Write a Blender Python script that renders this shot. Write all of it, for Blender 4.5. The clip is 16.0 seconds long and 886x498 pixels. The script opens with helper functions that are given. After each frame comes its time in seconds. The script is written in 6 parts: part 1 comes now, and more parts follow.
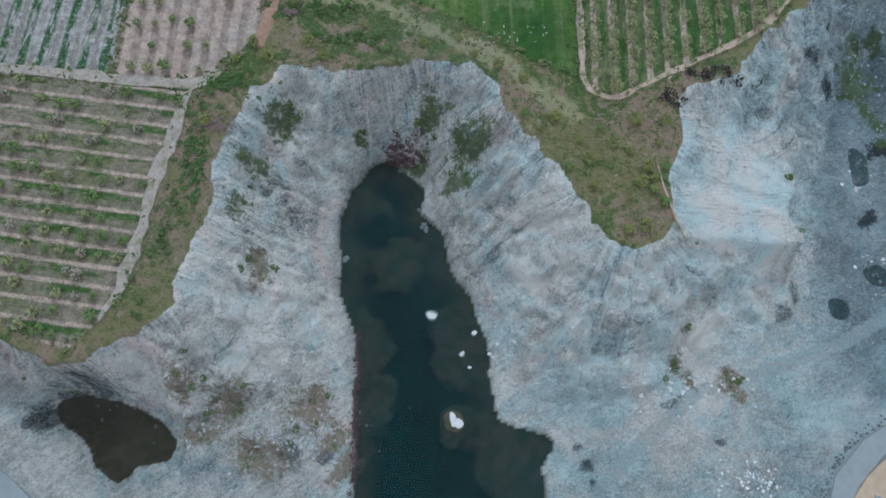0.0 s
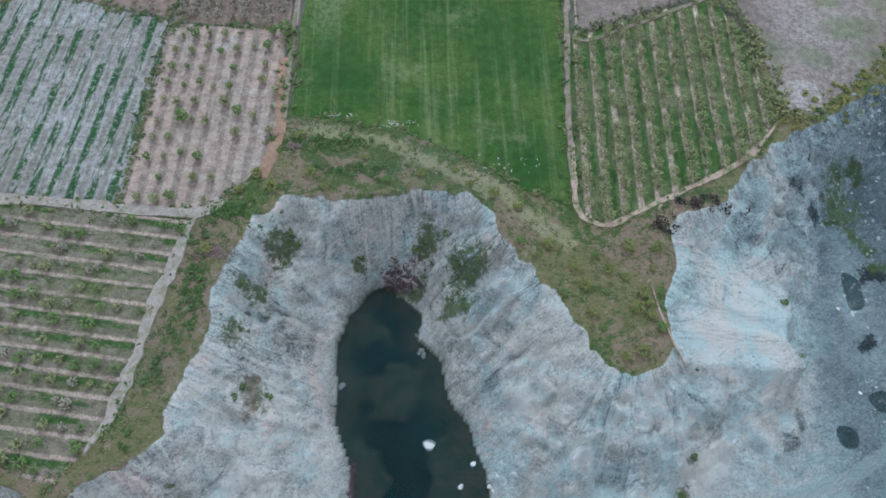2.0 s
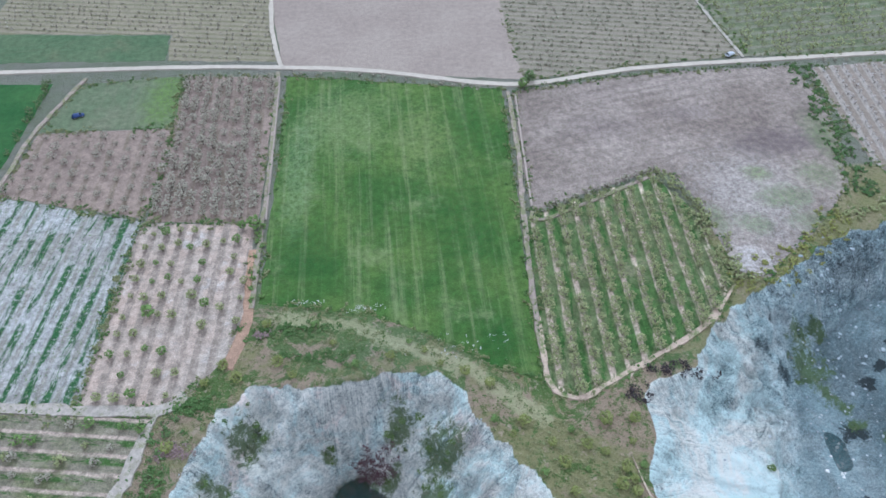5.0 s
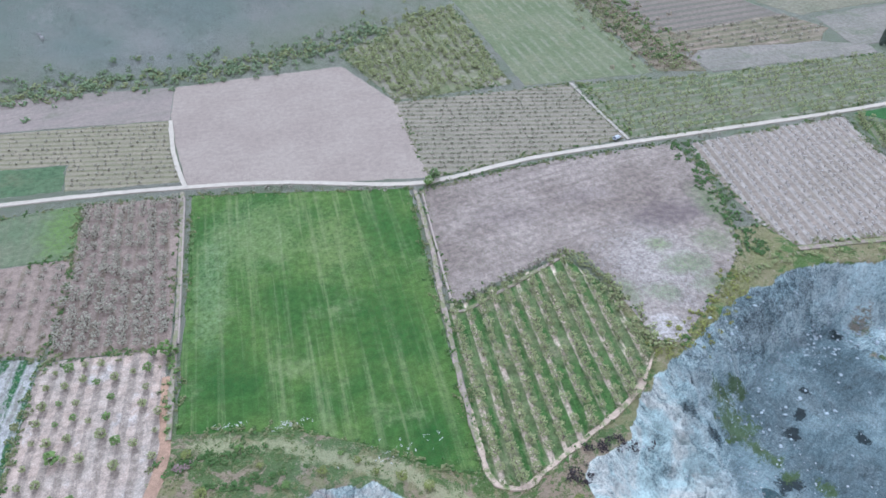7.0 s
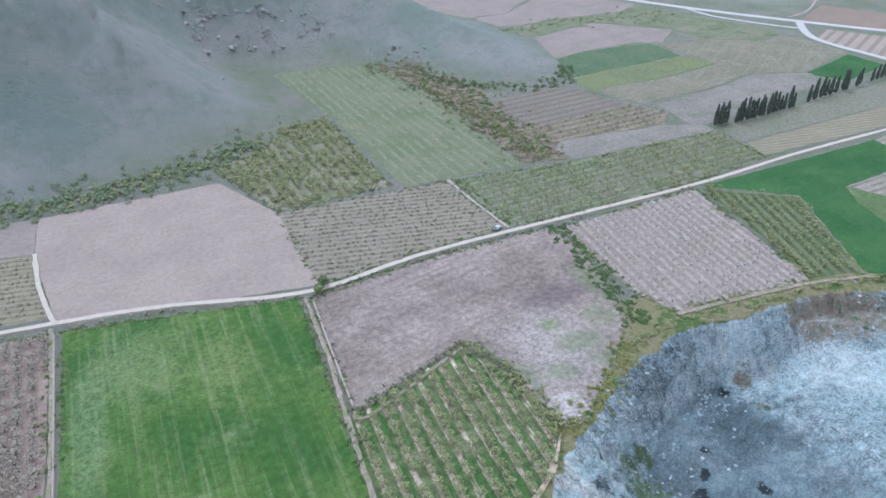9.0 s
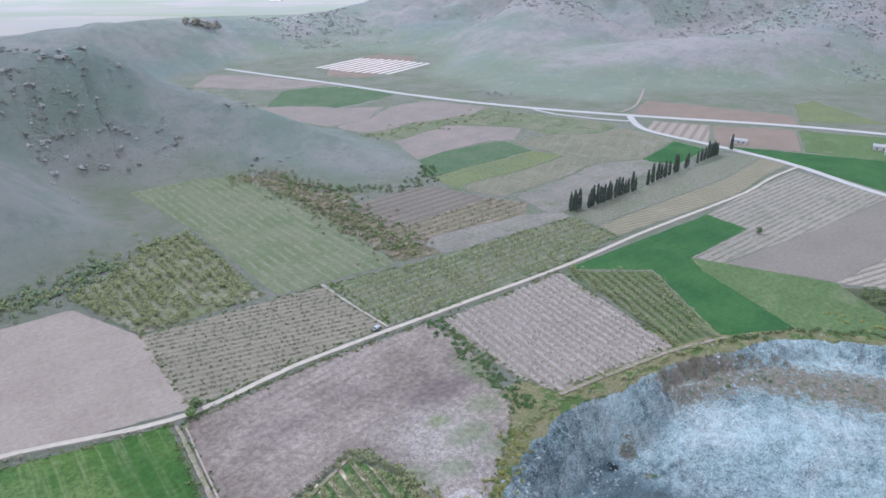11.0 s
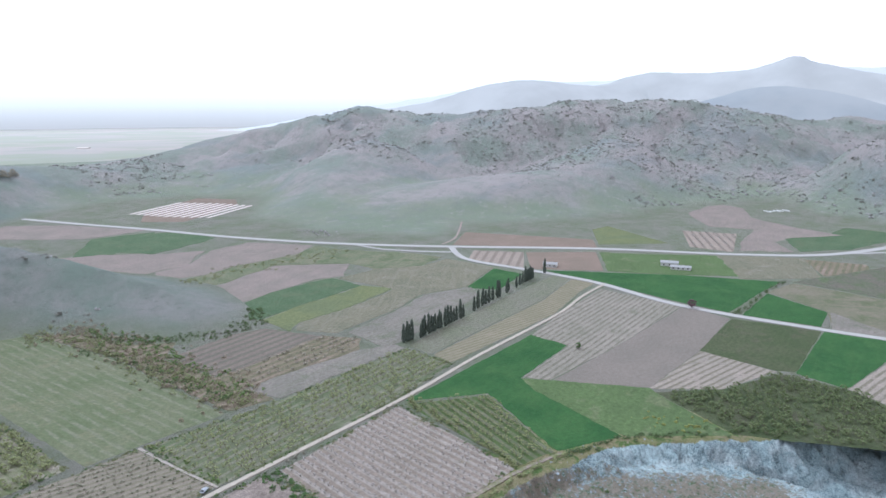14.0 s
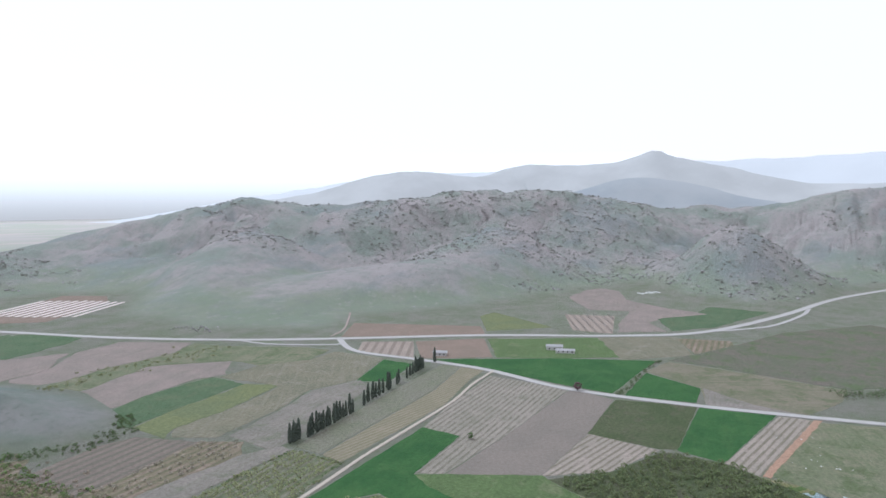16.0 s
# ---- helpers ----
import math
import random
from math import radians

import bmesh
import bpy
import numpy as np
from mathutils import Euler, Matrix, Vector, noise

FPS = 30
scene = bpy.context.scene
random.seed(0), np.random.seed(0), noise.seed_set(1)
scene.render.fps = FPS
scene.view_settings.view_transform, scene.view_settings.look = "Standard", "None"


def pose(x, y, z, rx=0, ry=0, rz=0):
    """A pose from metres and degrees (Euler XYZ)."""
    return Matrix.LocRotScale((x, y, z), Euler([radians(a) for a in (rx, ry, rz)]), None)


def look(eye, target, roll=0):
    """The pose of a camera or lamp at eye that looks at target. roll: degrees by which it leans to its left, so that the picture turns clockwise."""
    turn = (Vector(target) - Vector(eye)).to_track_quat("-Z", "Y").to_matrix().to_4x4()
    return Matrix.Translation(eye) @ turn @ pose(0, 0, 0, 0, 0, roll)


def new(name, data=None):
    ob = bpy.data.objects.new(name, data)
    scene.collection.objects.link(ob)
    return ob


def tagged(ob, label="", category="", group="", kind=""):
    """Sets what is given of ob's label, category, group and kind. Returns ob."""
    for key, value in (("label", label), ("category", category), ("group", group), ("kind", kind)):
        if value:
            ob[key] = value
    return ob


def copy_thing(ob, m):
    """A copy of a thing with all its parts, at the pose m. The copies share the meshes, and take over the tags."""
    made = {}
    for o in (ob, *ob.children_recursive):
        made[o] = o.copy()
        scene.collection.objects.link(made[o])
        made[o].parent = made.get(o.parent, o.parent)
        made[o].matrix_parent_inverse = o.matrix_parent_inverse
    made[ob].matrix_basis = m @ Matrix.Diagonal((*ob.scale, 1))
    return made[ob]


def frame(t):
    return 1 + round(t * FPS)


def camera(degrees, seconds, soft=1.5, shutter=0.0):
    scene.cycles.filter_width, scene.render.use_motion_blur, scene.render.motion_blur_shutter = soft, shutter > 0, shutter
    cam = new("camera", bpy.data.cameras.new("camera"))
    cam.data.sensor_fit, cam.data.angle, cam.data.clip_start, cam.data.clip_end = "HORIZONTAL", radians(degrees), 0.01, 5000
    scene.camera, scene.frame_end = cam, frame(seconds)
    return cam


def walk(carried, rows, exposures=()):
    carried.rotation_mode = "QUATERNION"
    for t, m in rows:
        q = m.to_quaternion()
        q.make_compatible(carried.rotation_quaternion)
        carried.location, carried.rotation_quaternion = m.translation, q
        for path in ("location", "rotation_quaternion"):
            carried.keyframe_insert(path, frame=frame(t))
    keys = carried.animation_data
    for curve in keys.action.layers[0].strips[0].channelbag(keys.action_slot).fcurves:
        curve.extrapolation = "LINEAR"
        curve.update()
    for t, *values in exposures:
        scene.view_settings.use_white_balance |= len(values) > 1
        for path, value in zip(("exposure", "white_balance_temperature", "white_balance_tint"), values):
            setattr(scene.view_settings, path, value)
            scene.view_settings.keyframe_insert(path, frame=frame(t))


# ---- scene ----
# A hovering drone, 150 m over the fields, tilts up from the quarry to the hills and turns right.
cam = camera(66.15, 16.0, soft=1.6)
PATH = [
    (0, 0.00, -0.00, 150.00, -0.00, -73.17, 0.05),
    (0.5, 0.27, 0.57, 150.37, -0.06, -70.75, -0.05),
    (1, 0.41, 1.09, 150.58, -0.15, -68.29, -0.09),
    (1.5, 0.46, 1.44, 150.79, -0.15, -65.80, -0.02),
    (2, 0.48, 1.71, 151.03, -0.16, -63.25, 0.03),
    (2.5, 0.56, 1.99, 151.22, -0.11, -60.59, 0.04),
    (3, 0.71, 2.20, 151.28, -0.08, -57.87, 0.01),
    (3.5, 0.95, 2.25, 151.35, -0.32, -55.26, -0.00),
    (4, 1.28, 2.27, 151.37, -1.19, -52.81, -0.03),
    (6.5, 3.14, 2.18, 151.23, -10.32, -42.24, -0.15),
    (7, 3.12, 2.15, 151.21, -13.06, -40.14, -0.07),
    (7.5, 3.12, 2.01, 151.20, -15.70, -38.02, 0.01),
    (8, 3.28, 1.97, 151.20, -18.33, -35.92, -0.01),
    (8.5, 3.64, 1.96, 151.21, -20.98, -33.85, -0.01),
    (9, 3.86, 1.93, 151.20, -23.99, -31.75, -0.00),
    (9.5, 3.99, 1.95, 151.16, -27.45, -29.62, -0.01),
    (10, 3.94, 2.03, 151.08, -30.56, -27.46, 0.03),
    (12.5, 4.58, 1.90, 150.72, -42.22, -17.69, 0.04),
    (13, 4.38, 1.82, 150.85, -44.55, -15.83, 0.11),
    (13.5, 4.48, 1.75, 151.02, -46.98, -13.93, 0.09),
    (14, 4.67, 1.63, 151.23, -50.26, -12.06, 0.11),
    (14.5, 5.16, 1.55, 151.55, -53.02, -10.19, 0.10),
    (15, 5.74, 1.53, 151.93, -55.27, -8.34, -0.05),
    (15.5, 6.25, 1.53, 152.31, -57.45, -6.49, -0.06),
    (16, 6.63, 1.54, 152.67, -59.63, -4.64, -0.08),
]
walk(cam, [(t, pose(x, y, z, 90 + pitch, 0, yaw) @ pose(0, 0, 0, 0, 0, roll)) for t, x, y, z, yaw, pitch, roll in PATH],
     exposures=[(0.0, -0.62, 5000, 1), (4.0, -0.14, 4850, 2), (8.0, 0.27, 4800, 6), (10.0, 0.0, 4890, 7), (12.5, 0.10, 5000, 7), (14.0, -0.06, 5060, 6), (16.0, -0.25, 5220, 6)])

# ---- light: hazy low sun from ahead, wide and soft ----
SUN_AZ, SUN_EL = radians(5), radians(52)
world = bpy.data.worlds.new("sky")
scene.world = world
world.use_nodes = True
wn, wl = world.node_tree.nodes, world.node_tree.links
sky = wn.new("ShaderNodeTexSky")
sky.sky_type, sky.sun_disc = "NISHITA", False
sky.sun_elevation, sky.sun_rotation = SUN_EL, SUN_AZ
sky.air_density, sky.dust_density, sky.ozone_density = 1.0, 1.5, 1.0
wn["Background"].inputs[1].default_value = 0.15
veil = wn.new("ShaderNodeMix")
veil.data_type = "RGBA"
veil.inputs[0].default_value = 0.9
veil.inputs[7].default_value = (9.7, 8.5, 8.1, 1)
wl.new(sky.outputs[0], veil.inputs[6])
wl.new(veil.outputs[2], wn["Background"].inputs[0])
sun = new("sun", bpy.data.lights.new("sun", "SUN"))
sun.data.energy, sun.data.angle, sun.data.color = 2.1, radians(12), (1.0, 0.96, 0.90)
sun.matrix_world = look((math.sin(SUN_AZ) * 100, math.cos(SUN_AZ) * 100, 100 * math.tan(SUN_EL)), (0, 0, 0))


# ---- node helpers ----
class Nodes:
    def __init__(self, name):
        self.mat = bpy.data.materials.new(name)
        self.mat.use_nodes = True
        self.tree = self.mat.node_tree
        self.bsdf = self.tree.nodes["Principled BSDF"]
        self.bsdf.inputs["Specular IOR Level"].default_value = 0.2
        self.geo = self.tree.nodes.new("ShaderNodeNewGeometry")
        self.pos = self.geo.outputs["Position"]

    def put(self, socket, value):
        if hasattr(value, "is_output"):
            self.tree.links.new(value, socket)
        elif isinstance(value, (tuple, list)) and len(value) == 3 and socket.type == "RGBA":
            socket.default_value = (*value, 1)
        else:
            socket.default_value = value

    def math(self, op, a, b=0.0, c=None, clamp=False):
        n = self.tree.nodes.new("ShaderNodeMath")
        n.operation, n.use_clamp = op, clamp
        self.put(n.inputs[0], a)
        self.put(n.inputs[1], b)
        if c is not None:
            self.put(n.inputs[2], c)
        return n.outputs[0]

    def noise(self, scale, detail=3.0, rough=0.55, vector=None, distort=0.0):
        n = self.tree.nodes.new("ShaderNodeTexNoise")
        self.put(n.inputs["Vector"], self.pos if vector is None else vector)
        n.inputs["Scale"].default_value, n.inputs["Detail"].default_value = scale, detail
        n.inputs["Roughness"].default_value, n.inputs["Distortion"].default_value = rough, distort
        return n.outputs["Fac"]

    def ramp(self, fac, low, high, a=0.0, b=1.0):
        n = self.tree.nodes.new("ShaderNodeMapRange")
        n.interpolation_type = "SMOOTHSTEP"
        self.put(n.inputs[0], fac)
        for i, v in enumerate((low, high, a, b)):
            n.inputs[i + 1].default_value = v
        return n.outputs[0]

    def mix(self, fac, a, b, kind="MIX"):
        n = self.tree.nodes.new("ShaderNodeMix")
        n.data_type, n.blend_type = "RGBA", kind
        self.put(n.inputs[0], fac)
        self.put(n.inputs[6], a)
        self.put(n.inputs[7], b)
        return n.outputs[2]

    def stops(self, fac, *steps):
        """A colour ramp through (place, colour) steps."""
        n = self.tree.nodes.new("ShaderNodeValToRGB")
        e = n.color_ramp.elements
        while len(e) < len(steps):
            e.new(0.5)
        for k, (place, colour) in zip(e, steps):
            k.position, k.color = place, (*colour, 1)
        self.put(n.inputs[0], fac)
        return n.outputs[0]

    def turned(self, degrees, scale=(1, 1, 1), vector=None):
        n = self.tree.nodes.new("ShaderNodeMapping")
        n.vector_type = "POINT"
        self.put(n.inputs["Vector"], self.pos if vector is None else vector)
        n.inputs["Rotation"].default_value = (0, 0, radians(degrees))
        k = self.tree.nodes.new("ShaderNodeVectorMath")
        k.operation = "MULTIPLY"
        self.put(k.inputs[0], n.outputs[0])
        k.inputs[1].default_value = scale
        return k.outputs[0]

    def split(self, vector):
        n = self.tree.nodes.new("ShaderNodeSeparateXYZ")
        self.put(n.inputs[0], vector)
        return n.outputs

    def attr(self, name):
        n = self.tree.nodes.new("ShaderNodeAttribute")
        n.attribute_name = name
        return n

    def bump(self, height, strength, distance=0.3):
        n = self.tree.nodes.new("ShaderNodeBump")
        n.inputs["Strength"].default_value, n.inputs["Distance"].default_value = strength, distance
        self.put(n.inputs["Height"], height)
        self.tree.links.new(n.outputs[0], self.bsdf.inputs["Normal"])

    def done(self, colour, rough=0.9):
        self.put(self.bsdf.inputs["Base Color"], colour)
        self.put(self.bsdf.inputs["Roughness"], rough)
        return self.mat


def plain(name, colour, rough=0.8, vary=0.25, scale=3.0):
    """One colour with grain and blotches at two scales."""
    n = Nodes(name)
    k = n.math("MULTIPLY_ADD", n.noise(scale, 4), 2 * vary, 1 - vary)
    k2 = n.math("MULTIPLY_ADD", n.noise(scale * 0.13, 2), vary, 1 - vary / 2)
    m = n.math("MULTIPLY", k, k2)
    return n.done(n.mix(1.0, colour, m, "MULTIPLY"), rough)


def leafy(name, a, b, rough=0.7):
    """Foliage: every clump and every plant its own tint."""
    n = Nodes(name)
    info = n.tree.nodes.new("ShaderNodeObjectInfo")
    f = n.math("MULTIPLY_ADD", n.geo.outputs["Random Per Island"], 0.65, n.math("MULTIPLY", info.outputs["Random"], 0.35))
    c = n.mix(f, a, b)
    return n.done(n.mix(n.ramp(n.noise(0.9), 0.35, 0.7, 0, 0.35), c, tuple(v * 0.68 for v in a)), rough)


def crop(name, a, b, rows=None, angle=0.0, spacing=4.7, width=0.5, gaps=0.35, patch=None, patch_at=(0.52, 0.66), streak=0.0, grain=0.3, speck=None, speck_at=(0.6, 0.66), spots=(), lanes=None):
    """Farmed ground. a, b: soil or crop in patches; rows: colour of the strips that run at the angle (degrees from +x)."""
    n = Nodes(name)
    wob = n.noise(0.05, 2)
    col = n.mix(n.ramp(n.noise(0.035, 4, 0.6), 0.35, 0.65), a, b)
    along = n.turned(-angle, (0.012, 0.35, 1))
    if streak:
        col = n.mix(n.ramp(n.noise(1.0, 4, 0.65, along), 0.47, 0.72, 0, streak), col, patch or b)
    if patch:
        col = n.mix(n.ramp(n.noise(0.05, 5, 0.7), *patch_at, 0, 0.8), col, patch)
    if rows:
        y = n.split(n.turned(-angle))[1]
        y = n.math("ADD", y, n.math("MULTIPLY", n.noise(0.25, 3), 0.5))
        w = n.math("ABSOLUTE", n.math("SUBTRACT", n.math("FRACT", n.math("DIVIDE", y, spacing)), 0.5))
        strip = n.ramp(w, width * 0.5 - 0.07, width * 0.5 + 0.07, 1, 0)
        hole = n.ramp(n.noise(1.0, 4, 0.65, n.turned(-angle, (0.1, 0.35, 1))), gaps, gaps + 0.2)
        frost = n.ramp(n.noise(1.2, 4, 0.7), 0.3, 0.55, 0.35, 1)
        col = n.mix(n.math("MULTIPLY", n.math("MULTIPLY", strip, hole), frost), col, rows)
        if lanes:
            colour, shift, broad, bare = lanes
            w2 = n.math("ABSOLUTE", n.math("SUBTRACT", n.math("FRACT", n.math("ADD", n.math("DIVIDE", y, spacing), shift)), 0.5))
            growth = n.ramp(n.noise(1.0, 5, 0.75, n.turned(-angle, (0.07, 0.3, 1), n.pos), 0.4), bare, bare + 0.1)
            ragged = n.ramp(n.noise(0.8, 4, 0.7), 0.34, 0.5, 0.3, 1)
            col = n.mix(n.math("MULTIPLY", n.math("MULTIPLY", n.ramp(w2, broad * 0.5 - 0.09, broad * 0.5 + 0.09, 1, 0), growth), ragged), col, colour)
    if speck:
        col = n.mix(n.ramp(n.noise(1.1, 3, 0.6), *speck_at), col, speck)
    for (x, y, rx, ry), colour, much in spots:
        xyz = n.split(n.pos)
        dx, dy = n.math("DIVIDE", n.math("SUBTRACT", xyz[0], x), rx), n.math("DIVIDE", n.math("SUBTRACT", xyz[1], y), ry)
        far = n.math("SQRT", n.math("ADD", n.math("MULTIPLY", dx, dx), n.math("MULTIPLY", dy, dy)))
        far = n.math("ADD", far, n.math("MULTIPLY", n.math("SUBTRACT", n.noise(0.16, 6, 0.82, None, 0.8), 0.5), 2.4))
        grown = n.math("MULTIPLY", n.ramp(far, 0.3, 1.3, much, 0), n.ramp(n.noise(0.9, 5, 0.75), 0.36, 0.58, 0.25, 1))
        col = n.mix(grown, col, colour)
    fine, clod = n.noise(2.2, 5, 0.75), n.noise(0.45, 5, 0.72)
    col = n.mix(1.0, col, n.math("MULTIPLY_ADD", n.ramp(fine, 0.25, 0.75), 1.6 * grain, 1 - 0.8 * grain), "MULTIPLY")
    col = n.mix(1.0, col, n.math("MULTIPLY_ADD", n.ramp(clod, 0.3, 0.7), 1.6 * grain, 1 - 0.8 * grain), "MULTIPLY")
    n.bump(n.math("ADD", fine, clod), 0.7, 0.4)
    return n.done(col, 0.95)


# ---- geometry helpers ----
def mesh_object(name, verts, faces, material=None, parent=None, label="", smooth=False):
    me = bpy.data.meshes.new(name)
    me.from_pydata([tuple(v) for v in verts], [], [tuple(f) for f in faces])
    if material:
        for m in material if isinstance(material, (list, tuple)) else (material,):
            me.materials.append(m)
    if smooth:
        me.shade_smooth()
    ob = new(name, me)
    if parent:
        ob.parent = parent
    if label:
        ob["label"] = label
    return ob


def part(name, bm, material, parent=None, label="", smooth=False):
    """One bmesh as one mesh object under a thing or a part."""
    me = bpy.data.meshes.new(name)
    bm.to_mesh(me)
    bm.free()
    me.materials.append(material)
    if smooth:
        me.shade_smooth()
    ob = new(name, me)
    if parent:
        ob.parent = parent
    if label:
        ob["label"] = label
    return ob


def lattice(x, y, seed):
    h = np.sin(x * 127.1 + y * 311.7 + seed * 74.7) * 43758.5453
    return h - np.floor(h)


def vnoise(x, y, seed=0):
    x, y = np.asarray(x, float), np.asarray(y, float)
    i, j = np.floor(x), np.floor(y)
    u, v = x - i, y - j
    u, v = u * u * (3 - 2 * u), v * v * (3 - 2 * v)
    a, b = lattice(i, j, seed), lattice(i + 1, j, seed)
    c, d = lattice(i, j + 1, seed), lattice(i + 1, j + 1, seed)
    return (a + (b - a) * u) * (1 - v) + (c + (d - c) * u) * v


def fbm(x, y, seed=0, octaves=4):
    total, amp = 0, 0.5
    for k in range(octaves):
        total = total + amp * vnoise(x * 2 ** k, y * 2 ** k, seed + k)
        amp *= 0.5
    return total / (1 - 0.5 ** octaves)


def smooth(a, b, x):
    t = np.clip((x - a) / (b - a), 0, 1)
    return t * t * (3 - 2 * t)


def distance(points, x, y, closed=True):
    """Distance to a line of points, the way along it to the nearest place, and the share of that segment with its index."""
    x, y = np.asarray(x, float), np.asarray(y, float)
    best, along, index = np.full(x.shape, 1e9), np.zeros(x.shape), np.zeros(x.shape)
    run, n = 0.0, len(points)
    for k in range(n if closed else n - 1):
        (ax, ay), (bx, by) = points[k][:2], points[(k + 1) % n][:2]
        ln = math.hypot(bx - ax, by - ay)
        t = np.clip(((x - ax) * (bx - ax) + (y - ay) * (by - ay)) / ln ** 2, 0, 1)
        d = np.hypot(x - ax - t * (bx - ax), y - ay - t * (by - ay))
        near = d < best
        best, along, index = np.where(near, d, best), np.where(near, run + t * ln, along), np.where(near, k + t, index)
        run += ln
    return best, along, index


def inside(points, x, y):
    x, y = np.asarray(x, float), np.asarray(y, float)
    hit = np.zeros(x.shape, bool)
    n = len(points)
    for k in range(n):
        (ax, ay), (bx, by) = points[k][:2], points[(k + 1) % n][:2]
        if ay != by:
            hit ^= ((ay > y) != (by > y)) & (x < (bx - ax) * (y - ay) / (by - ay) + ax)
    return hit


def rounded(points, step=3.0, closed=True, jitter=0.0, seed=0):
    """A smooth (Catmull-Rom) line through points, cut every few metres and frayed a little."""
    out, n = [], len(points)
    for k in range(n if closed else n - 1):
        p = [Vector(points[(k + o) % n] if closed else points[min(max(k + o, 0), n - 1)]) for o in (-1, 0, 1, 2)]
        m = max(1, int((p[2] - p[1]).length / step))
        for i in range(m):
            t = i / m
            q = 0.5 * (2 * p[1] + (p[2] - p[0]) * t + (2 * p[0] - 5 * p[1] + 4 * p[2] - p[3]) * t * t + (3 * p[1] - p[0] - 3 * p[2] + p[3]) * t ** 3)
            out.append(q)
    if not closed:
        out.append(Vector(points[-1]))
    if jitter:
        out = [q + Vector([jitter * (2 * float(vnoise(q.x * 0.3 + 50 * a, q.y * 0.3, seed)) - 1) for a in (1, 2)] + [0] * (len(q) - 2)) for q in out]
    return out


# ---- the lie of the land ----
RIM_WEST = [(-170, 60), (-130, 30), (-97, 25), (-90, 21), (-82, 19), (-73, 24), (-62, 31), (-60, 41), (-55, 55), (-55, 67), (-52, 77),
            (-48, 86), (-39, 94), (-26, 93), (-6, 95), (6, 94), (13, 90), (16, 82), (24, 71), (32, 59), (37, 52), (43, 47), (51, 48)]
RIM_EAST = [(54, 61), (57, 76), (60, 87), (71, 91), (78, 98), (92, 111), (107, 119), (124, 130), (140, 136), (164, 141), (186, 138),
            (216, 138), (241, 131), (271, 122), (303, 93), (327, 68), (390, 20), (390, -200), (-170, -200)]
RIM = [tuple(v) for v in rounded(RIM_WEST + RIM_EAST, 1.6, True, 1.5, 3)]
FLOOR_WEST = [(-15, 80), (-23, 74), (-28, 63), (-28, 43), (-24, 32), (-25, 14), (-45, 11), (-64, 8), (-80, 14), (-96, 14), (-140, 8), (-150, -190), (370, -190)]
FLOOR_EAST = [(370, 0), (305, 62), (262, 102), (236, 118), (205, 124), (170, 128), (142, 121), (118, 104), (108, 88), (101, 66), (97, 42), (82, 28), (64, 20),
              (45, 14), (24, 14), (13, 24), (8, 39), (3, 48), (-1, 59), (-5, 73)]
FLOOR = [tuple(v) for v in rounded(FLOOR_WEST + FLOOR_EAST, 3.0, True, 1.0, 8)]
SPUR = [(51, 48), (63, 50), (74, 49), (85, 49), (87, 60), (87, 80), (84, 90), (74, 93), (60, 87), (54, 62)]
POND = [tuple(v) for v in rounded([(-15, 80), (-23, 74), (-28, 63), (-28, 51), (-28, 43), (-24, 32), (-23, 22), (-23, 9), (-22, 1), (-22, -14), (-20, -40), (20, -40), (25, -12), (25, -3), (28, 1),
                                   (24, 6), (15, 8), (13, 16), (11, 29), (7, 40), (2, 48), (-1, 59), (-6, 64), (-5, 72), (-12, 77)], 2.0, True, 0.8, 5)]
POND_WEST = [tuple(v) for v in rounded([(-95, 13), (-82, 13), (-67, 6), (-66, -1), (-74, -3), (-78, -7), (-84, -3), (-88, 3), (-94, 7)], 2.0, True, 0.5, 6)]
POOLS = [[tuple(v) for v in rounded(o, 1.0, True, 0.4, 12 + k)] for k, o in enumerate((
    [(111, 80), (115, 79), (115, 71), (111, 70)], [(109, 46), (114, 47), (116, 43), (111, 42)]))]
POOL_EAST = [tuple(v) for v in rounded([(99, 38), (103, 38), (104, 35), (102, 33), (99, 34)], 1.0, True, 0.3, 7)]
QUARRY_TRACKS = [[(128, 42, -19.5), (115, 35, -20), (101, 27, -20.6), (89, 23, -21.2), (74, 17.5, -22), (63, 15, -22.6), (57, 9, -23.2), (48, 2, -24), (40, -6, -24.5), (30, -18, -25)],
                 [(125, 14, -17), (112, 7, -18), (102, 1, -19), (95, -6, -19.6), (92, -14, -20), (90, -24, -20)],
                 [(-112, -2, -20), (-104, -7, -20), (-98, -12, -20), (-94, -24, -20)]]
WATER, WATER_WEST, WATER_EAST = -27.6, -23.2, -20.7
# parts of the plain that the hills keep clear of
PLAIN = [(-900, 300), (-103, 327), (-21, 332), (23, 349), (82, 394), (75, 505), (137, 500), (179, 464), (213, 400), (268, 383), (308, 418), (322, 485), (308, 565),
         (240, 720), (215, 860), (270, 950), (380, 1010), (450, 1050), (590, 1050), (640, 955), (600, 880), (515, 780), (510, 620), (590, 490),
         (680, 507), (812, 420), (992, 365), (1150, 290), (1060, 205), (1000, 100), (1100, 20), (1350, -66), (1500, -200), (1500, -6000), (-900, -6000)]
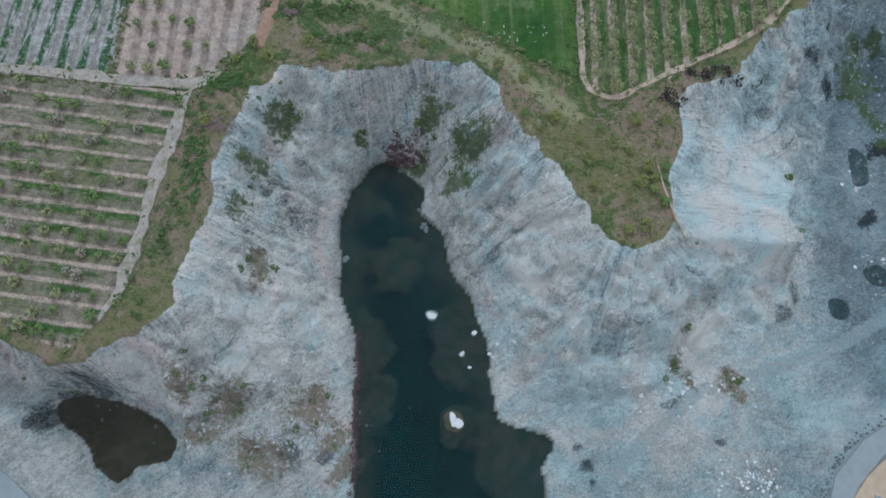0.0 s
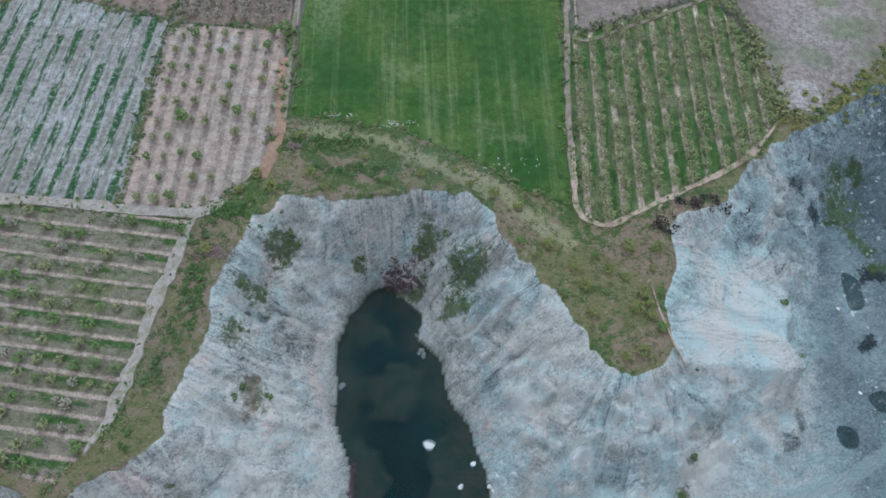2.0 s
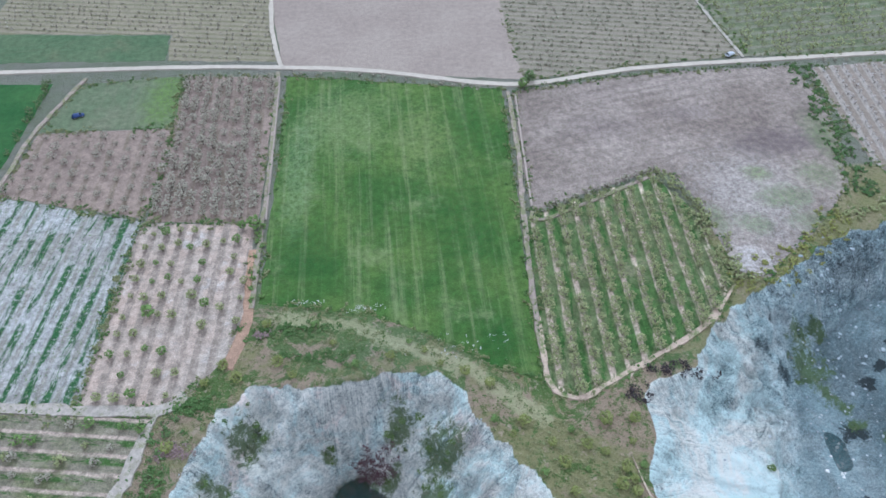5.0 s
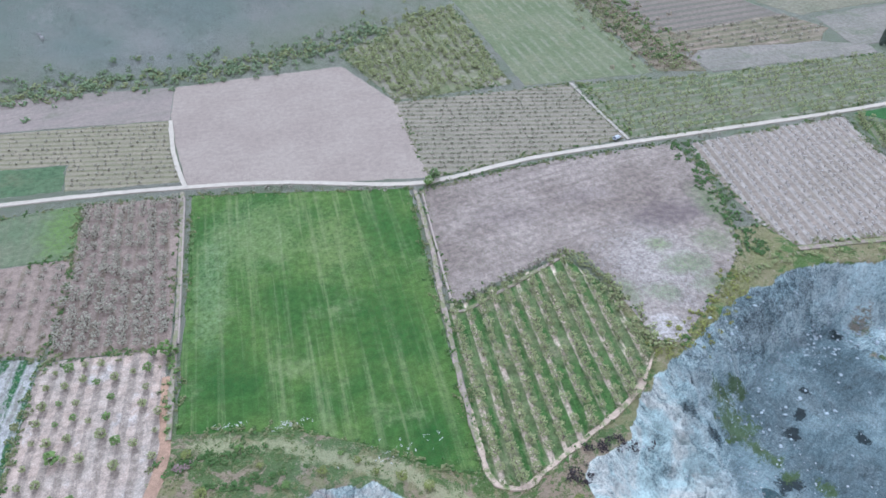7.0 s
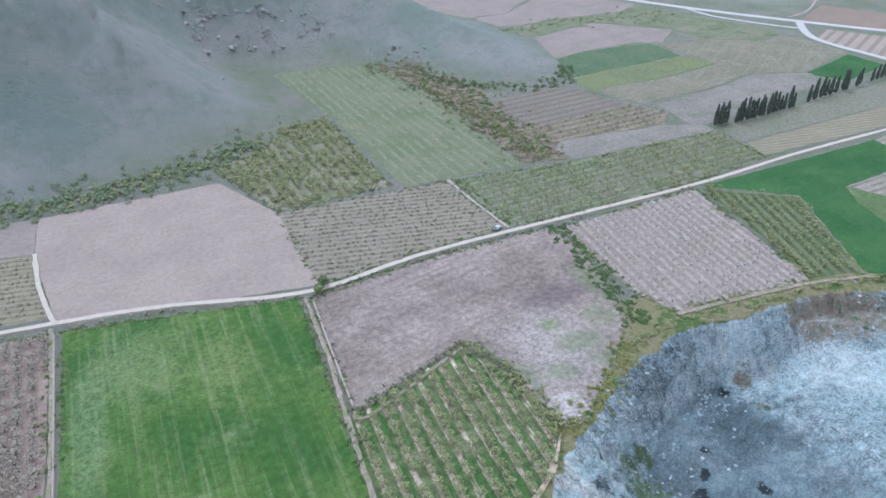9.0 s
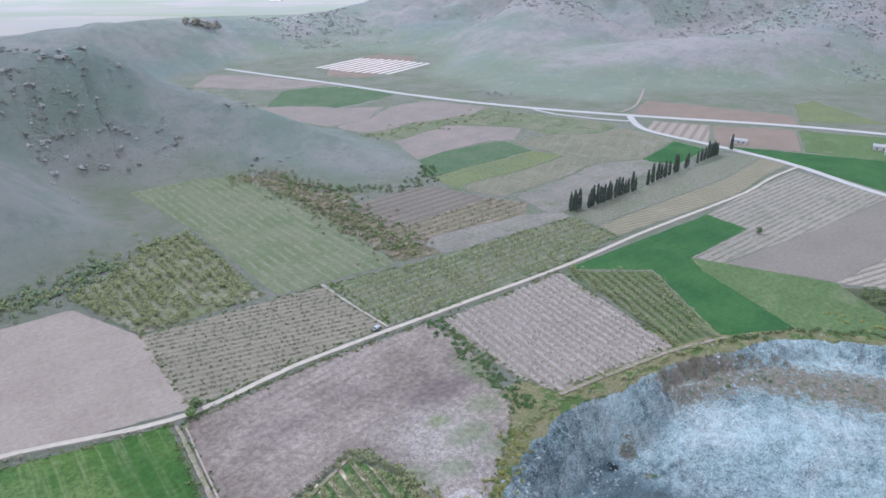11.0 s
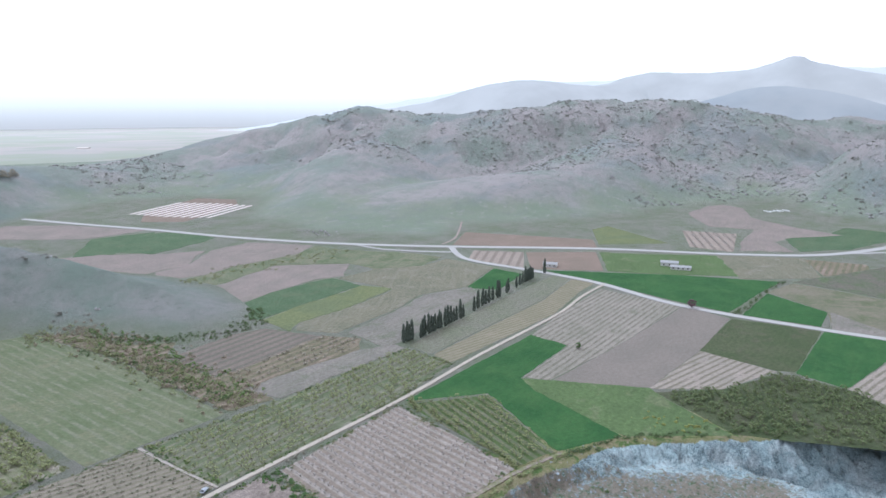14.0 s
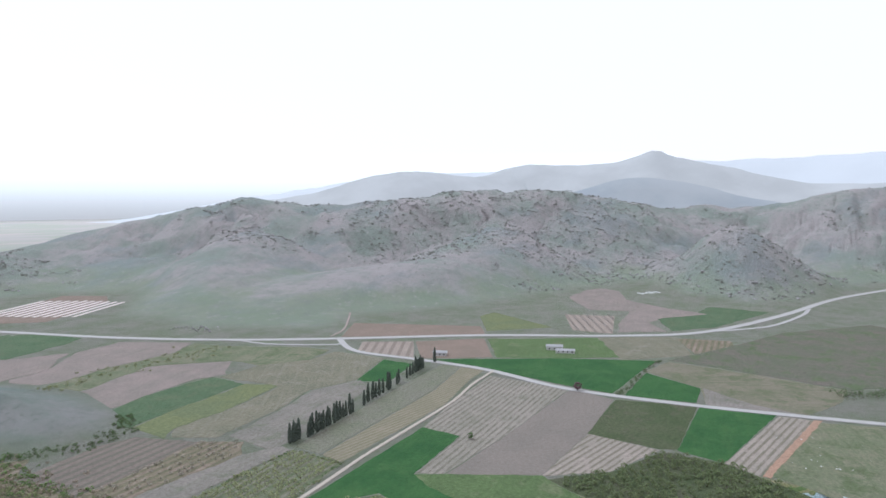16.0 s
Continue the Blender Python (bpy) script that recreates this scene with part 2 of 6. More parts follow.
# crests: x, y, height
CRESTS = [
    (430, [(560, 1560, 10), (719, 1434, 38), (882, 1293, 88), (954, 1190, 114), (1030, 1071, 142), (1087, 968, 131), (1162, 878, 145), (1281, 754, 146), (1433, 607, 160), (1547, 434, 130), (1743, 221, 112), (1755, -78, 163), (1850, -500, 190)]),
    (400, [(292, 424, 2), (264, 440, 14), (239, 480, 26), (195, 532, 42), (131, 580, 60), (101, 600, 82), (-10, 560, 92), (-200, 560, 110), (-600, 620, 140), (-1500, 800, 180)]),
    (230, [(1125, 290, 30), (1197, 151, 97), (1206, 29, 62)]),
    (260, [(60, 1080, 50), (180, 1090, 58), (285, 1150, 62), (428, 1210, 48), (577, 1250, 40), (760, 1330, 60)]),
    (90, [(905, 400, 12), (934, 385, 24), (975, 360, 14)]),
    (260, [(780, 700, 26), (930, 560, 50), (1130, 560, 88)]),
    (300, [(640, 830, 26), (860, 900, 80)]),
]
SHOALS = [(-18, 67, 4), (-14, 47, 6), (-16, 13, 4.5), (2, 29, 7), (2, 7, 5), (17, -4, 8), (-19, 27, 4), (-10, 52, 4)]
# brown and green patches that grow in the quarry: x, y, radius
PATCHES = [(-42, 84, 5), (-47, 70, 4.5), (-49, 59, 4), (-45, 43, 5), (-62, 17, 6), (-52, 12, 7), (-34, 11, 8), (-3, 85, 5), (7, 78, 6), (58, 22, 3.5), (-22, 82, 3), (73, 17, 4), (5, 70, 5), (-8, 78, 5),
           (116, 101, 7), (117, 92, 5), (113, 108, 5), (121, 112, 4), (208, 137, 8), (217, 134, 14), (225, 130, 15), (233, 125, 16), (241, 118, 15), (248, 111, 16), (256, 102, 18), (263, 93, 18), (270, 84, 18), (278, 73, 18), (287, 62, 18), (180, 126, 4), (171, 112, 2.5), (-45, 0, 8), (-58, 6, 6), (-28, 5, 6), (-24, -4, 5), (120, 88, 4), (122, 82, 3.5), (127, 76, 3), (75, 16, 3), (61, 18, 3)]


# pale rock faces, with their soft highlights put into the tone: x, y, radius
PALE_LIT = [(48, 36, 14), (40, 26, 13), (28, 26, 11), (30, 50, 13), (20, 38, 11), (26, 62, 9), (70, 66, 16), (62, 54, 10), (-57, 46, 9), (-52, 64, 6), (-44, 32, 12), (-36, 48, 8), (-44, 90, 5), (62, 28, 12), (80, 60, 12), (-70, 20, 8), (100, 8, 9), (205, 108, 14), (180, 132, 9)]


# dark wet ground, and shade painted into hollows and cliff feet: x, y, radius
WET_AND_SHADE = [(34, 2, 2.0), (35.5, -3, 2.3), (37, -8, 2.4), (86, 34, 3.5), (90, 40, 3.0), (57, 13, 2.2), (68, 4, 1.6), (64, 92, 3.5), (71, 94, 3.0), (98, 100, 3.5), (104, 96, 3), (120, 80, 4), (131, 96, 3), (136, 100, 2.5), (144, 106, 2.2),
       (168, 125, 2.5), (219, 136, 3.5), (226, 135, 3.5), (233, 134, 3.5), (-91, 14, 6), (-84, 15, 5), (-97, 9, 6), (-76, 9, 4), (-38, 1, 4), (-30, 0, 3), (-47, 3, 3), (60, 30, 1.5), (59, 25, 1.6), (112, 60, 3), (150, 88, 2.5)]
WORN = [(-36, 115), (-24, 112), (-12, 109), (-2, 104), (8, 99), (18, 92.5), (27, 84), (33, 79)]


def land(x, y):
    """Height of the ground, and what lies on it."""
    x, y = np.asarray(x, float), np.asarray(y, float)
    z = (fbm(x * 0.03, y * 0.03, 4, 3) - 0.5) * 0.08
    # hills
    dp = np.where(inside(PLAIN, x, y), 0.0, distance(PLAIN, x, y)[0])
    hill, off = np.zeros(x.shape), np.full(x.shape, 1e4)
    wx, wy = (60 * (fbm(x * 0.005, y * 0.005, s, 3) - 0.5) for s in (61, 62))
    for width, crest in CRESTS:
        d, _, k = distance(crest, x + wx, y + wy, False)
        i = np.clip(np.floor(k).astype(int), 0, len(crest) - 2)
        hs = np.array([c[2] for c in crest], float)
        h = hs[i] + (hs[i + 1] - hs[i]) * (k - i)
        hill = np.maximum(hill, h * np.exp(-(d / (0.5 * width)) ** 2))
        off = np.minimum(off, d)
    spine = 1 - np.abs(2 * fbm(x * 0.006, y * 0.006, 21, 4) - 1)
    hill = hill * smooth(0, 130, dp)
    hill = hill * (0.84 + 0.24 * spine) + smooth(10, 60, hill) * 5 * (fbm(x * 0.03, y * 0.03, 31, 3) - 0.5)
    ravine = np.abs(2 * fbm(x * 0.0085 + 7, y * 0.0085, 25, 3) - 1)
    hill = hill - smooth(12, 70, hill) * smooth(15, 110, off) * (15 * np.exp(-(ravine / 0.10) ** 2) + 7 * np.exp(-(np.abs(2 * fbm(x * 0.022, y * 0.022, 28, 3) - 1) / 0.12) ** 2))
    near = (x > -180) & (x < 400) & (y > -210) & (y < 165)
    zq, rock, patch, s, dr, flat, silt, fresh, verge, wet_and_shade, path, worn = quarry(x[near], y[near], z[near])
    full = lambda part, rest: np.where(near, spread(part, near), rest)
    z = full(zq, z) + hill
    return z, dict(rock=full(rock, 0), soil=full(patch, 0), hill=smooth(0, 45, dp + 30 * (fbm(x * 0.02, y * 0.02, 33, 4) - 0.5)), flow=full(s, 0), down=full(dr, 0), flat=full(flat, 0), silt=full(silt, 0), fresh=full(fresh, 0), verge=full(verge, 0), wet_and_shade=full(wet_and_shade, 0), path=full(path, 0), worn=full(worn, 0))


def spread(part, near):
    out = np.zeros(near.shape)
    out[near] = part
    return out


def quarry(x, y, z):
    """Carves the pit: height, bare rock, overgrown patches, way along the rim and distance from it."""
    into = inside(RIM, x, y)
    dr, s, _ = distance(RIM, x, y)
    df = np.where(inside(FLOOR, x, y), 0.0, distance(FLOOR, x, y)[0])
    u = dr / (dr + df + 1e-6)
    in_pond = inside(POND, x, y)
    dpond = distance(POND, x, y)[0]
    floor = -27.2 + np.clip(0.13 * np.where(in_pond, 0, dpond), 0, 6.0)
    floor = floor + np.clip(0.02 * np.hypot(x - 60, y - 20) - 2.0, 0, 3)
    gully = 1 - np.abs(2 * fbm(s * 0.16, dr * 0.03, 11, 4) - 1)
    rough = fbm(x * 0.12, y * 0.12, 15, 5) - 0.5
    q = floor * u ** 0.85
    rills = 1 - np.abs(2 * fbm(s * 0.5, dr * 0.09, 12, 3) - 1)
    crag = 1 - np.abs(2 * fbm(x * 0.22, y * 0.22, 17, 4) - 1)
    steep = np.sin(np.pi * np.clip(u, 0, 1)) ** 0.7
    fine = 1 - np.abs(2 * fbm(x * 0.5, y * 0.5, 19, 3) - 1)
    q = q + steep * (5.2 * (gully - 0.62) + 3.2 * (rills - 0.62) + 4.5 * rough + 2.6 * (crag - 0.62)) + (rough * 3.6 + 1.6 * (crag - 0.62) + 0.9 * (fine - 0.62)) * smooth(0, 5, dr)
    ledge = fbm(x * 0.075, y * 0.075, 35, 4) - 0.5
    q = q + smooth(95, 125, x) * (9.0 * ledge + 2.5 * (np.round(ledge * 9) / 9 - ledge) * 9 / 4) * steep + smooth(165, 190, x) * 5.0 * ledge * smooth(0, 6, dr)
    dg = distance([(-38, 93), (-40, 86), (-43, 79), (-47, 69), (-49, 62)], x, y, False)[0]
    q = q - 5.0 * np.exp(-(dg / 3.2) ** 2) * smooth(1, 6, dr)
    dg = distance([(57, 40), (60, 31), (57, 23)], x, y, False)[0]
    q = q - 2.2 * np.exp(-(dg / 2.2) ** 2)
    for (mx, my, mr, mh) in ((205, 112, 14, 5), (196, 96, 14, 5), (186, 80, 12, 4), (165, 108, 6, 3), (72, -4, 7, 3), (-38, 5, 8, 3.5), (-56, 2, 9, 3), (130, 70, 12, 4), (40, -6, 10, 2), (190, 70, 22, 6)):
        q = q + mh * np.exp(-((x - mx) ** 2 + (y - my) ** 2) / mr ** 2)
    for line in QUARRY_TRACKS:
        d, _, k = distance(line, x, y, False)
        i = np.clip(np.floor(k).astype(int), 0, len(line) - 2)
        zs = np.array([p[2] for p in line], float)
        w = np.exp(-(d / 4.2) ** 4)
        q = q * (1 - w) + w * (zs[i] + (zs[i + 1] - zs[i]) * (k - i))
    jx, jy = (x + 9 * (fbm(x * 0.14, y * 0.14, s, 4) - 0.5) for s in (73, 74))
    jy = jy - x + y
    ds = np.where(inside(SPUR, jx, jy), 0.0, distance(SPUR, jx, jy)[0])
    top = -1.2 - 0.16 * np.clip(x - 54, 0, 60) - 0.05 * np.clip(y - 50, 0, 50) + 2.8 * rough + 0.8 * (fine - 0.6)
    q = np.maximum(q, top - (1.0 + 1.8 * smooth(84, 89, x)) * ds * (0.9 + 0.5 * gully))
    dd = distance([(210, 139), (230, 128), (247, 112), (262, 95), (275, 78), (292, 58)], x, y, False)[0]
    q = np.maximum(q, -6.5 + 3.5 * rough + 1.6 * (crag - 0.6) - 0.8 * np.clip(dd - 7, 0, 60) * (0.8 + 0.5 * gully))
    rise = x - 172 + 10 * (fbm(x * 0.05, y * 0.05, 55, 4) - 0.5) + 0.12 * (y - 100)
    talus = -21 + 14.5 * smooth(0, 66, rise) + 3.0 * rough + 1.5 * (crag - 0.6)
    q = np.where((rise > 0) & (x < 300), np.maximum(q, talus), q)
    # ponds
    bed = WATER - 0.35 - np.clip(0.30 * dpond, 0, 6)
    for px, py, pr in SHOALS:
        bed = bed + 6.6 * np.exp(-((x - px + 12 * (fbm(x * 0.11, y * 0.11, 43, 4) - 0.5)) ** 2 + (y - py + 14 * (fbm(x * 0.11, y * 0.11, 44, 4) - 0.5)) ** 2) / pr ** 2) * (0.6 + 0.8 * fbm(x * 0.15, y * 0.15, 41, 3))
    bed = np.minimum(bed, WATER - 0.25)
    for px, py, pr, ph in ((-3.2, 36, 1.8, 1.1), (-2.8, 34, 1.6, 1.0), (2.2, 8.6, 2.2, 0.8), (3.6, 7.4, 1.6, 0.7), (0.5, 10.5, 1.4, 0.6)):
        bed = bed + ph * np.exp(-((x - px) ** 2 + (y - py) ** 2) / pr ** 2)
    bank = WATER + 0.15 + 0.55 * dpond
    q = np.where(in_pond, bed, np.where(dpond < 12, np.maximum(q, np.minimum(bank, WATER + 1.2)), q))
    for pond, level in ((POND_WEST, WATER_WEST), (POOL_EAST, WATER_EAST), (POOLS[0], WATER_EAST), (POOLS[1], WATER_EAST)):
        ins = inside(pond, x, y)
        d = distance(pond, x, y)[0]
        w = 1 - smooth(0, 5, d)
        q = np.where(ins, level - 0.2 - np.clip(0.3 * d, 0, 2), np.where(d < 5, np.maximum(q, level + 0.05) * (1 - w) + w * (level + 0.15), q))
    z = np.where(into, np.minimum(q, 0.4), z - 0.1 * np.exp(-dr / 1.5))
    patch = np.zeros(x.shape)
    ox, oy = (9 * (fbm(x * 0.13, y * 0.13, s, 4) - 0.5) for s in (71, 72))
    for px, py, pr in PATCHES:
        patch = np.maximum(patch, np.exp(-((x + ox - px) ** 2 + (y + oy - py) ** 2) / pr ** 2))
    rock = np.where(into, smooth(-1.0, 1.5, dr), 0.0)
    verge = np.where(into, 1.0, 1 - smooth(18, 42, dr))
    fresh = np.zeros(x.shape)
    for px, py, pr in PALE_LIT:
        fresh = np.maximum(fresh, np.exp(-((x + 1.6 * ox - px) ** 2 + (y + 1.6 * oy - py) ** 2) / pr ** 2))
    flat = np.where(into, smooth(0.9, 1.0, u), 0.0) * (ds > 4) * (1 - smooth(-4, 10, rise))
    wet_and_shade = np.zeros(x.shape)
    for px, py, pr in WET_AND_SHADE:
        wet_and_shade = np.maximum(wet_and_shade, np.exp(-((x + 0.6 * ox - px) ** 2 + (y + 0.6 * oy - py) ** 2) / pr ** 2))
    path = np.exp(-(distance(QUARRY_TRACKS[0], x, y, False)[0] / 2.0) ** 2) * into
    worn = np.exp(-(distance(WORN, x + 0.5 * ox, y + 0.5 * oy, False)[0] / 2.8) ** 2) * ~into
    return z, rock, patch, s, dr, flat, np.where(in_pond | inside(POND_WEST, x, y), 1.0, 0.0), fresh, verge, wet_and_shade, path, worn


def height(x, y):
    return land(np.array([x], float), np.array([y], float))[0][0]


def axis(low, high, fine, outer, far_low, far_high, cap=(14.0, 1900.0)):
    """Grid lines: even and fine between low and high, wider further out."""
    inner = list(np.arange(low, high, fine))
    out = []
    for sign, start, end in ((-1, low, far_low), (1, high, far_high)):
        v, step, line = start, fine, []
        while sign * (end - v) > 0:
            line.append(v)
            step = min(step * outer, cap[0]) if abs(v) < cap[1] else step * 1.25
            v += sign * step
        out.append(line + [end])
    return np.array(sorted(set(out[0][1:] + inner + out[1])))





def ground_material():
    n = Nodes("ground_of_rock_and_grass")
    rock, soil, hill = (n.attr(k).outputs["Fac"] for k in ("rock", "soil", "hill"))
    flow, down_slope, flat, silt = (n.attr(k).outputs["Fac"] for k in ("flow", "down", "flat", "silt"))
    # Pale faces whose highlights are painted as a lighter tone.
    fresh = n.attr("fresh").outputs["Fac"]

    def slope_noise(along, across, detail, twist):
        comb = n.tree.nodes.new("ShaderNodeCombineXYZ")
        n.put(comb.inputs[0], n.math("MULTIPLY", flow, along))
        n.put(comb.inputs[1], n.math("MULTIPLY", down_slope, across))
        return n.noise(1.0, detail, 0.68, comb.outputs[0], twist)

    runs, runs2 = slope_noise(0.34, 0.06, 6, 0.7), slope_noise(1.3, 0.10, 4, 0.4)
    big, mid, fine = n.noise(0.03, 4, 0.6), n.noise(0.16, 5, 0.65), n.noise(1.3, 5, 0.75)
    blot = n.noise(0.45, 6, 0.78, None, 0.5)
    tint = n.noise(0.055, 5, 0.7, None, 0.8)
    xyz = n.split(n.pos)
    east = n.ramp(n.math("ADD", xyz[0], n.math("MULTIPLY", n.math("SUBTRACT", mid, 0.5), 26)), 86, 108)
    west = n.ramp(n.math("ADD", xyz[0], n.math("MULTIPLY", n.math("SUBTRACT", big, 0.5), 120)), -10, 45, 1, 0)
    slope = n.math("SUBTRACT", n.math("SUBTRACT", 1.0, flat, None, True), n.attr("calm").outputs["Fac"], None, True)
    slope = n.math("MULTIPLY", n.math("MULTIPLY", slope, n.ramp(down_slope, 20, 38, 1, 0)), n.math("MULTIPLY_ADD", east, -0.45, 1.0))
    ribs = n.noise(1.0, 6, 0.72, n.turned(-38, (0.10, 0.75, 0.4)), 0.7)
    grit = n.noise(2.6, 4, 0.8)
    wet_and_shade, path = n.attr("wet_and_shade").outputs["Fac"], n.attr("path").outputs["Fac"]
    # East of the spur: bluer rock, with shade painted into its tone.
    painted_gloom = n.math("MULTIPLY", n.math("MULTIPLY", east, n.ramp(xyz[0], 118, 140, 1, 0.45)), n.ramp(xyz[1], -15, 30, 0.45, 1))
    scree = n.math("MULTIPLY", n.ramp(n.math("ADD", xyz[0], n.math("MULTIPLY", n.math("SUBTRACT", mid, 0.5), 40)), 165, 185), 1.0)

    def swing(field, much, by=None):
        v = n.math("MULTIPLY", n.math("SUBTRACT", field, 0.5), much)
        return n.math("MULTIPLY", v, by) if by is not None else v

    tone = 0.775
    lines = n.ramp(n.math("ABSOLUTE", n.math("SUBTRACT", slope_noise(0.7, 0.05, 5, 0.6), 0.5)), 0.0, 0.035, 1, 0)
    cracks = n.ramp(n.math("ABSOLUTE", n.math("SUBTRACT", n.noise(0.22, 7, 0.72, None, 0.7), 0.5)), 0.0, 0.022, 1, 0)
    calm = n.math("MULTIPLY_ADD", n.math("MULTIPLY", flat, n.math("MULTIPLY_ADD", east, 0.3, 0.3)), -1.0, 1.0)
    for piece in (swing(runs, 0.9, slope), swing(runs2, 1.2, slope), swing(ribs, 0.8, n.math("MULTIPLY_ADD", west, 0.7, 0.3)), swing(blot, 0.8, calm), swing(fine, 1.1, calm), swing(grit, 0.6, calm), swing(big, 0.7), swing(mid, 0.7, calm),
                  n.math("MULTIPLY", n.math("MULTIPLY", lines, slope), -0.16), n.math("MULTIPLY", n.math("MULTIPLY", cracks, calm), -0.13),
                  n.math("MULTIPLY", fresh, 0.24), n.math("MULTIPLY", flat, -0.13), n.math("MULTIPLY", painted_gloom, -0.22), n.math("MULTIPLY", n.ramp(xyz[0], 112, 132), -0.22), n.math("MULTIPLY", scree, 0.13)):
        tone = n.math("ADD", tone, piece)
    # Wet ground and painted shade of the hollows both lower the tone.
    tone = n.math("SUBTRACT", tone, n.math("MULTIPLY", n.ramp(n.math("ADD", wet_and_shade, swing(blot, 2.4)), 0.42, 0.8), 0.4))
    tone = n.mix(n.math("MULTIPLY", n.ramp(n.math("ADD", path, swing(blot, 0.9)), 0.3, 0.7), 0.75), tone, n.math("MULTIPLY_ADD", fine, 0.16, 0.50))
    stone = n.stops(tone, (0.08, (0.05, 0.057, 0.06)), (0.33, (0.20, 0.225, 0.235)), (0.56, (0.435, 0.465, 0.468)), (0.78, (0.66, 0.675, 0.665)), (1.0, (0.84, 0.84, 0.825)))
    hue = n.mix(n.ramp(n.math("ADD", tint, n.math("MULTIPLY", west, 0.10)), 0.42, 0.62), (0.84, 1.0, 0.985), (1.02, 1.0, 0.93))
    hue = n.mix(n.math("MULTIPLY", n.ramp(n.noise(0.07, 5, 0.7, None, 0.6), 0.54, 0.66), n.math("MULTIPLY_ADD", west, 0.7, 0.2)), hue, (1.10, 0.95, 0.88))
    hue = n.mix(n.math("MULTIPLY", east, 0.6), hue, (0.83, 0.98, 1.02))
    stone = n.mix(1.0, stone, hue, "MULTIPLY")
    # Bed mud, darkened with depth: the water's loss of light painted into it.
    deep = n.ramp(n.split(n.pos)[2], WATER - 2.6, WATER - 0.4)
    depth_dimmed_mud = n.mix(deep, (0.010, 0.028, 0.026), n.mix(n.ramp(n.noise(0.3, 4), 0.4, 0.6), (0.17, 0.15, 0.10), (0.10, 0.12, 0.07)))
    stone = n.mix(silt, stone, depth_dimmed_mud)
    north = n.ramp(n.math("ADD", xyz[1], n.math("MULTIPLY", n.math("SUBTRACT", mid, 0.5), 60)), 38, 66, 0.0, 0.22)
    north = n.math("MULTIPLY", north, n.ramp(xyz[0], 140, 180, 1, 0))
    green = n.ramp(n.math("ADD", n.noise(0.35, 5, 0.7), north), 0.50, 0.64)
    scrub = n.mix(green, (0.30, 0.245, 0.18), (0.105, 0.155, 0.055))
    scrub = n.mix(n.ramp(n.noise(1.1, 4, 0.7), 0.5, 0.66, 0, 0.5), scrub, (0.06, 0.085, 0.033))
    f = n.ramp(n.math("ADD", soil, n.math("MULTIPLY", n.math("SUBTRACT", n.noise(0.42, 6, 0.82, None, 0.6), 0.5), 3.0)), 0.45, 0.85)
    stone = n.mix(n.math("MULTIPLY", f, 0.88), stone, scrub)
    grass = n.mix(n.ramp(n.noise(0.03, 6, 0.72), 0.38, 0.62), (0.225, 0.22, 0.18), (0.175, 0.195, 0.13))
    grass = n.mix(n.ramp(n.noise(0.09, 6, 0.75), 0.52, 0.66, 0, 0.6), grass, (0.14, 0.16, 0.085))
    grass = n.mix(n.ramp(fine, 0.58, 0.7, 0, 0.5), grass, (0.26, 0.23, 0.17))
    wild = n.mix(n.ramp(n.noise(0.045, 5, 0.66, None, 0.6), 0.44, 0.54), (0.27, 0.215, 0.155), (0.20, 0.195, 0.095))
    wild = n.mix(n.ramp(xyz[0], 70, 100, 0, 0.65), wild, (0.185, 0.19, 0.085))
    lush = n.math("ADD", n.noise(0.09, 6, 0.76, None, 0.8), n.math("MULTIPLY", n.ramp(xyz[1], 70, 108, -0.03, 0.07), n.ramp(xyz[0], 50, 80, 1, 0)))
    wild = n.mix(n.ramp(lush, 0.51, 0.56, 0, 0.9), wild, (0.075, 0.135, 0.035))
    wild = n.mix(n.ramp(n.noise(0.6, 5, 0.78), 0.52, 0.64, 0, 0.7), wild, (0.08, 0.115, 0.035))
    wild = n.mix(n.ramp(n.noise(0.24, 5, 0.78), 0.56, 0.66, 0, 0.75), wild, (0.35, 0.28, 0.225))
    wild = n.mix(n.ramp(fine, 0.55, 0.66, 0, 0.5), wild, (0.31, 0.30, 0.20))
    wild = n.mix(n.ramp(n.math("ADD", n.attr("worn").outputs["Fac"], n.math("MULTIPLY", n.math("SUBTRACT", blot, 0.5), 2.4)), 0.3, 0.9, 0, 0.8), wild, (0.34, 0.34, 0.20))
    wild = n.mix(1.0, wild, (1.28, 1.24, 1.22), "MULTIPLY")
    grass = n.mix(n.attr("verge").outputs["Fac"], grass, wild)
    down = n.mix(n.ramp(n.noise(0.009, 5, 0.65), 0.38, 0.62), (0.35, 0.32, 0.305), (0.25, 0.28, 0.238))
    down = n.mix(n.ramp(n.noise(0.006, 4, 0.6, n.turned(30, (1, 1.7, 1))), 0.50, 0.66, 0, 0.6), down, (0.225, 0.255, 0.25))
    low = n.math("ADD", xyz[2], n.math("MULTIPLY", n.math("SUBTRACT", n.noise(0.012, 5, 0.7), 0.5), 90))
    down = n.mix(n.math("MULTIPLY", n.ramp(low, 2, 34, 0.75, 0), n.ramp(xyz[0], 330, 460)), down, (0.22, 0.26, 0.175))
    down = n.mix(n.ramp(n.noise(0.05, 6, 0.74), 0.46, 0.66, 0, 0.5), down, (0.22, 0.23, 0.205))
    down = n.mix(n.ramp(n.noise(0.07, 6, 0.76, n.turned(20, (1, 1, 0.5))), 0.55, 0.68, 0, 0.5), down, (0.39, 0.365, 0.345))
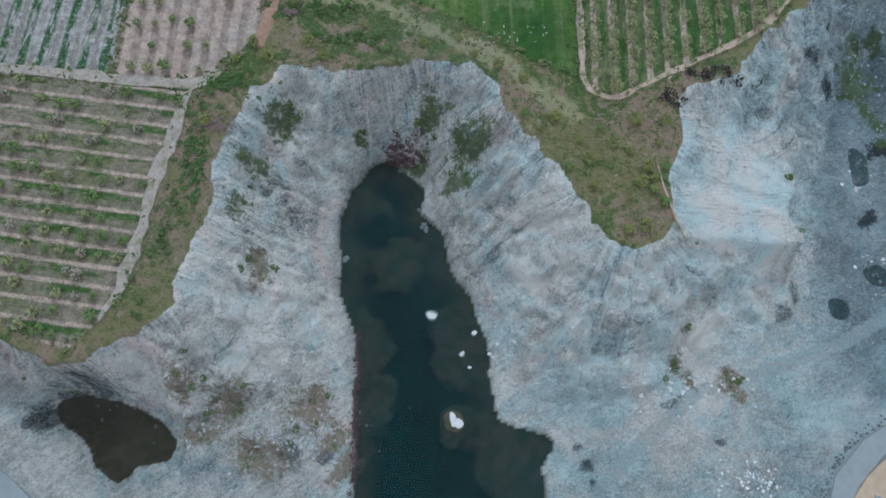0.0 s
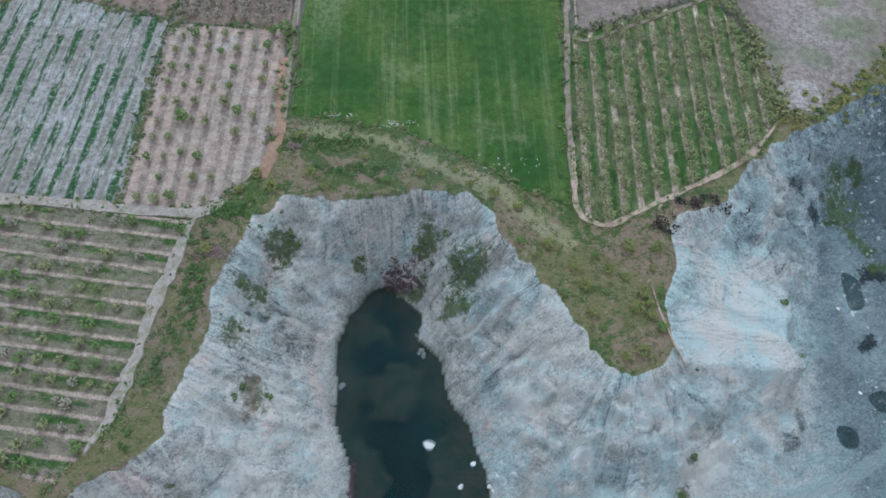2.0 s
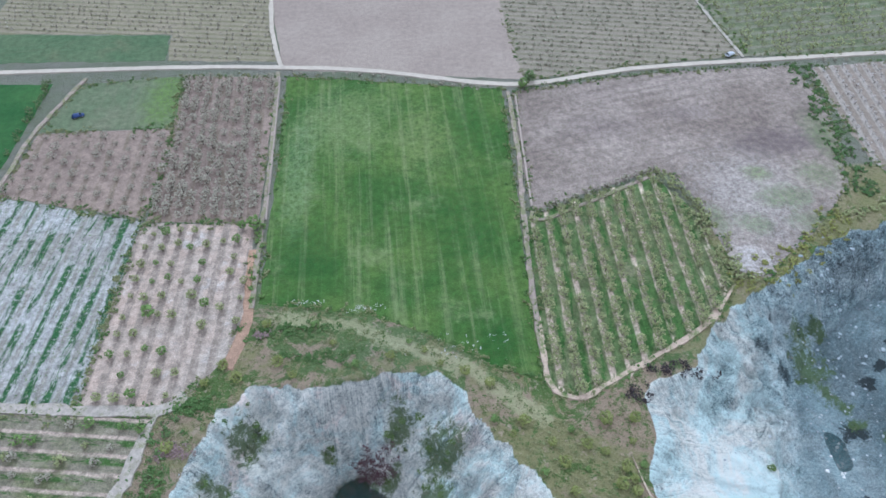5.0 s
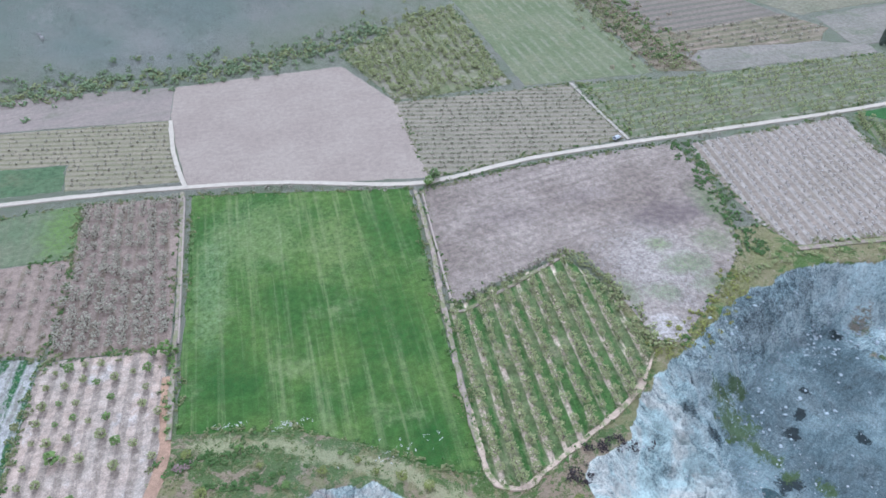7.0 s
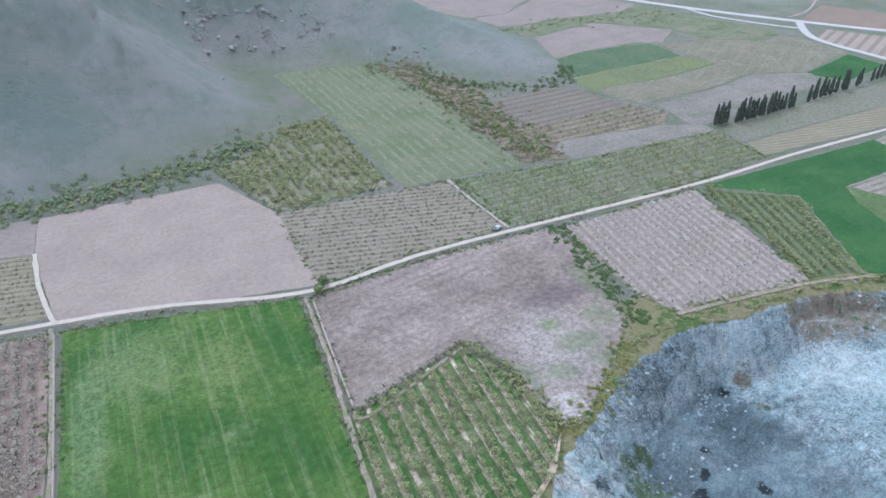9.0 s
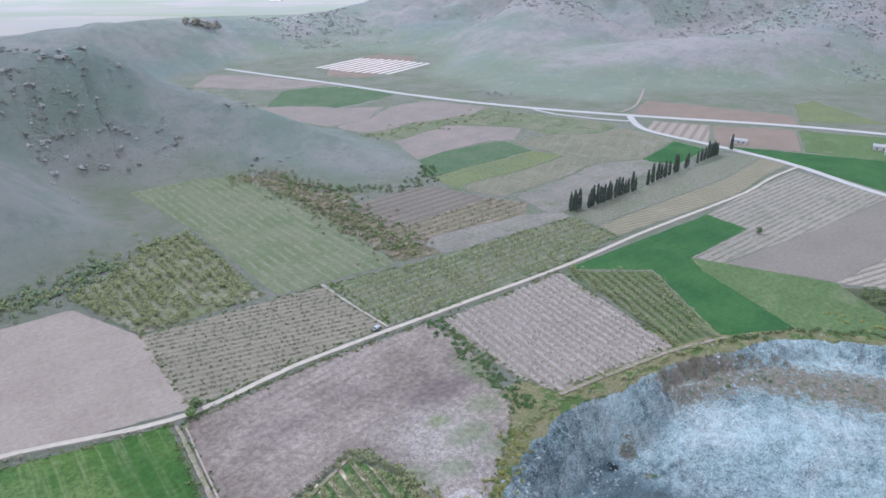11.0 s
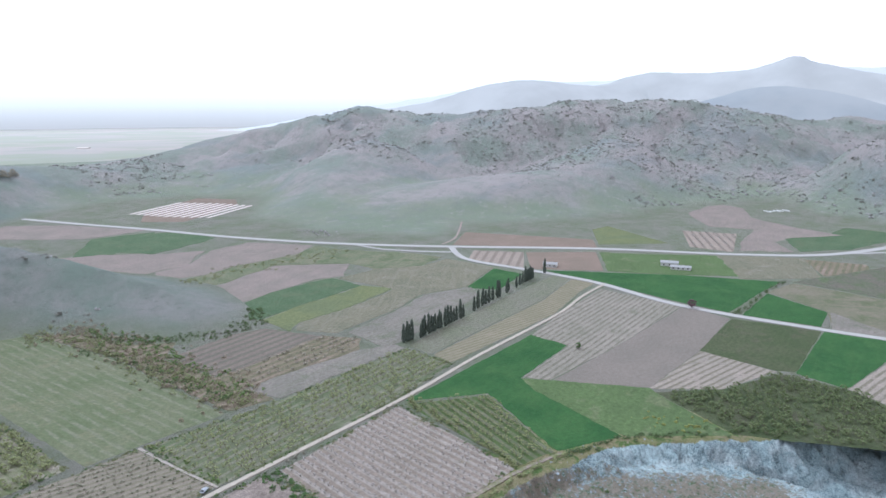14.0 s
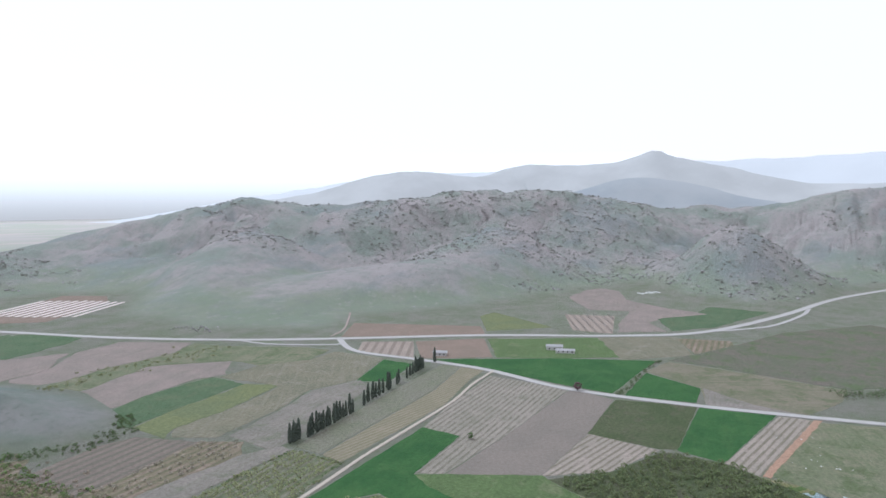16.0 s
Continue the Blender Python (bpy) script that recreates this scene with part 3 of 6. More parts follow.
    down = n.mix(n.ramp(n.noise(0.2, 5, 0.78), 0.56, 0.70, 0, 0.4), down, (0.18, 0.185, 0.16))
    # Near spur greener and darker; far hills stay paler, with haze put into colour.
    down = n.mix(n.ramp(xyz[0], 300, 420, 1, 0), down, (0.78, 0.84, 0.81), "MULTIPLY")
    edge = n.math("ADD", rock, n.math("MULTIPLY", n.math("SUBTRACT", mid, 0.5), 0.9))
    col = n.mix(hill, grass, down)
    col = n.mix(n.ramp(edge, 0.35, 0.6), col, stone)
    n.bump(n.math("ADD", n.math("MULTIPLY", n.math("MULTIPLY", n.math("MULTIPLY", n.math("ADD", runs, runs2), slope), rock), 1.3), n.math("ADD", n.math("ADD", n.math("MULTIPLY", ribs, rock), n.math("ADD", mid, blot)), n.math("ADD", fine, n.math("MULTIPLY", n.math("MULTIPLY", n.noise(0.06, 5, 0.65), hill), 2.2)))), 0.95, 1.6)
    return n.done(col, 0.95)


def build_ground():
    xs = axis(-112, 335, 0.8, 1.06, -4700, 4700)
    ys = axis(-24, 146, 0.7, 1.06, -2200, 4700)
    gx, gy = np.meshgrid(xs, ys)
    wob = 0.3 * (vnoise(gx * 0.7, gy * 0.7, 90) - 0.5) * ((gx > -112) & (gx < 335) & (gy > -24) & (gy < 146))
    z, layers = land(gx + wob, gy - wob)
    nx, ny = len(xs), len(ys)
    v = np.stack([gx + wob, gy - wob, z], -1).reshape(-1, 3)
    i = (np.arange(ny - 1)[:, None] * nx + np.arange(nx - 1)[None]).ravel()
    quads = np.stack([i, i + 1, i + nx + 1, i + nx], -1)
    me = bpy.data.meshes.new("ground")
    me.vertices.add(len(v))
    me.vertices.foreach_set("co", v.ravel())
    me.loops.add(quads.size)
    me.loops.foreach_set("vertex_index", quads.ravel())
    me.polygons.add(len(quads))
    me.polygons.foreach_set("loop_start", np.arange(0, quads.size, 4))
    me.update(calc_edges=True)
    me.shade_smooth()
    gy_s, gx_s = np.gradient(layers["flow"], ys, xs)
    jump = (np.hypot(gx_s, gy_s) > 2.5).astype(float)
    for _ in range(3):
        jump = (jump + np.roll(jump, 1, 0) + np.roll(jump, -1, 0) + np.roll(jump, 1, 1) + np.roll(jump, -1, 1))
        jump = np.minimum(jump, 1.0) if _ == 0 else jump / 5
    layers["calm"] = np.clip(jump * 2.0, 0, 1)
    for key, value in layers.items():
        me.attributes.new(key, "FLOAT", "POINT").data.foreach_set("value", value.ravel().astype(np.float32))
    me.materials.append(ground_material())
    return tagged(new("ground", me), "pale blue-grey quarry cut into grassy farmland with dry hills", "ground", kind="structure")


build_ground()

# ---- water ----
def water_material(name, deep, alpha):
    n = Nodes(name)
    col = n.mix(n.ramp(n.noise(0.12, 3), 0.4, 0.65), deep, tuple(v * 1.5 for v in deep))
    n.bsdf.inputs["Alpha"].default_value = alpha
    n.bsdf.inputs["Specular IOR Level"].default_value = 0.25
    return n.done(col, 0.1)


def pond(name, outline, level, material, label):
    ob = mesh_object(name, [(x, y, level) for x, y in outline], [range(len(outline))], material)
    return tagged(ob, label, "pond", kind="structure")


WATER_DARK = water_material("dark_teal_water", (0.003, 0.022, 0.023), 0.5)
WATER_MURKY = water_material("murky_brown_water", (0.022, 0.021, 0.012), 0.6)
pond("water_main", [(x * 1.0, y) for x, y in POND], WATER, WATER_DARK, "still dark teal water in the quarry pit")
pond("water_west", POND_WEST, WATER_WEST, WATER_MURKY, "murky olive-brown puddle below the cliff")
for outline in POOLS:
    pond("water_pool", outline, WATER_EAST, WATER_DARK, "shallow dark pool among white stones")
pond("water_east", POOL_EAST, WATER_EAST, WATER_DARK, "small dark pool on the quarry floor")


# ---- fields ----
FIELDS = {}


def field(name, outline, material, label, category="field", lift=0.0, ragged=0.8):
    """A parcel: a thin sheet of worked soil or crop with a frayed edge."""
    edge = []
    n = len(outline)
    for k in range(n):
        a, b = Vector(outline[k]), Vector(outline[(k + 1) % n])
        m = max(1, int((b - a).length / (3.0 if ragged < 1 else 1.3 * ragged)))
        edge += [a.lerp(b, i / m) for i in range(m)]
    j = ragged
    ex, ey = np.array([q[:] for q in edge]).T
    pts = [(float(a), float(b)) for a, b in zip(*(e + j * (2 * fbm(ex * 0.35 / max(1, 1.6 * ragged) + 40 * w, ey * 0.35 / max(1, 1.6 * ragged), 77, 3) - 1) for e, w in ((ex, 1), (ey, 2))))]
    lift += 0.05 + 0.003 * len(FIELDS)
    FIELDS[name] = outline
    top = [(x, y, lift) for x, y in pts]
    pa = np.array(pts)
    run = np.roll(pa, -1, 0) - np.roll(pa, 1, 0)
    turn = 1 if np.sum(pa[:, 0] * np.roll(pa[:, 1], -1) - np.roll(pa[:, 0], -1) * pa[:, 1]) > 0 else -1
    out = np.stack([run[:, 1], -run[:, 0]], -1) * turn / (np.linalg.norm(run, axis=1)[:, None] + 1e-6)
    low = [(x, y, -0.12) for x, y in (pa + out * 0.8).tolist()]
    m = len(pts)
    faces = [tuple(range(m))] + [(i, i + m, (i + 1) % m + m, (i + 1) % m) for i in range(m)]
    ob = mesh_object(name, top + low, faces, material)
    bm = bmesh.new()
    bm.from_mesh(ob.data)
    bmesh.ops.recalc_face_normals(bm, faces=bm.faces)
    bm.to_mesh(ob.data)
    bm.free()
    return tagged(ob, label, category, kind="structure")


WHEAT_SPOTS = [((-20, 200, 18, 22), (0.17, 0.21, 0.10), 0.45), ((8, 188, 12, 20), (0.17, 0.20, 0.08), 0.4), ((-34, 172, 6, 30), (0.16, 0.21, 0.11), 0.5), ((20, 150, 12, 26), (0.024, 0.075, 0.013), 0.7), ((-28, 138, 10, 12), (0.022, 0.07, 0.014), 0.6), ((24, 100, 8, 10), (0.02, 0.07, 0.012), 0.7), ((26, 195, 8, 16), (0.025, 0.08, 0.014), 0.6)]
m_wheat = crop("young_wheat", (0.040, 0.091, 0.018), (0.078, 0.127, 0.029), None, 92, patch=(0.20, 0.23, 0.11), patch_at=(0.53, 0.80), streak=0.5, grain=0.3, spots=WHEAT_SPOTS)
m_green = crop("dense_green_crop", (0.026, 0.08, 0.022), (0.042, 0.105, 0.03), None, 5, patch=(0.055, 0.115, 0.035), patch_at=(0.45, 0.7), streak=0.4, grain=0.18)
m_fallow = crop("pale_green_fallow", (0.115, 0.138, 0.07), (0.145, 0.155, 0.09), (0.18, 0.185, 0.125), 94, 6.0, 0.4, 0.4, patch=(0.17, 0.165, 0.10), patch_at=(0.5, 0.7), streak=0.4, grain=0.2)
m_palegreen = crop("pale_green_meadow", (0.105, 0.135, 0.075), (0.125, 0.145, 0.085), None, 92, patch=(0.15, 0.155, 0.10), patch_at=(0.5, 0.7), streak=0.4, grain=0.25, spots=[((-85, 218, 9, 20), (0.105, 0.165, 0.04), 0.9)])
m_rowsF = crop("terraced_orchard_soil", (0.20, 0.175, 0.135), (0.145, 0.14, 0.09), (0.37, 0.295, 0.245), -8, 4.6, 0.22, 0.30, patch=(0.12, 0.13, 0.06), patch_at=(0.5, 0.62), grain=0.4, lanes=((0.05, 0.095, 0.024), 0.30, 0.42, 0.46))
m_orchA = crop("pink_orchard_soil", (0.37, 0.285, 0.23), (0.33, 0.285, 0.24), (0.235, 0.195, 0.16), 88, 4.4, 0.5, 0.3, patch=(0.40, 0.37, 0.34), patch_at=(0.54, 0.66), grain=0.35)
m_stripB = crop("striped_chalk_soil", (0.33, 0.325, 0.315), (0.25, 0.235, 0.215), (0.20, 0.19, 0.16), 85, 5.2, 0.3, 0.38, patch=(0.36, 0.27, 0.21), patch_at=(0.62, 0.72), grain=0.4, speck=(0.11, 0.15, 0.07), speck_at=(0.58, 0.68), lanes=((0.03, 0.08, 0.028), 0.5, 0.46, 0.42))
m_dark = crop("brown_orchard_soil", (0.247, 0.192, 0.156), (0.216, 0.167, 0.138), (0.17, 0.138, 0.101), 92, 5.0, 0.4, 0.4)
m_orchG = crop("striped_orchard_soil", (0.07, 0.125, 0.035), (0.13, 0.15, 0.07), (0.54, 0.44, 0.345), 88, 4.6, 0.34, 0.36, patch=(0.20, 0.185, 0.115), patch_at=(0.52, 0.66), grain=0.4, lanes=((0.045, 0.10, 0.022), 0.5, 0.34, 0.47))
WEED, DAMP, WHITE_SOIL = (0.11, 0.15, 0.06), (0.165, 0.135, 0.13), (0.40, 0.375, 0.355)
STONY = [((112, 150, 22, 26), (0.33, 0.31, 0.29), 0.5), ((131, 178, 20, 9), (0.125, 0.10, 0.097), 0.95), ((104, 196, 13, 6), DAMP, 0.4), ((72, 190, 16, 8), DAMP, 0.35), ((117, 162, 5, 4), (0.15, 0.19, 0.08), 0.8), ((108, 140, 7, 5), WEED, 0.6), ((122, 151, 10, 6), WEED, 0.7),
         ((137, 160, 9, 7), WEED, 0.6), ((147, 180, 6, 16), WEED, 0.7), ((97, 143, 4, 7), WEED, 0.6), ((128, 140, 10, 5), WEED, 0.6), ((101, 125, 7, 6), WHITE_SOIL, 0.8)]
m_gravel = crop("stony_grey_soil", (0.181, 0.148, 0.125), (0.263, 0.221, 0.19), None, 14, patch=(0.127, 0.0995, 0.0891), patch_at=(0.54, 0.72), streak=0.5, grain=0.35, speck=(0.136, 0.134, 0.0891), speck_at=(0.58, 0.70), spots=STONY)
m_plough = crop("smooth_ploughed_soil", (0.283, 0.236, 0.198), (0.252, 0.207, 0.175), None, 5, streak=0.3, grain=0.14)
m_greyrow = crop("grey_row_crop", (0.235, 0.204, 0.146), (0.205, 0.182, 0.127), (0.152, 0.149, 0.085), 171, 3.4, 0.4, 0.3, grain=0.14)
m_vine = crop("vine_rows", (0.233, 0.201, 0.157), (0.204, 0.18, 0.138), (0.166, 0.157, 0.104), 169, 3.6, 0.42, 0.25, grain=0.14)
m_orchL = crop("sandy_orchard", (0.221, 0.202, 0.15), (0.143, 0.156, 0.078), (0.111, 0.137, 0.0585), 94, 5.0, 0.45, 0.42, patch=(0.273, 0.24, 0.195), grain=0.2)
m_orchN = crop("weedy_orchard", (0.15, 0.155, 0.10), (0.115, 0.14, 0.07), (0.205, 0.195, 0.145), 5, 5.0, 0.4, 0.35, grain=0.2)
m_white = crop("pale_bud_rows", (0.23, 0.19, 0.155), (0.205, 0.17, 0.135), (0.30, 0.27, 0.235), 84, 4.2, 0.46, 0.25, patch=(0.20, 0.175, 0.12), patch_at=(0.56, 0.7), grain=0.25)
m_orchR = crop("dark_green_orchard", (0.152, 0.152, 0.099), (0.108, 0.126, 0.063), (0.072, 0.108, 0.0315), 71, 4.6, 0.5, 0.2, grain=0.14)
m_furrow = crop("pale_furrows", (0.259, 0.23, 0.191), (0.223, 0.204, 0.163), (0.14, 0.132, 0.0979), 4, 4.2, 0.4, 0.35, patch=(0.17, 0.165, 0.12), patch_at=(0.52, 0.68), grain=0.2)
m_grey = crop("grey_tilled_soil", (0.199, 0.173, 0.145), (0.18, 0.159, 0.133), None, 4, streak=0.3, grain=0.15)
m_strip = crop("banded_soil", (0.297, 0.254, 0.213), (0.259, 0.228, 0.188), (0.154, 0.141, 0.099), 170, 4.2, 0.42, 0.3, patch=(0.2, 0.18, 0.14), patch_at=(0.55, 0.7), grain=0.2)
m_pinksoil = crop("pink_tilled_soil", (0.221, 0.169, 0.132), (0.191, 0.151, 0.116), None, 120, streak=0.3, grain=0.12)
m_pinkrow = crop("pink_soil_rows", (0.29, 0.241, 0.198), (0.26, 0.217, 0.18), (0.19, 0.158, 0.126), 28, 9.0, 0.4, 0.2, grain=0.14)
m_olive = crop("dry_olive_grass", (0.151, 0.156, 0.104), (0.172, 0.166, 0.125), None, 30, streak=0.3)
m_ochre = crop("yellow_green_grass", (0.146, 0.161, 0.0729), (0.126, 0.146, 0.0729), None, 30, streak=0.3)
m_brown = crop("dark_brown_soil", (0.182, 0.152, 0.124), (0.16, 0.135, 0.111), (0.127, 0.116, 0.0884), 7, 7.0, 0.45, 0.15, grain=0.18)
m_beige = crop("beige_stubble", (0.173, 0.161, 0.111), (0.147, 0.144, 0.0969), None, 35, patch=(0.212, 0.195, 0.149), streak=0.6)
m_scrub = crop("dark_scrub_ground", (0.058, 0.078, 0.032), (0.075, 0.088, 0.043), None, 40, patch=(0.096, 0.09, 0.06), streak=0.3)
m_meadow = crop("meadow_with_yellow_flowers", (0.0972, 0.14, 0.054), (0.0864, 0.124, 0.0486), None, 40, patch=(0.14, 0.156, 0.081), speck=(0.345, 0.345, 0.0864), speck_at=(0.68, 0.76))
m_eastbrown = crop("brown_stubble", (0.185, 0.165, 0.12), (0.15, 0.145, 0.095), None, 120, patch=(0.11, 0.125, 0.065), patch_at=(0.48, 0.62), streak=0.6, grain=0.2)
m_heath = crop("dark_brown_heath", (0.135, 0.118, 0.095), (0.11, 0.115, 0.078), None, 30, patch=(0.09, 0.12, 0.055), patch_at=(0.5, 0.62), streak=0.4, grain=0.3)
m_orange = crop("orange_bare_soil", (0.34, 0.22, 0.15), (0.30, 0.20, 0.14), None, 170, grain=0.2)
m_dullgreen = crop("dull_green_crop", (0.07, 0.112, 0.055), (0.09, 0.127, 0.066), None, 5, patch=(0.11, 0.125, 0.07), patch_at=(0.52, 0.7), streak=0.4)
m_mauve = crop("grey_purple_soil", (0.241, 0.199, 0.174), (0.207, 0.177, 0.152), None, 15, patch=(0.168, 0.157, 0.118), patch_at=(0.56, 0.72), streak=0.5, grain=0.15)
m_weedy = crop("weedy_fallow", (0.132, 0.148, 0.0845), (0.174, 0.169, 0.111), None, 20, patch=(0.0898, 0.116, 0.0528), patch_at=(0.5, 0.64), streak=0.5, grain=0.25)
m_umber = crop("brown_shrubby_soil", (0.215, 0.17, 0.13), (0.165, 0.145, 0.095), (0.125, 0.12, 0.07), 6, 6.0, 0.5, 0.3, patch=(0.27, 0.22, 0.17), patch_at=(0.55, 0.68), grain=0.25)
m_rubbly = crop("pale_rubbly_soil", (0.217, 0.194, 0.166), (0.172, 0.16, 0.132), None, 8, patch=(0.137, 0.143, 0.0977), streak=0.5, grain=0.25)

field("field_wheat", [(-42, 229), (39, 215), (36, 150), (33, 90), (18, 98), (6, 106), (-10, 114), (-25, 117), (-41, 120), (-41, 174)], m_wheat, "long bright green field of young wheat with paler streaks")
field("field_orchard_pink", [(-80, 153), (-46, 151), (-44, 118), (-48, 103), (-59, 89), (-83, 91)], m_orchA, "pinkish orchard soil with small round trees")
field("field_striped", [(-129, 168), (-81, 154), (-83, 91), (-120, 93), (-150, 130)], m_stripB, "chalky field with dark green stripes of weeds")
field("field_orchard_bare", [(-126, 200), (-79, 200), (-81, 156), (-129, 169)], m_dark, "brown soil planted with bare dark trees")
field("field_orchard_brown", [(-81, 232), (-46, 229), (-45, 152), (-79, 154)], m_dark, "grey-brown soil under dense small trees")
field("field_pale_green", [(-119, 229), (-82, 232), (-80, 201), (-126, 201)], m_palegreen, "pale green fallow field behind the orchard")
field("field_green_west", [(-200, 235), (-131, 230), (-134, 170), (-155, 130), (-230, 140)], m_green, "dense green crop beside a track")
field("field_terraced", [(-150, 95), (-63, 86), (-67, 70), (-72, 37), (-75, 31), (-83, 22), (-98, 28), (-130, 34)], m_rowsF, "orchard rows with pale soil strips and weeds")
field("field_orchard_striped", [(38, 147), (82, 164), (90, 148), (93, 118), (83, 105), (56, 90), (42, 85), (35, 89)], m_orchG, "orchard with sandy tree rows and green lanes")
field("field_stony", [(43, 213), (95, 221), (154, 222), (156, 195), (144, 154), (129, 140), (104, 119), (95, 122), (94, 149), (89, 164), (82, 166), (40, 150)], m_gravel, "stony pale grey field with weedy edges")
field("field_ploughed", [(-54, 290), (-54, 323), (26, 328), (46, 284), (48, 221), (-44, 234)], m_plough, "smooth pinkish-grey ploughed field")
field("field_green_lane", [(-160, 247), (-91, 243.5), (-93, 262), (-170, 268)], m_dullgreen, "dull green crop beside the white lane", ragged=1.2)
field("field_ploughed_far", [(-160, 300), (-55, 291), (-55, 323), (-150, 330)], m_mauve, "grey-brown ploughed field under the hill")
field("field_grey_rows", [(-170, 298), (-55, 290), (-47, 240), (-90, 243.5), (-92, 263), (-170, 269)], m_greyrow, "grey row crop beside the lane")
field("field_vines", [(46, 284), (131, 283), (136, 231), (93, 227), (53, 221), (48, 224)], m_vine, "low vines in grey-green rows")
field("field_orchard_sandy", [(27, 342), (84, 388), (100, 392), (103, 290), (47, 287)], m_orchL, "sandy orchard with scattered bushy trees")
field("field_fallow", [(88, 492), (135, 494), (160, 487), (176, 400), (176, 286), (110, 287), (104, 392)], m_fallow, "pale green fallow meadow below the hill")
field("field_orchard_long", [(134, 283), (187, 277), (303, 279), (301, 241), (242, 232), (159, 229), (138, 231)], m_orchN, "long weedy orchard with rows of young trees")
field("field_budding", [(159, 220), (239, 226), (226, 146), (164, 151), (158, 167)], m_white, "grey soil with rows of pale budding trees")
field("field_orchard_dark", [(243, 225), (256, 214), (279, 199), (249, 141), (229, 146)], m_orchR, "dark green orchard rows beside the pale field")
field("field_green_corner", [(246, 227), (375, 233), (374, 205), (309, 198), (300, 183), (282, 124), (251, 140), (281, 200)], m_green, "bright green crop in an L-shaped field")
field("field_furrows", [(511, 251), (506, 181), (391, 180), (318, 184), (312, 197), (373, 203), (376, 232), (428, 242)], m_furrow, "pale soil in long furrows beside the lane")
field("field_tilled", [(506, 179), (498, 143), (418, 136), (344, 137), (318, 182), (391, 179)], m_grey, "smooth grey tilled soil")
field("field_banded", [(418, 135), (412, 90), (367, 106), (343, 136)], m_strip, "pinkish soil in bands")
field("field_scrub_green", [(498, 141), (512, 86), (420, 81), (414, 90), (418, 136)], m_scrub, "dark green scrubby grass")
field("field_green_south", [(512, 84), (520, 35), (411, 54), (417, 80)], m_green, "deep green crop beside the lane")
field("field_rows_south", [(516, 33), (518, 12), (402, 34), (411, 53)], m_strip, "brown and pink soil strips")
field("field_shrubs", [(410, 87), (410, 53), (399, 33), (370, -20), (340, 40), (318, 84), (340, 132), (367, 105)], m_scrub, "dark green bushy plantation")
field("field_meadow", [(301, 184), (309, 197), (318, 183), (343, 136), (338, 130), (316, 85), (284, 122), (284, 128)], m_meadow, "green meadow dotted with yellow flowers")
field("field_long_green", [(524, 305), (524, 288), (453, 272), (306, 262), (309, 282), (438, 298)], m_olive, "dull green strip beside the cypress row")
field("field_long_brown", [(526, 264), (495, 262), (427, 246), (303, 243), (306, 259), (453, 270), (524, 286)], m_greyrow, "grey-brown strip along the lane")
field("field_green_triangle", [(441, 339), (512, 361), (512, 330), (455, 315)], m_green, "small green field behind the cypresses")
field("field_pink_road", [(641, 495), (698, 357), (658, 330), (572, 459)], m_pinksoil, "pink tilled soil beyond the main road")
field("field_pink_rows", [(564, 424), (591, 380), (531, 341), (528, 404)], m_pinkrow, "pink soil with pale rows")
field("field_pink_house", [(592, 377), (640, 323), (571, 279), (534, 334)], m_pinksoil, "pink soil beside the white farmhouse")
field("field_olive_east", [(706, 220), (748, 149), (672, 118), (620, 171)], m_beige, "dry olive-beige field beside the road")
field("field_green_long", [(537, 321), (600, 219), (633, 142), (586, 146), (513, 148), (516, 187), (530, 259)], m_green, "long bright green field by the lane")
field("field_green_end", [(586, 140), (560, 92), (520, 88), (513, 138)], m_green, "bright green field end")
field("field_beige_east", [(590, 142), (635, 132), (626, 62), (609, -8), (570, -2), (530, 16), (520, 80), (563, 92)], m_eastbrown, "brown stubble turning green towards the slope", ragged=1.5)
field("field_pale_corner", [(563, 90), (536, 52), (529, 20), (519, 22), (516, 80)], m_rubbly, "pale bare corner beside the lane", ragged=1.5)
field("field_dark_east", [(640, 134), (707, 101), (831, 52), (930, -33), (900, -70), (644, -40), (612, -9), (630, 62)], m_heath, "dark brown heath with green edges", ragged=3.0)
field("field_brown_corner", [(742, 148), (756, 96), (735, 91), (680, 116)], m_umber, "brown rough corner below the main road", ragged=2.0)
field("field_green_house", [(640, 318), (672, 266), (704, 220), (630, 176), (600, 222), (572, 274)], m_meadow, "green meadow round the farm buildings", ragged=2.0)
field("field_green_hillfoot", [(972, 150), (964, 76), (823, 124), (781, 160), (846, 190), (900, 160)], m_dullgreen, "fresh green grass at the hill foot", ragged=3.0)
field("field_pasture", [(404, 28), (516, 8), (528, -40), (540, -120), (420, -120), (380, -30)], m_weedy, "olive pasture scattered with pale rocks", ragged=2.0)
field("field_orange_margin", [(-46.0, 140), (-44.0, 140), (-43.2, 126), (-42.6, 117), (-43.5, 107), (-46, 99), (-48.2, 100), (-45.8, 108), (-44.6, 117), (-45.4, 126)], m_orange, "orange bare soil along the orchard's edge", ragged=0.7)
field("field_orange_edge", [(519, 12), (521, 7), (402, 29), (402, 33)], m_orange, "orange bare soil along the strips", ragged=0.9)
field("field_ochre_hill", [(756, 387), (790, 384), (734, 283), (678, 338)], m_ochre, "yellow-green field at the hill foot")
field("field_rows_hill", [(820, 299), (840, 242), (733, 213), (731, 257)], m_pinkrow, "orange-brown soil with rows of saplings")
field("field_brown_hill", [(1075, 345), (1062, 300), (976, 264), (936, 207), (911, 143), (853, 187), (817, 196), (775, 165), (743, 209), (814, 226), (885, 232), (872, 286), (960, 345)], m_mauve, "bare grey-pink soil at the hill foot", ragged=3.0)
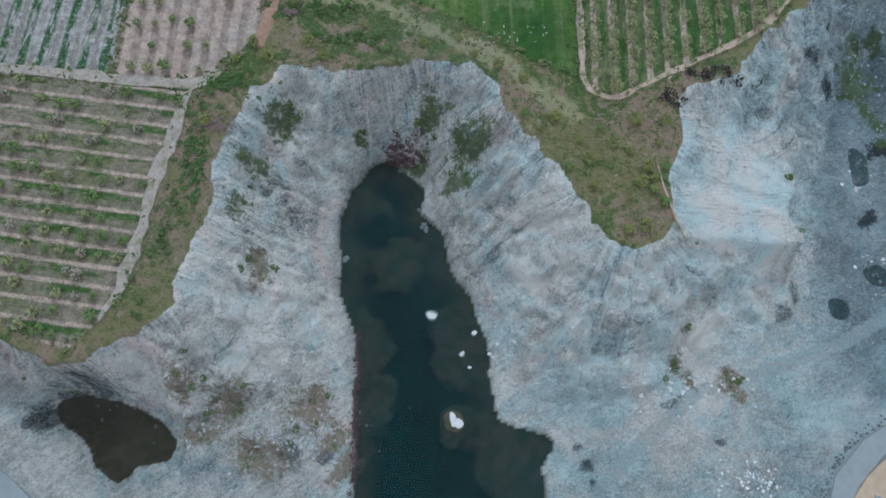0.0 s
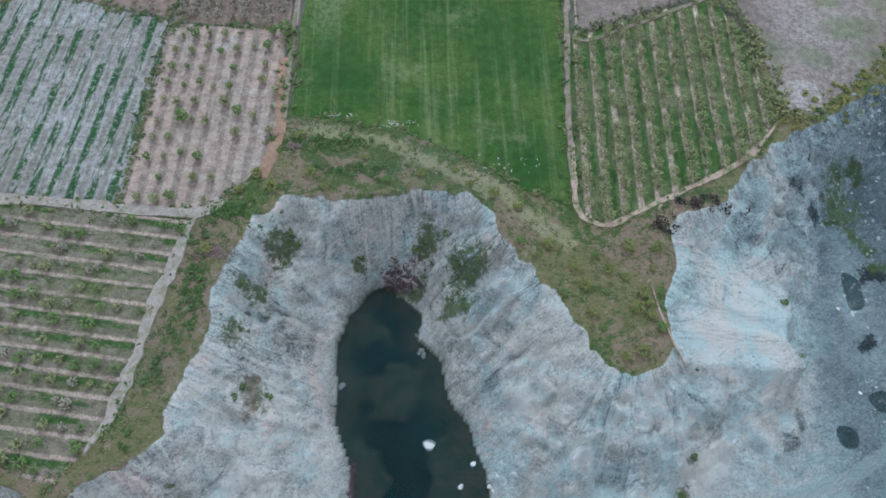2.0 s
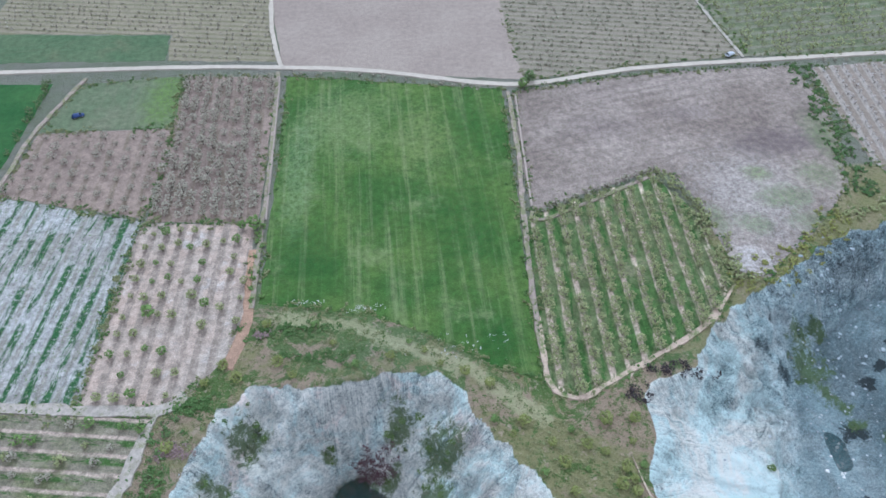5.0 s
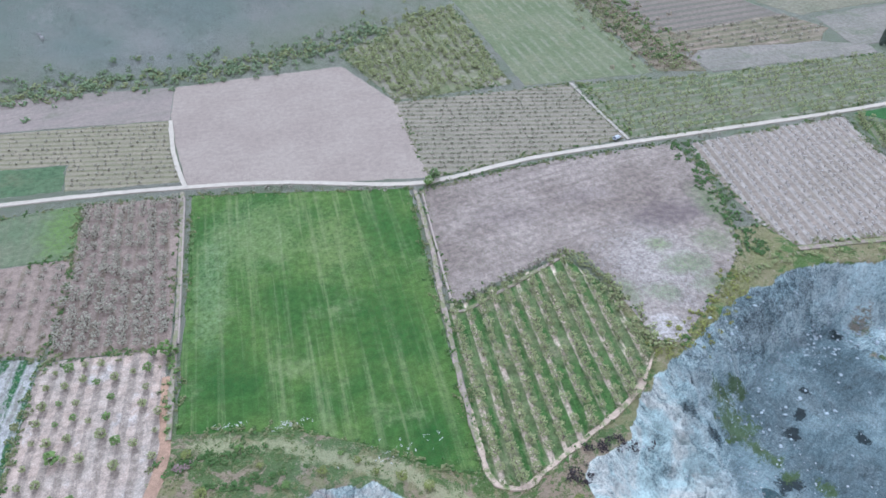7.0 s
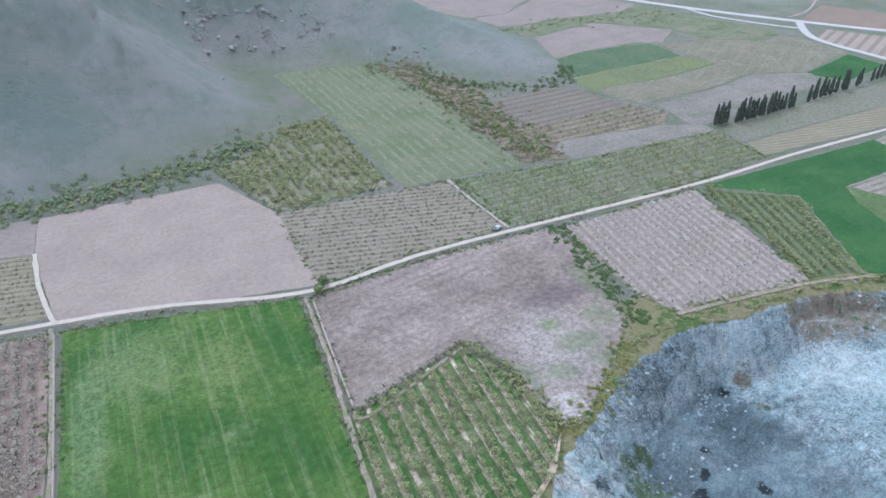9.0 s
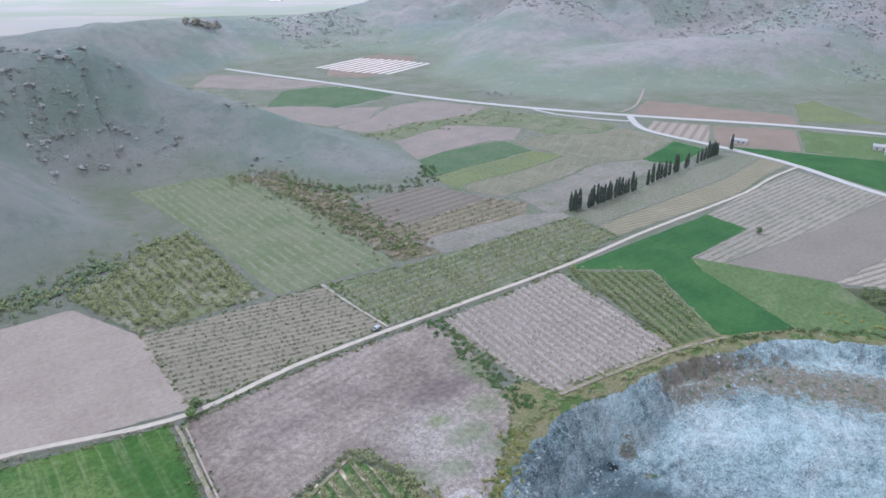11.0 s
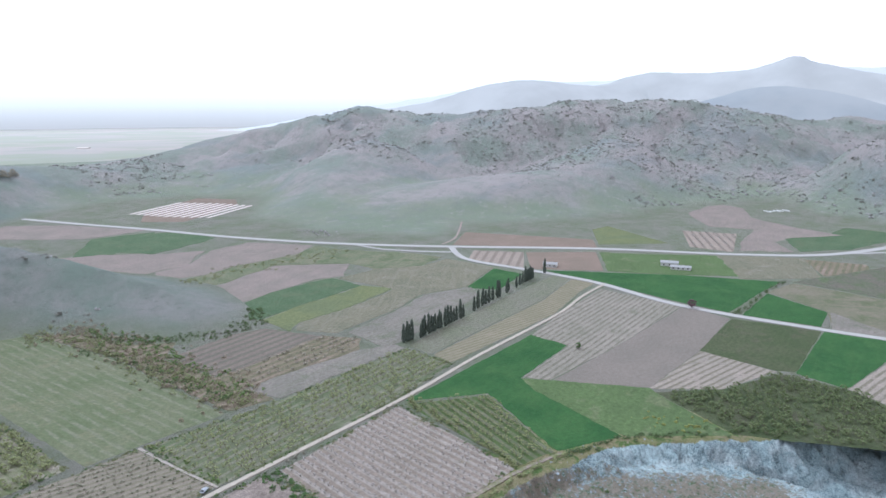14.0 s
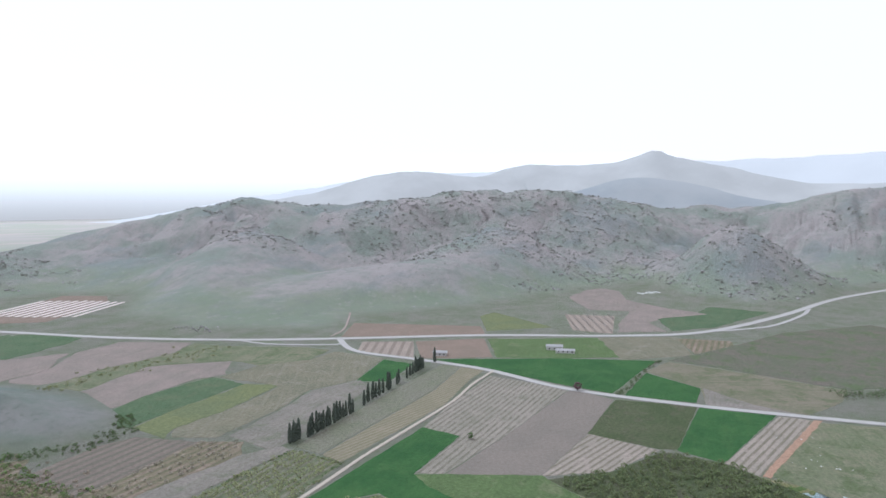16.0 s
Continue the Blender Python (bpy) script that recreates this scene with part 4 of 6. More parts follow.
field("field_solar_ground", [(465, 930), (592, 1010), (625, 950), (591, 895), (461, 820), (425, 862)], m_pinksoil, "pale ground under white row covers")

field("field_green_plain", [(373, 776), (417, 765), (428, 693), (377, 673), (337, 665), (318, 700)], m_dullgreen, "dull green crop near the main road", ragged=4.0)
field("field_pink_plain", [(387, 634), (436, 641), (472, 573), (430, 553), (368, 556), (319, 547), (285, 563), (300, 590), (330, 590)], m_mauve, "dull pink tilled soil near the main road", ragged=3.0)
field("field_scrub_strip", [(290, 545), (318, 545), (366, 554), (430, 551), (470, 568), (474, 540), (441, 480), (387, 529), (307, 505), (288, 520)], m_weedy, "olive weeds and scrub between tilled fields", ragged=3.0)
field("field_mauve", [(306, 503), (386, 527), (437, 478), (402, 449), (377, 458), (330, 454), (289, 445), (288, 480)], m_mauve, "grey-purple tilled soil near the spur", ragged=2.5)
field("field_green_north", [(286, 440), (328, 452), (367, 453), (391, 449), (389, 412), (323, 406), (279, 399), (274, 414)], m_dullgreen, "dull green field near the hill foot", ragged=2.0)
field("field_ochre_strip", [(278, 397), (320, 404), (389, 410), (402, 386), (342, 374), (292, 372), (276, 364)], m_ochre, "yellow-green dry grass strip", ragged=2.5)
field("field_beige_strip", [(282, 360), (292, 370), (338, 372), (377, 376), (402, 384), (414, 358), (349, 342), (294, 336)], m_beige, "grey-beige grazed field", ragged=2.5)
field("field_olive_north", [(474, 538), (513, 462), (518, 431), (477, 421), (438, 446), (440, 478)], m_weedy, "dry olive-green grass near the junction", ragged=2.5)
field("field_brown_north", [(436, 444), (477, 420), (516, 420), (516, 365), (446, 342), (404, 356), (398, 400), (394, 446)], m_beige, "beige-brown field near the junction", ragged=3.0)
field("field_pale_strip", [(300, 330), (349, 338), (404, 352), (446, 338), (431, 318), (362, 304), (313, 292), (297, 290)], m_rubbly, "pale rubbly strip above the cypress row", ragged=2.5)
field("field_brown_long", [(196, 378), (245, 386), (268, 380), (283, 339), (221, 331), (201, 332)], m_brown, "dark brown ploughed soil in bands", ragged=1.5)
field("field_brown_bushy", [(201, 331), (221, 330), (283, 338), (298, 316), (281, 301), (233, 304), (200, 305)], m_umber, "brownish scrub with bushes", ragged=2.0)
field("field_pale_wedge", [(201, 303), (233, 303), (281, 300), (304, 288), (302, 281), (246, 281), (206, 279)], m_rubbly, "pale stony strip along the orchard", ragged=2.0)
field("field_shrub_band", [(179, 287), (203, 282), (199, 305), (199, 331), (194, 378), (214, 400), (196, 416), (181, 462), (162, 487), (178, 400)], m_umber, "brown and green band of shrubs beside the meadow", ragged=2.5)
field("field_pink_valley", [(250, 880), (325, 800), (400, 800), (352, 905), (300, 960)], m_mauve, "dull pink soil in the valley beyond the spur", ragged=4.0)
field("field_green_valley", [(270, 700), (310, 690), (400, 780), (330, 790)], m_dullgreen, "dull green strip in the valley", ragged=4.0)
field("field_pink_spur", [(292, 590), (330, 592), (380, 640), (336, 664), (300, 700), (262, 720), (255, 650)], m_mauve, "dull pink soil behind the spur", ragged=4.0)
# ---- roads ----
def road(name, line, width, material, label, lift=0.46, category="road", drape=False, fray=0.9):
    pts = rounded(line, 5.0 if width > 4 else 2.2, False)
    v, f = [], []
    for i, p in enumerate(pts):
        t = (pts[min(i + 1, len(pts) - 1)] - pts[max(i - 1, 0)]).to_2d().normalized()
        s = Vector((-t.y, t.x))
        z = p.z if len(p) > 2 else 0.0
        ease = min(1, (i + 0.3) / 5, (len(pts) - 0.7 - i) / 5) if fray > 1.5 else 1
        edge = [ease * width / 2 * (1 + fray * (float(fbm(p.x * 0.3 + 31 * k, p.y * 0.3, 9, 3)) - 0.5)) for k in (1, 2)]
        for k, drop in ((-edge[0] - 0.15, 0.5), (-edge[0], 0), (edge[1], 0), (edge[1] + 0.15, 0.5)):
            q = p.to_2d() + s * k
            v.append((q.x, q.y, z + lift - drop))
        if i:
            b = 4 * i
            f += [(b - 4 + k, b + k, b + k + 1, b - 3 + k) for k in range(3)]
    if drape:
        x, y, z = np.array(v).T
        v = np.stack([x, y, z + land(x, y)[0]], -1).tolist()
    return tagged(mesh_object(name, v, [tuple(reversed(q)) for q in f], material, smooth=False), label, category, kind="structure")


m_asphalt = plain("worn_pale_asphalt", (0.37, 0.355, 0.33), 0.8, 0.12, 0.4)
m_chalk = plain("white_chalk_track", (0.39, 0.345, 0.285), 0.95, 0.2, 0.5)
m_dirt = plain("pinkish_dirt_track", (0.30, 0.25, 0.215), 0.95, 0.3, 0.5)
def worn(name, soil, grass, share=0.5):
    """Bare soil that grass grows back over."""
    n = Nodes(name)
    col = n.mix(n.ramp(n.noise(0.8, 5, 0.7), 0.35, 0.65), soil, tuple(v * 0.72 for v in soil))
    col = n.mix(n.ramp(n.noise(0.35, 6, 0.78), share - 0.08, share + 0.06, 0, 0.95), col, grass)
    n.bump(n.noise(1.5, 4, 0.7), 0.6, 0.3)
    return n.done(col, 0.95)


m_worn = worn("dirt_track_under_grass", (0.31, 0.25, 0.215), (0.17, 0.175, 0.09), 0.52)
m_sandy = worn("sandy_headland", (0.46, 0.36, 0.28), (0.13, 0.16, 0.06), 0.55)
m_dusty = worn("dusty_weedy_track", (0.37, 0.33, 0.285), (0.19, 0.19, 0.11), 0.58)
road("road_main", [(330, 1010), (365, 905), (402, 805), (446, 668), (499, 554), (563, 455), (656, 328), (726, 201), (794, 126), (942, 63), (1134, 4), (1300, -75)], 9, m_asphalt, "pale asphalt main road along the hills", fray=0.1)
road("road_side", [(563, 455), (527, 405), (528, 334), (527, 263), (507, 184), (511, 99), (524, 19), (540, -60)], 6.5, m_asphalt, "narrow pale asphalt side road", lift=0.448, fray=0.2)
road("road_slip", [(792, 128), (860, 70), (960, 40), (1020, 34)], 5, m_asphalt, "second pale carriageway beside the main road", lift=0.452)
road("road_lay_by", [(505, 548), (507, 500), (540, 440), (556, 448)], 4, m_asphalt, "short paved lay-by at the junction", lift=0.440)
road("lane_chalk", [(-260, 246), (-170, 240), (-88, 238), (-45, 235), (-9, 230), (33, 219), (55, 218), (93, 224.5), (151, 227), (248, 230), (322, 237), (427, 243), (480, 252), (527, 256)], 2.3, m_chalk, "white chalk farm lane between the fields", fray=0.5)
road("track_orchard", [(-46, 232), (-44, 190), (-43.5, 150), (-43, 118)], 1.4, m_worn, "pinkish dirt track between the fields", lift=0.404, fray=1.4)
road("track_wheat", [(41, 213), (40, 180), (37.5, 150), (35, 112), (35, 92)], 1.5, m_worn, "narrow dirt track along the wheat", lift=0.408, fray=1.4)
road("track_bend", [(40.5, 150), (43, 146), (83, 164)], 1.2, m_worn, "dirt headland of the orchard", lift=0.412, fray=1.4)
road("track_headland", [(36, 110), (35, 90), (38, 85.5), (43, 84.5), (48, 87), (56, 91), (70, 98), (83, 106), (93, 117)], 1.5, m_sandy, "sandy headland track round the orchard", lift=0.416, fray=2.0)
road("footpath_tongue", [(51, 69), (52, 62), (53.5, 56), (55, 51), (56, 48)], 0.7, m_sandy, "thin trodden path down the grassy tongue", lift=0.3, fray=1.8)
road("track_terraces", [(-62, 88), (-67, 70), (-72, 40), (-77, 28)], 2.8, m_dusty, "dusty track beside the terraces", lift=0.420, fray=2.0)
road("track_terraces_top", [(-150, 96), (-84, 90), (-62, 88), (-56, 92)], 2.8, m_dusty, "dusty headland between two orchards", lift=0.424, fray=1.4)
road("track_west", [(-119, 233), (-128, 200), (-132, 168), (-152, 130)], 1.5, m_worn, "dirt track with two ruts", lift=0.428, fray=1.4)
road("track_budding", [(163, 149), (200, 146), (227, 143), (250, 137)], 1.7, m_worn, "brown headland track by the quarry rim", lift=0.432)
road("track_vines", [(132, 284), (134, 256), (137, 229)], 1.4, m_dusty, "grassy track beside the vines", lift=0.436)
road("stone_edge", [(43.5, 211), (42, 185), (40.5, 152)], 0.6, m_dirt, "line of pale stones along the field edge", lift=0.50)
road("stone_edge_plough", [(-54, 290), (-51, 262), (-45, 235)], 1.7, m_chalk, "pale stony edge of the ploughed field", lift=0.504)
road("rut_orchard", [(-44.8, 228), (-43.5, 190), (-42.5, 152)], 0.4, m_dirt, "pale wheel rut beside the wheat", lift=0.508)
m_paved = plain("blue_grey_paved_road", (0.24, 0.265, 0.27), 0.9, 0.2, 0.5)
m_ochre_bank = plain("orange_sandy_bank", (0.42, 0.33, 0.23), 0.95, 0.25, 0.5)
road("quarry_road", QUARRY_TRACKS[1], 4.8, m_paved, "pale grey quarry road with a kerb of stones", 0.25)
road("sand_bank", [(124, 4), (112, -1), (103, -7), (98, -14), (96, -22)], 8, m_ochre_bank, "orange sandy bank beside the quarry road", 0.5, "bank", drape=True)
road("quarry_road_west", QUARRY_TRACKS[2], 4.5, m_paved, "pale grey quarry road near the puddle", 0.25)
road("track_hill", [(566, 470), (600, 480), (640, 505), (690, 540)], 2.2, m_dirt, "pale track climbing from the main road", 0.5, drape=True)

# ---- distance: far ranges and the edge of the plain, haze painted into their glow ----
# Slopes with distance haze painted in as pale colour and glow.
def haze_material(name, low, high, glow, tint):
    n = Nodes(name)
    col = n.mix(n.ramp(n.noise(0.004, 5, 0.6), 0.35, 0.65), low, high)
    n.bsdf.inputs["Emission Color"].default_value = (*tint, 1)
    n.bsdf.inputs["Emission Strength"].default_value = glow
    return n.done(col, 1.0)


def far_range(name, crest, depth, material, label, seed):
    """A mountain range: slopes fall from a crest to both sides."""
    pts = rounded(crest, 30.0, False)
    v, f = [], []
    m = 16
    for i, p in enumerate(pts):
        t = (pts[min(i + 1, len(pts) - 1)] - pts[max(i - 1, 0)]).to_2d().normalized()
        s = Vector((-t.y, t.x))
        for k in range(m):
            u = k / (m - 1) * 2 - 1
            q = p.to_2d() + s * u * depth
            fold = float(fbm(q.x * 0.004, q.y * 0.004, seed, 4)) - 0.5
            fold2 = float(fbm(q.x * 0.012, q.y * 0.012, seed + 9, 3)) - 0.5
            h = p.z * (1 - abs(u)) ** 1.1 * (1 + 0.5 * fold * min(1, abs(u) * 3)) + fold2 * (10 + 40 * abs(u) * (1 - abs(u)))
            v.append((q.x, q.y, max(h, -5) if abs(u) < 1 else -8))
        if i:
            b = m * i
            f += [(b - m + k, b + k, b + k + 1, b - m + k + 1) for k in range(m - 1)]
    return tagged(mesh_object(name, v, f, material, smooth=True), label, "mountains", kind="structure")


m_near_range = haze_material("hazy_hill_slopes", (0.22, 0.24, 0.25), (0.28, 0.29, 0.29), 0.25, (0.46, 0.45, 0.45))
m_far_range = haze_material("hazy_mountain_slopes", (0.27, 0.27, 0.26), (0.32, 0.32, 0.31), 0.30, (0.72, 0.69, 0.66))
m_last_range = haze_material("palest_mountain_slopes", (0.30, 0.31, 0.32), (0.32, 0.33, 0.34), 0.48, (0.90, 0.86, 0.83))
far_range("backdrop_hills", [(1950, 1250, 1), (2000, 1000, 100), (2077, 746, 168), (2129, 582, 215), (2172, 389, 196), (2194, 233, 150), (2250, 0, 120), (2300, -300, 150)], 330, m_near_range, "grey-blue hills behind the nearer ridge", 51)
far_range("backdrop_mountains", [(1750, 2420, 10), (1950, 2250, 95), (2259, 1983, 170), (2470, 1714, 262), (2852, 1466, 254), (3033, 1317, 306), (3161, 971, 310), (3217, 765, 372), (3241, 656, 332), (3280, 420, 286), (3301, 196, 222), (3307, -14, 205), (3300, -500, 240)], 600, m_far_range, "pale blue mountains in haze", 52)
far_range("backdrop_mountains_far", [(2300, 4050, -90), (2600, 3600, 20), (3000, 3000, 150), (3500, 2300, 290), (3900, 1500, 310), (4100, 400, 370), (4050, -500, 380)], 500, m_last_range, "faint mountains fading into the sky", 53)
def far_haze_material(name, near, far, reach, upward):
    """Haze painted into the glow: patchwork near, white at the edge of sight."""
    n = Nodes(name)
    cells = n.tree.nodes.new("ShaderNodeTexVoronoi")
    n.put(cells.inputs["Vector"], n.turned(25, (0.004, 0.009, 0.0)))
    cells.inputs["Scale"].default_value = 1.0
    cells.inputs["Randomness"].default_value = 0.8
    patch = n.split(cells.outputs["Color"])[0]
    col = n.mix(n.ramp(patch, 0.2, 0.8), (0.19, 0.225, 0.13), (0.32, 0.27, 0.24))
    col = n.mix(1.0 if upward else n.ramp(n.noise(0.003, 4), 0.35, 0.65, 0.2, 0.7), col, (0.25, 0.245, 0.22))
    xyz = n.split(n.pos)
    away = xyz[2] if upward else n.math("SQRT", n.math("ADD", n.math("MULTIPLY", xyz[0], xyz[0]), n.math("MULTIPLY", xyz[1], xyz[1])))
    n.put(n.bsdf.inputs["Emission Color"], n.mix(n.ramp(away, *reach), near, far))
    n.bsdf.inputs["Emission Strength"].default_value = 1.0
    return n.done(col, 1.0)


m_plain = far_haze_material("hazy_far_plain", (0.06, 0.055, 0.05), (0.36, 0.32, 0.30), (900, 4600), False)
rim_far = [(-4600, 1500), (-900, 1330), (900, 1420), (1900, 1900), (4690, 1700), (4690, 4690), (-4600, 4690)]
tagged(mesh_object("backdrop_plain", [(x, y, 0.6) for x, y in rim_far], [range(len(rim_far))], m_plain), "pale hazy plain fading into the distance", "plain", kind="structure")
# Glowing wall added behind everything, whiter with height, in place of haze.
ring = [(4680 * math.cos(a), 4680 * math.sin(a)) for a in np.linspace(0.2, math.pi - 0.2, 60)]
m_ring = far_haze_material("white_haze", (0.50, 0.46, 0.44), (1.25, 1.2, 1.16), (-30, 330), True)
tagged(mesh_object("backdrop_haze", [(x, y, z) for x, y in ring for z in (-30, 420)], [(2 * i, 2 * i + 2, 2 * i + 3, 2 * i + 1) for i in range(len(ring) - 1)], m_ring), "glowing white backdrop standing in for haze at the edge of the plain", "haze", kind="structure")

# ---- plants ----
def lumps(points, sizes, rng, flat=0.8):
    """Ragged leaf clumps: small uneven octahedra at the points, as verts and faces."""
    v, f = [], []
    for p, s in zip(points, sizes):
        b = len(v)
        turn = Euler((rng.uniform(0, 6.3), rng.uniform(0, 6.3), rng.uniform(0, 6.3))).to_matrix()
        for d in ((1, 0, 0), (-1, 0, 0), (0, 1, 0), (0, -1, 0), (0, 0, 1), (0, 0, -1)):
            q = turn @ Vector(d) * s * rng.uniform(0.45, 1.35)
            v.append((p[0] + q.x, p[1] + q.y, p[2] + q.z * flat))
        f += [(b + i, b + j, b + k) for i, j, k in ((0, 2, 4), (2, 1, 4), (1, 3, 4), (3, 0, 4), (2, 0, 5), (1, 2, 5), (3, 1, 5), (0, 3, 5))]
    return v, f


def crown_shape(rng, radius, tall, base, count, size, gap=0.25):
    """Places of the clumps in an uneven round crown with holes in it."""
    pts, sizes = [], []
    lobes = [(rng.uniform(0, 6.3), rng.uniform(0.5, 1.0)) for _ in range(5)]
    while len(pts) < count:
        a, h = rng.uniform(0, 6.283), rng.uniform(0, 1)
        reach = radius * (0.55 + 0.45 * max(w * math.cos((a - c) / 1.6) ** 2 for c, w in lobes)) * math.sqrt(max(0.05, 1 - (2 * h - 1.0) ** 2))
        r = reach * rng.uniform(0.25, 1.0) ** 0.5
        if rng.random() < gap and h > 0.4:
            continue
        pts.append((r * math.cos(a), r * math.sin(a), base + tall * h))
        sizes.append(size * rng.uniform(0.6, 1.3))
    return pts, sizes


def branches(rng, base, radius, tall, stem=0.12, limbs=5, bend=0.25):
    """A tapered trunk that divides into limbs, as verts and faces."""
    v, f = [], []

    def limb(a, b, ra, rb, sides=5):
        d = (Vector(b) - Vector(a)).normalized()
        s = d.orthogonal().normalized()
        t = d.cross(s)
        k0 = len(v)
        for c, r in ((a, ra), (b, rb)):
            for i in range(sides):
                w = i * math.tau / sides
                v.append(tuple(Vector(c) + (s * math.cos(w) + t * math.sin(w)) * r))
        f.extend((k0 + i, k0 + (i + 1) % sides, k0 + sides + (i + 1) % sides, k0 + sides + i) for i in range(sides))

    fork = (rng.uniform(-bend, bend), rng.uniform(-bend, bend), base)
    limb((0, 0, -0.4), fork, stem * 1.3, stem * 0.85)
    for i in range(limbs):
        a = i * math.tau / limbs + rng.uniform(-0.5, 0.5)
        mid = (fork[0] + math.cos(a) * radius * 0.45, fork[1] + math.sin(a) * radius * 0.45, base + tall * rng.uniform(0.3, 0.5))
        tip = (fork[0] + math.cos(a) * radius * 0.85, fork[1] + math.sin(a) * radius * 0.85, base + tall * rng.uniform(0.55, 0.95))
        limb(fork, mid, stem * 0.7, stem * 0.45)
        limb(mid, tip, stem * 0.45, stem * 0.12, 4)
        for _ in range(2):
            b = a + rng.uniform(-0.9, 0.9)
            limb(mid, (mid[0] + math.cos(b) * radius * 0.4, mid[1] + math.sin(b) * radius * 0.4, mid[2] + tall * rng.uniform(0.1, 0.4)), stem * 0.3, stem * 0.08, 3)
    return v, f


BARK = plain("grey_brown_bark", (0.13, 0.105, 0.085), 0.9, 0.3, 4)
BARK_DARK = plain("dark_wet_bark", (0.035, 0.028, 0.025), 0.9, 0.3, 4)
LEAF_OLIVE = leafy("olive_spring_leaves", (0.20, 0.225, 0.095), (0.33, 0.345, 0.165))
LEAF_GREEN = leafy("fresh_green_leaves", (0.10, 0.17, 0.045), (0.195, 0.265, 0.085))
LEAF_DARK = leafy("dark_hedge_leaves", (0.075, 0.12, 0.042), (0.13, 0.18, 0.068))
LEAF_YELLOW = leafy("yellow_flowering_scrub", (0.19, 0.21, 0.055), (0.31, 0.31, 0.09))
TWIG_GREY = leafy("grey_budding_twigs", (0.24, 0.22, 0.175), (0.37, 0.345, 0.26))
TWIG_RED = leafy("reddish_bare_reeds", (0.10, 0.06, 0.065), (0.18, 0.115, 0.12))
CYPRESS = leafy("blackish_green_cypress", (0.055, 0.07, 0.055), (0.105, 0.12, 0.09))
BUD_WHITE = leafy("pale_budding_twigs", (0.36, 0.335, 0.31), (0.52, 0.495, 0.47))


def tree_kind(name, seed, radius, tall, base, count, size, leaf, bark, label, category="tree", group="", gap=0.25, limbs=5, stem=0.12):
    """A tree with trunk and crown, standing at the origin, to be copied."""
    rng = random.Random(seed)
    top = new(name)
    mesh_object("trunk", *branches(rng, base, radius, tall, stem, limbs), bark, top)
    mesh_object("crown", *lumps(*crown_shape(rng, radius, tall, base * 0.9, count, size, gap), rng), leaf, top)
    return tagged(top, label, category, group)


def rows_of(outline, angle, row, step, shift=0.5, jitter=0.35, skip=0.08, seed=0, edge=1.0):
    """Places in planted rows within a parcel."""
    rng = random.Random(seed)
    a = radians(angle)
    u, w = Vector((math.cos(a), math.sin(a))), Vector((-math.sin(a), math.cos(a)))
    us = [Vector(p).dot(u) for p in outline]
    ws = [Vector(p).dot(w) for p in outline]
    out = []
    for k in range(math.floor(min(ws) / row) - 1, math.ceil(max(ws) / row) + 1):
        i = min(us) + rng.uniform(0, step)
        while i < max(us):
            p = u * (i + rng.gauss(0, jitter)) + w * ((k + shift) * row - 0.25 + rng.gauss(0, jitter * 0.6))
            if rng.random() > skip:
                out.append((p.x, p.y))
            i += step
    x, y = np.array(out).T
    keep = inside(outline, x, y) & (distance(outline, x, y)[0] > edge)
    return [o for o, k in zip(out, keep) if k]


def plant(kinds, places, seed, low=0.8, high=1.2, zlift=0.1, ground=None):
    """Copies of the kinds at the places, each turned and sized in its own way. The models stay as the first ones."""
    rng = random.Random(seed)
    zs = ground if ground is not None else [zlift] * len(places)
    used = set()
    for (x, y), z in zip(places, zs):
        k = rng.choice(kinds)
        m = pose(x, y, z, 0, 0, rng.uniform(0, 360)) @ Matrix.Diagonal((*[rng.uniform(low, high)] * 3, 1))
        if k.name in used or k.get("placed"):
            c = copy_thing(k, Matrix())
            c.matrix_basis = m
        else:
            k["placed"] = 1
            used.add(k.name)
            k.matrix_basis = m


def thicket(name, places, zs, rng_seed, radius, tall, base, count, size, leaf, label, category, bark=None, spread_size=0.3, trunks=True):
    """Plants beyond counting, in one mesh."""
    rng = random.Random(rng_seed)
    shapes = []
    for _ in range(6):
        c = lumps(*crown_shape(rng, radius, tall, base, count, size), rng)
        t = branches(rng, max(base, 0.3), radius, tall, 0.1, 3) if trunks else ([], [])
        shapes.append((np.array(c[0]), np.array(c[1]), np.array(t[0]).reshape(-1, 3), t[1]))
    vs, fs, ms, b = [], [], [], 0
    for (x, y), z in zip(places, zs):
        cv, cf, tv, tf = rng.choice(shapes)
        k, a = rng.uniform(1 - spread_size, 1 + spread_size), rng.uniform(0, 6.28)
        r = np.array(((math.cos(a), -math.sin(a), 0), (math.sin(a), math.cos(a), 0), (0, 0, 1)))
        vs.append(cv @ r.T * k + (x, y, z))
        fs += [tuple(q) for q in (cf + b).tolist()]
        ms += [0] * len(cf)
        b += len(cv)
        if len(tv):
            vs.append(tv @ r.T * k + (x, y, z))
            fs += [tuple(i + b for i in q) for q in tf]
            ms += [1] * len(tf)
            b += len(tv)
    me = bpy.data.meshes.new(name)
    me.from_pydata(np.concatenate(vs).tolist(), [], fs)
    me.materials.append(leaf)
    me.materials.append(bark or BARK)
    me.polygons.foreach_set("material_index", ms)
    return tagged(new(name, me), label, category, kind="stuff")


def heights(places):
    x, y = np.array(places, float).T
    return land(x, y)[0]


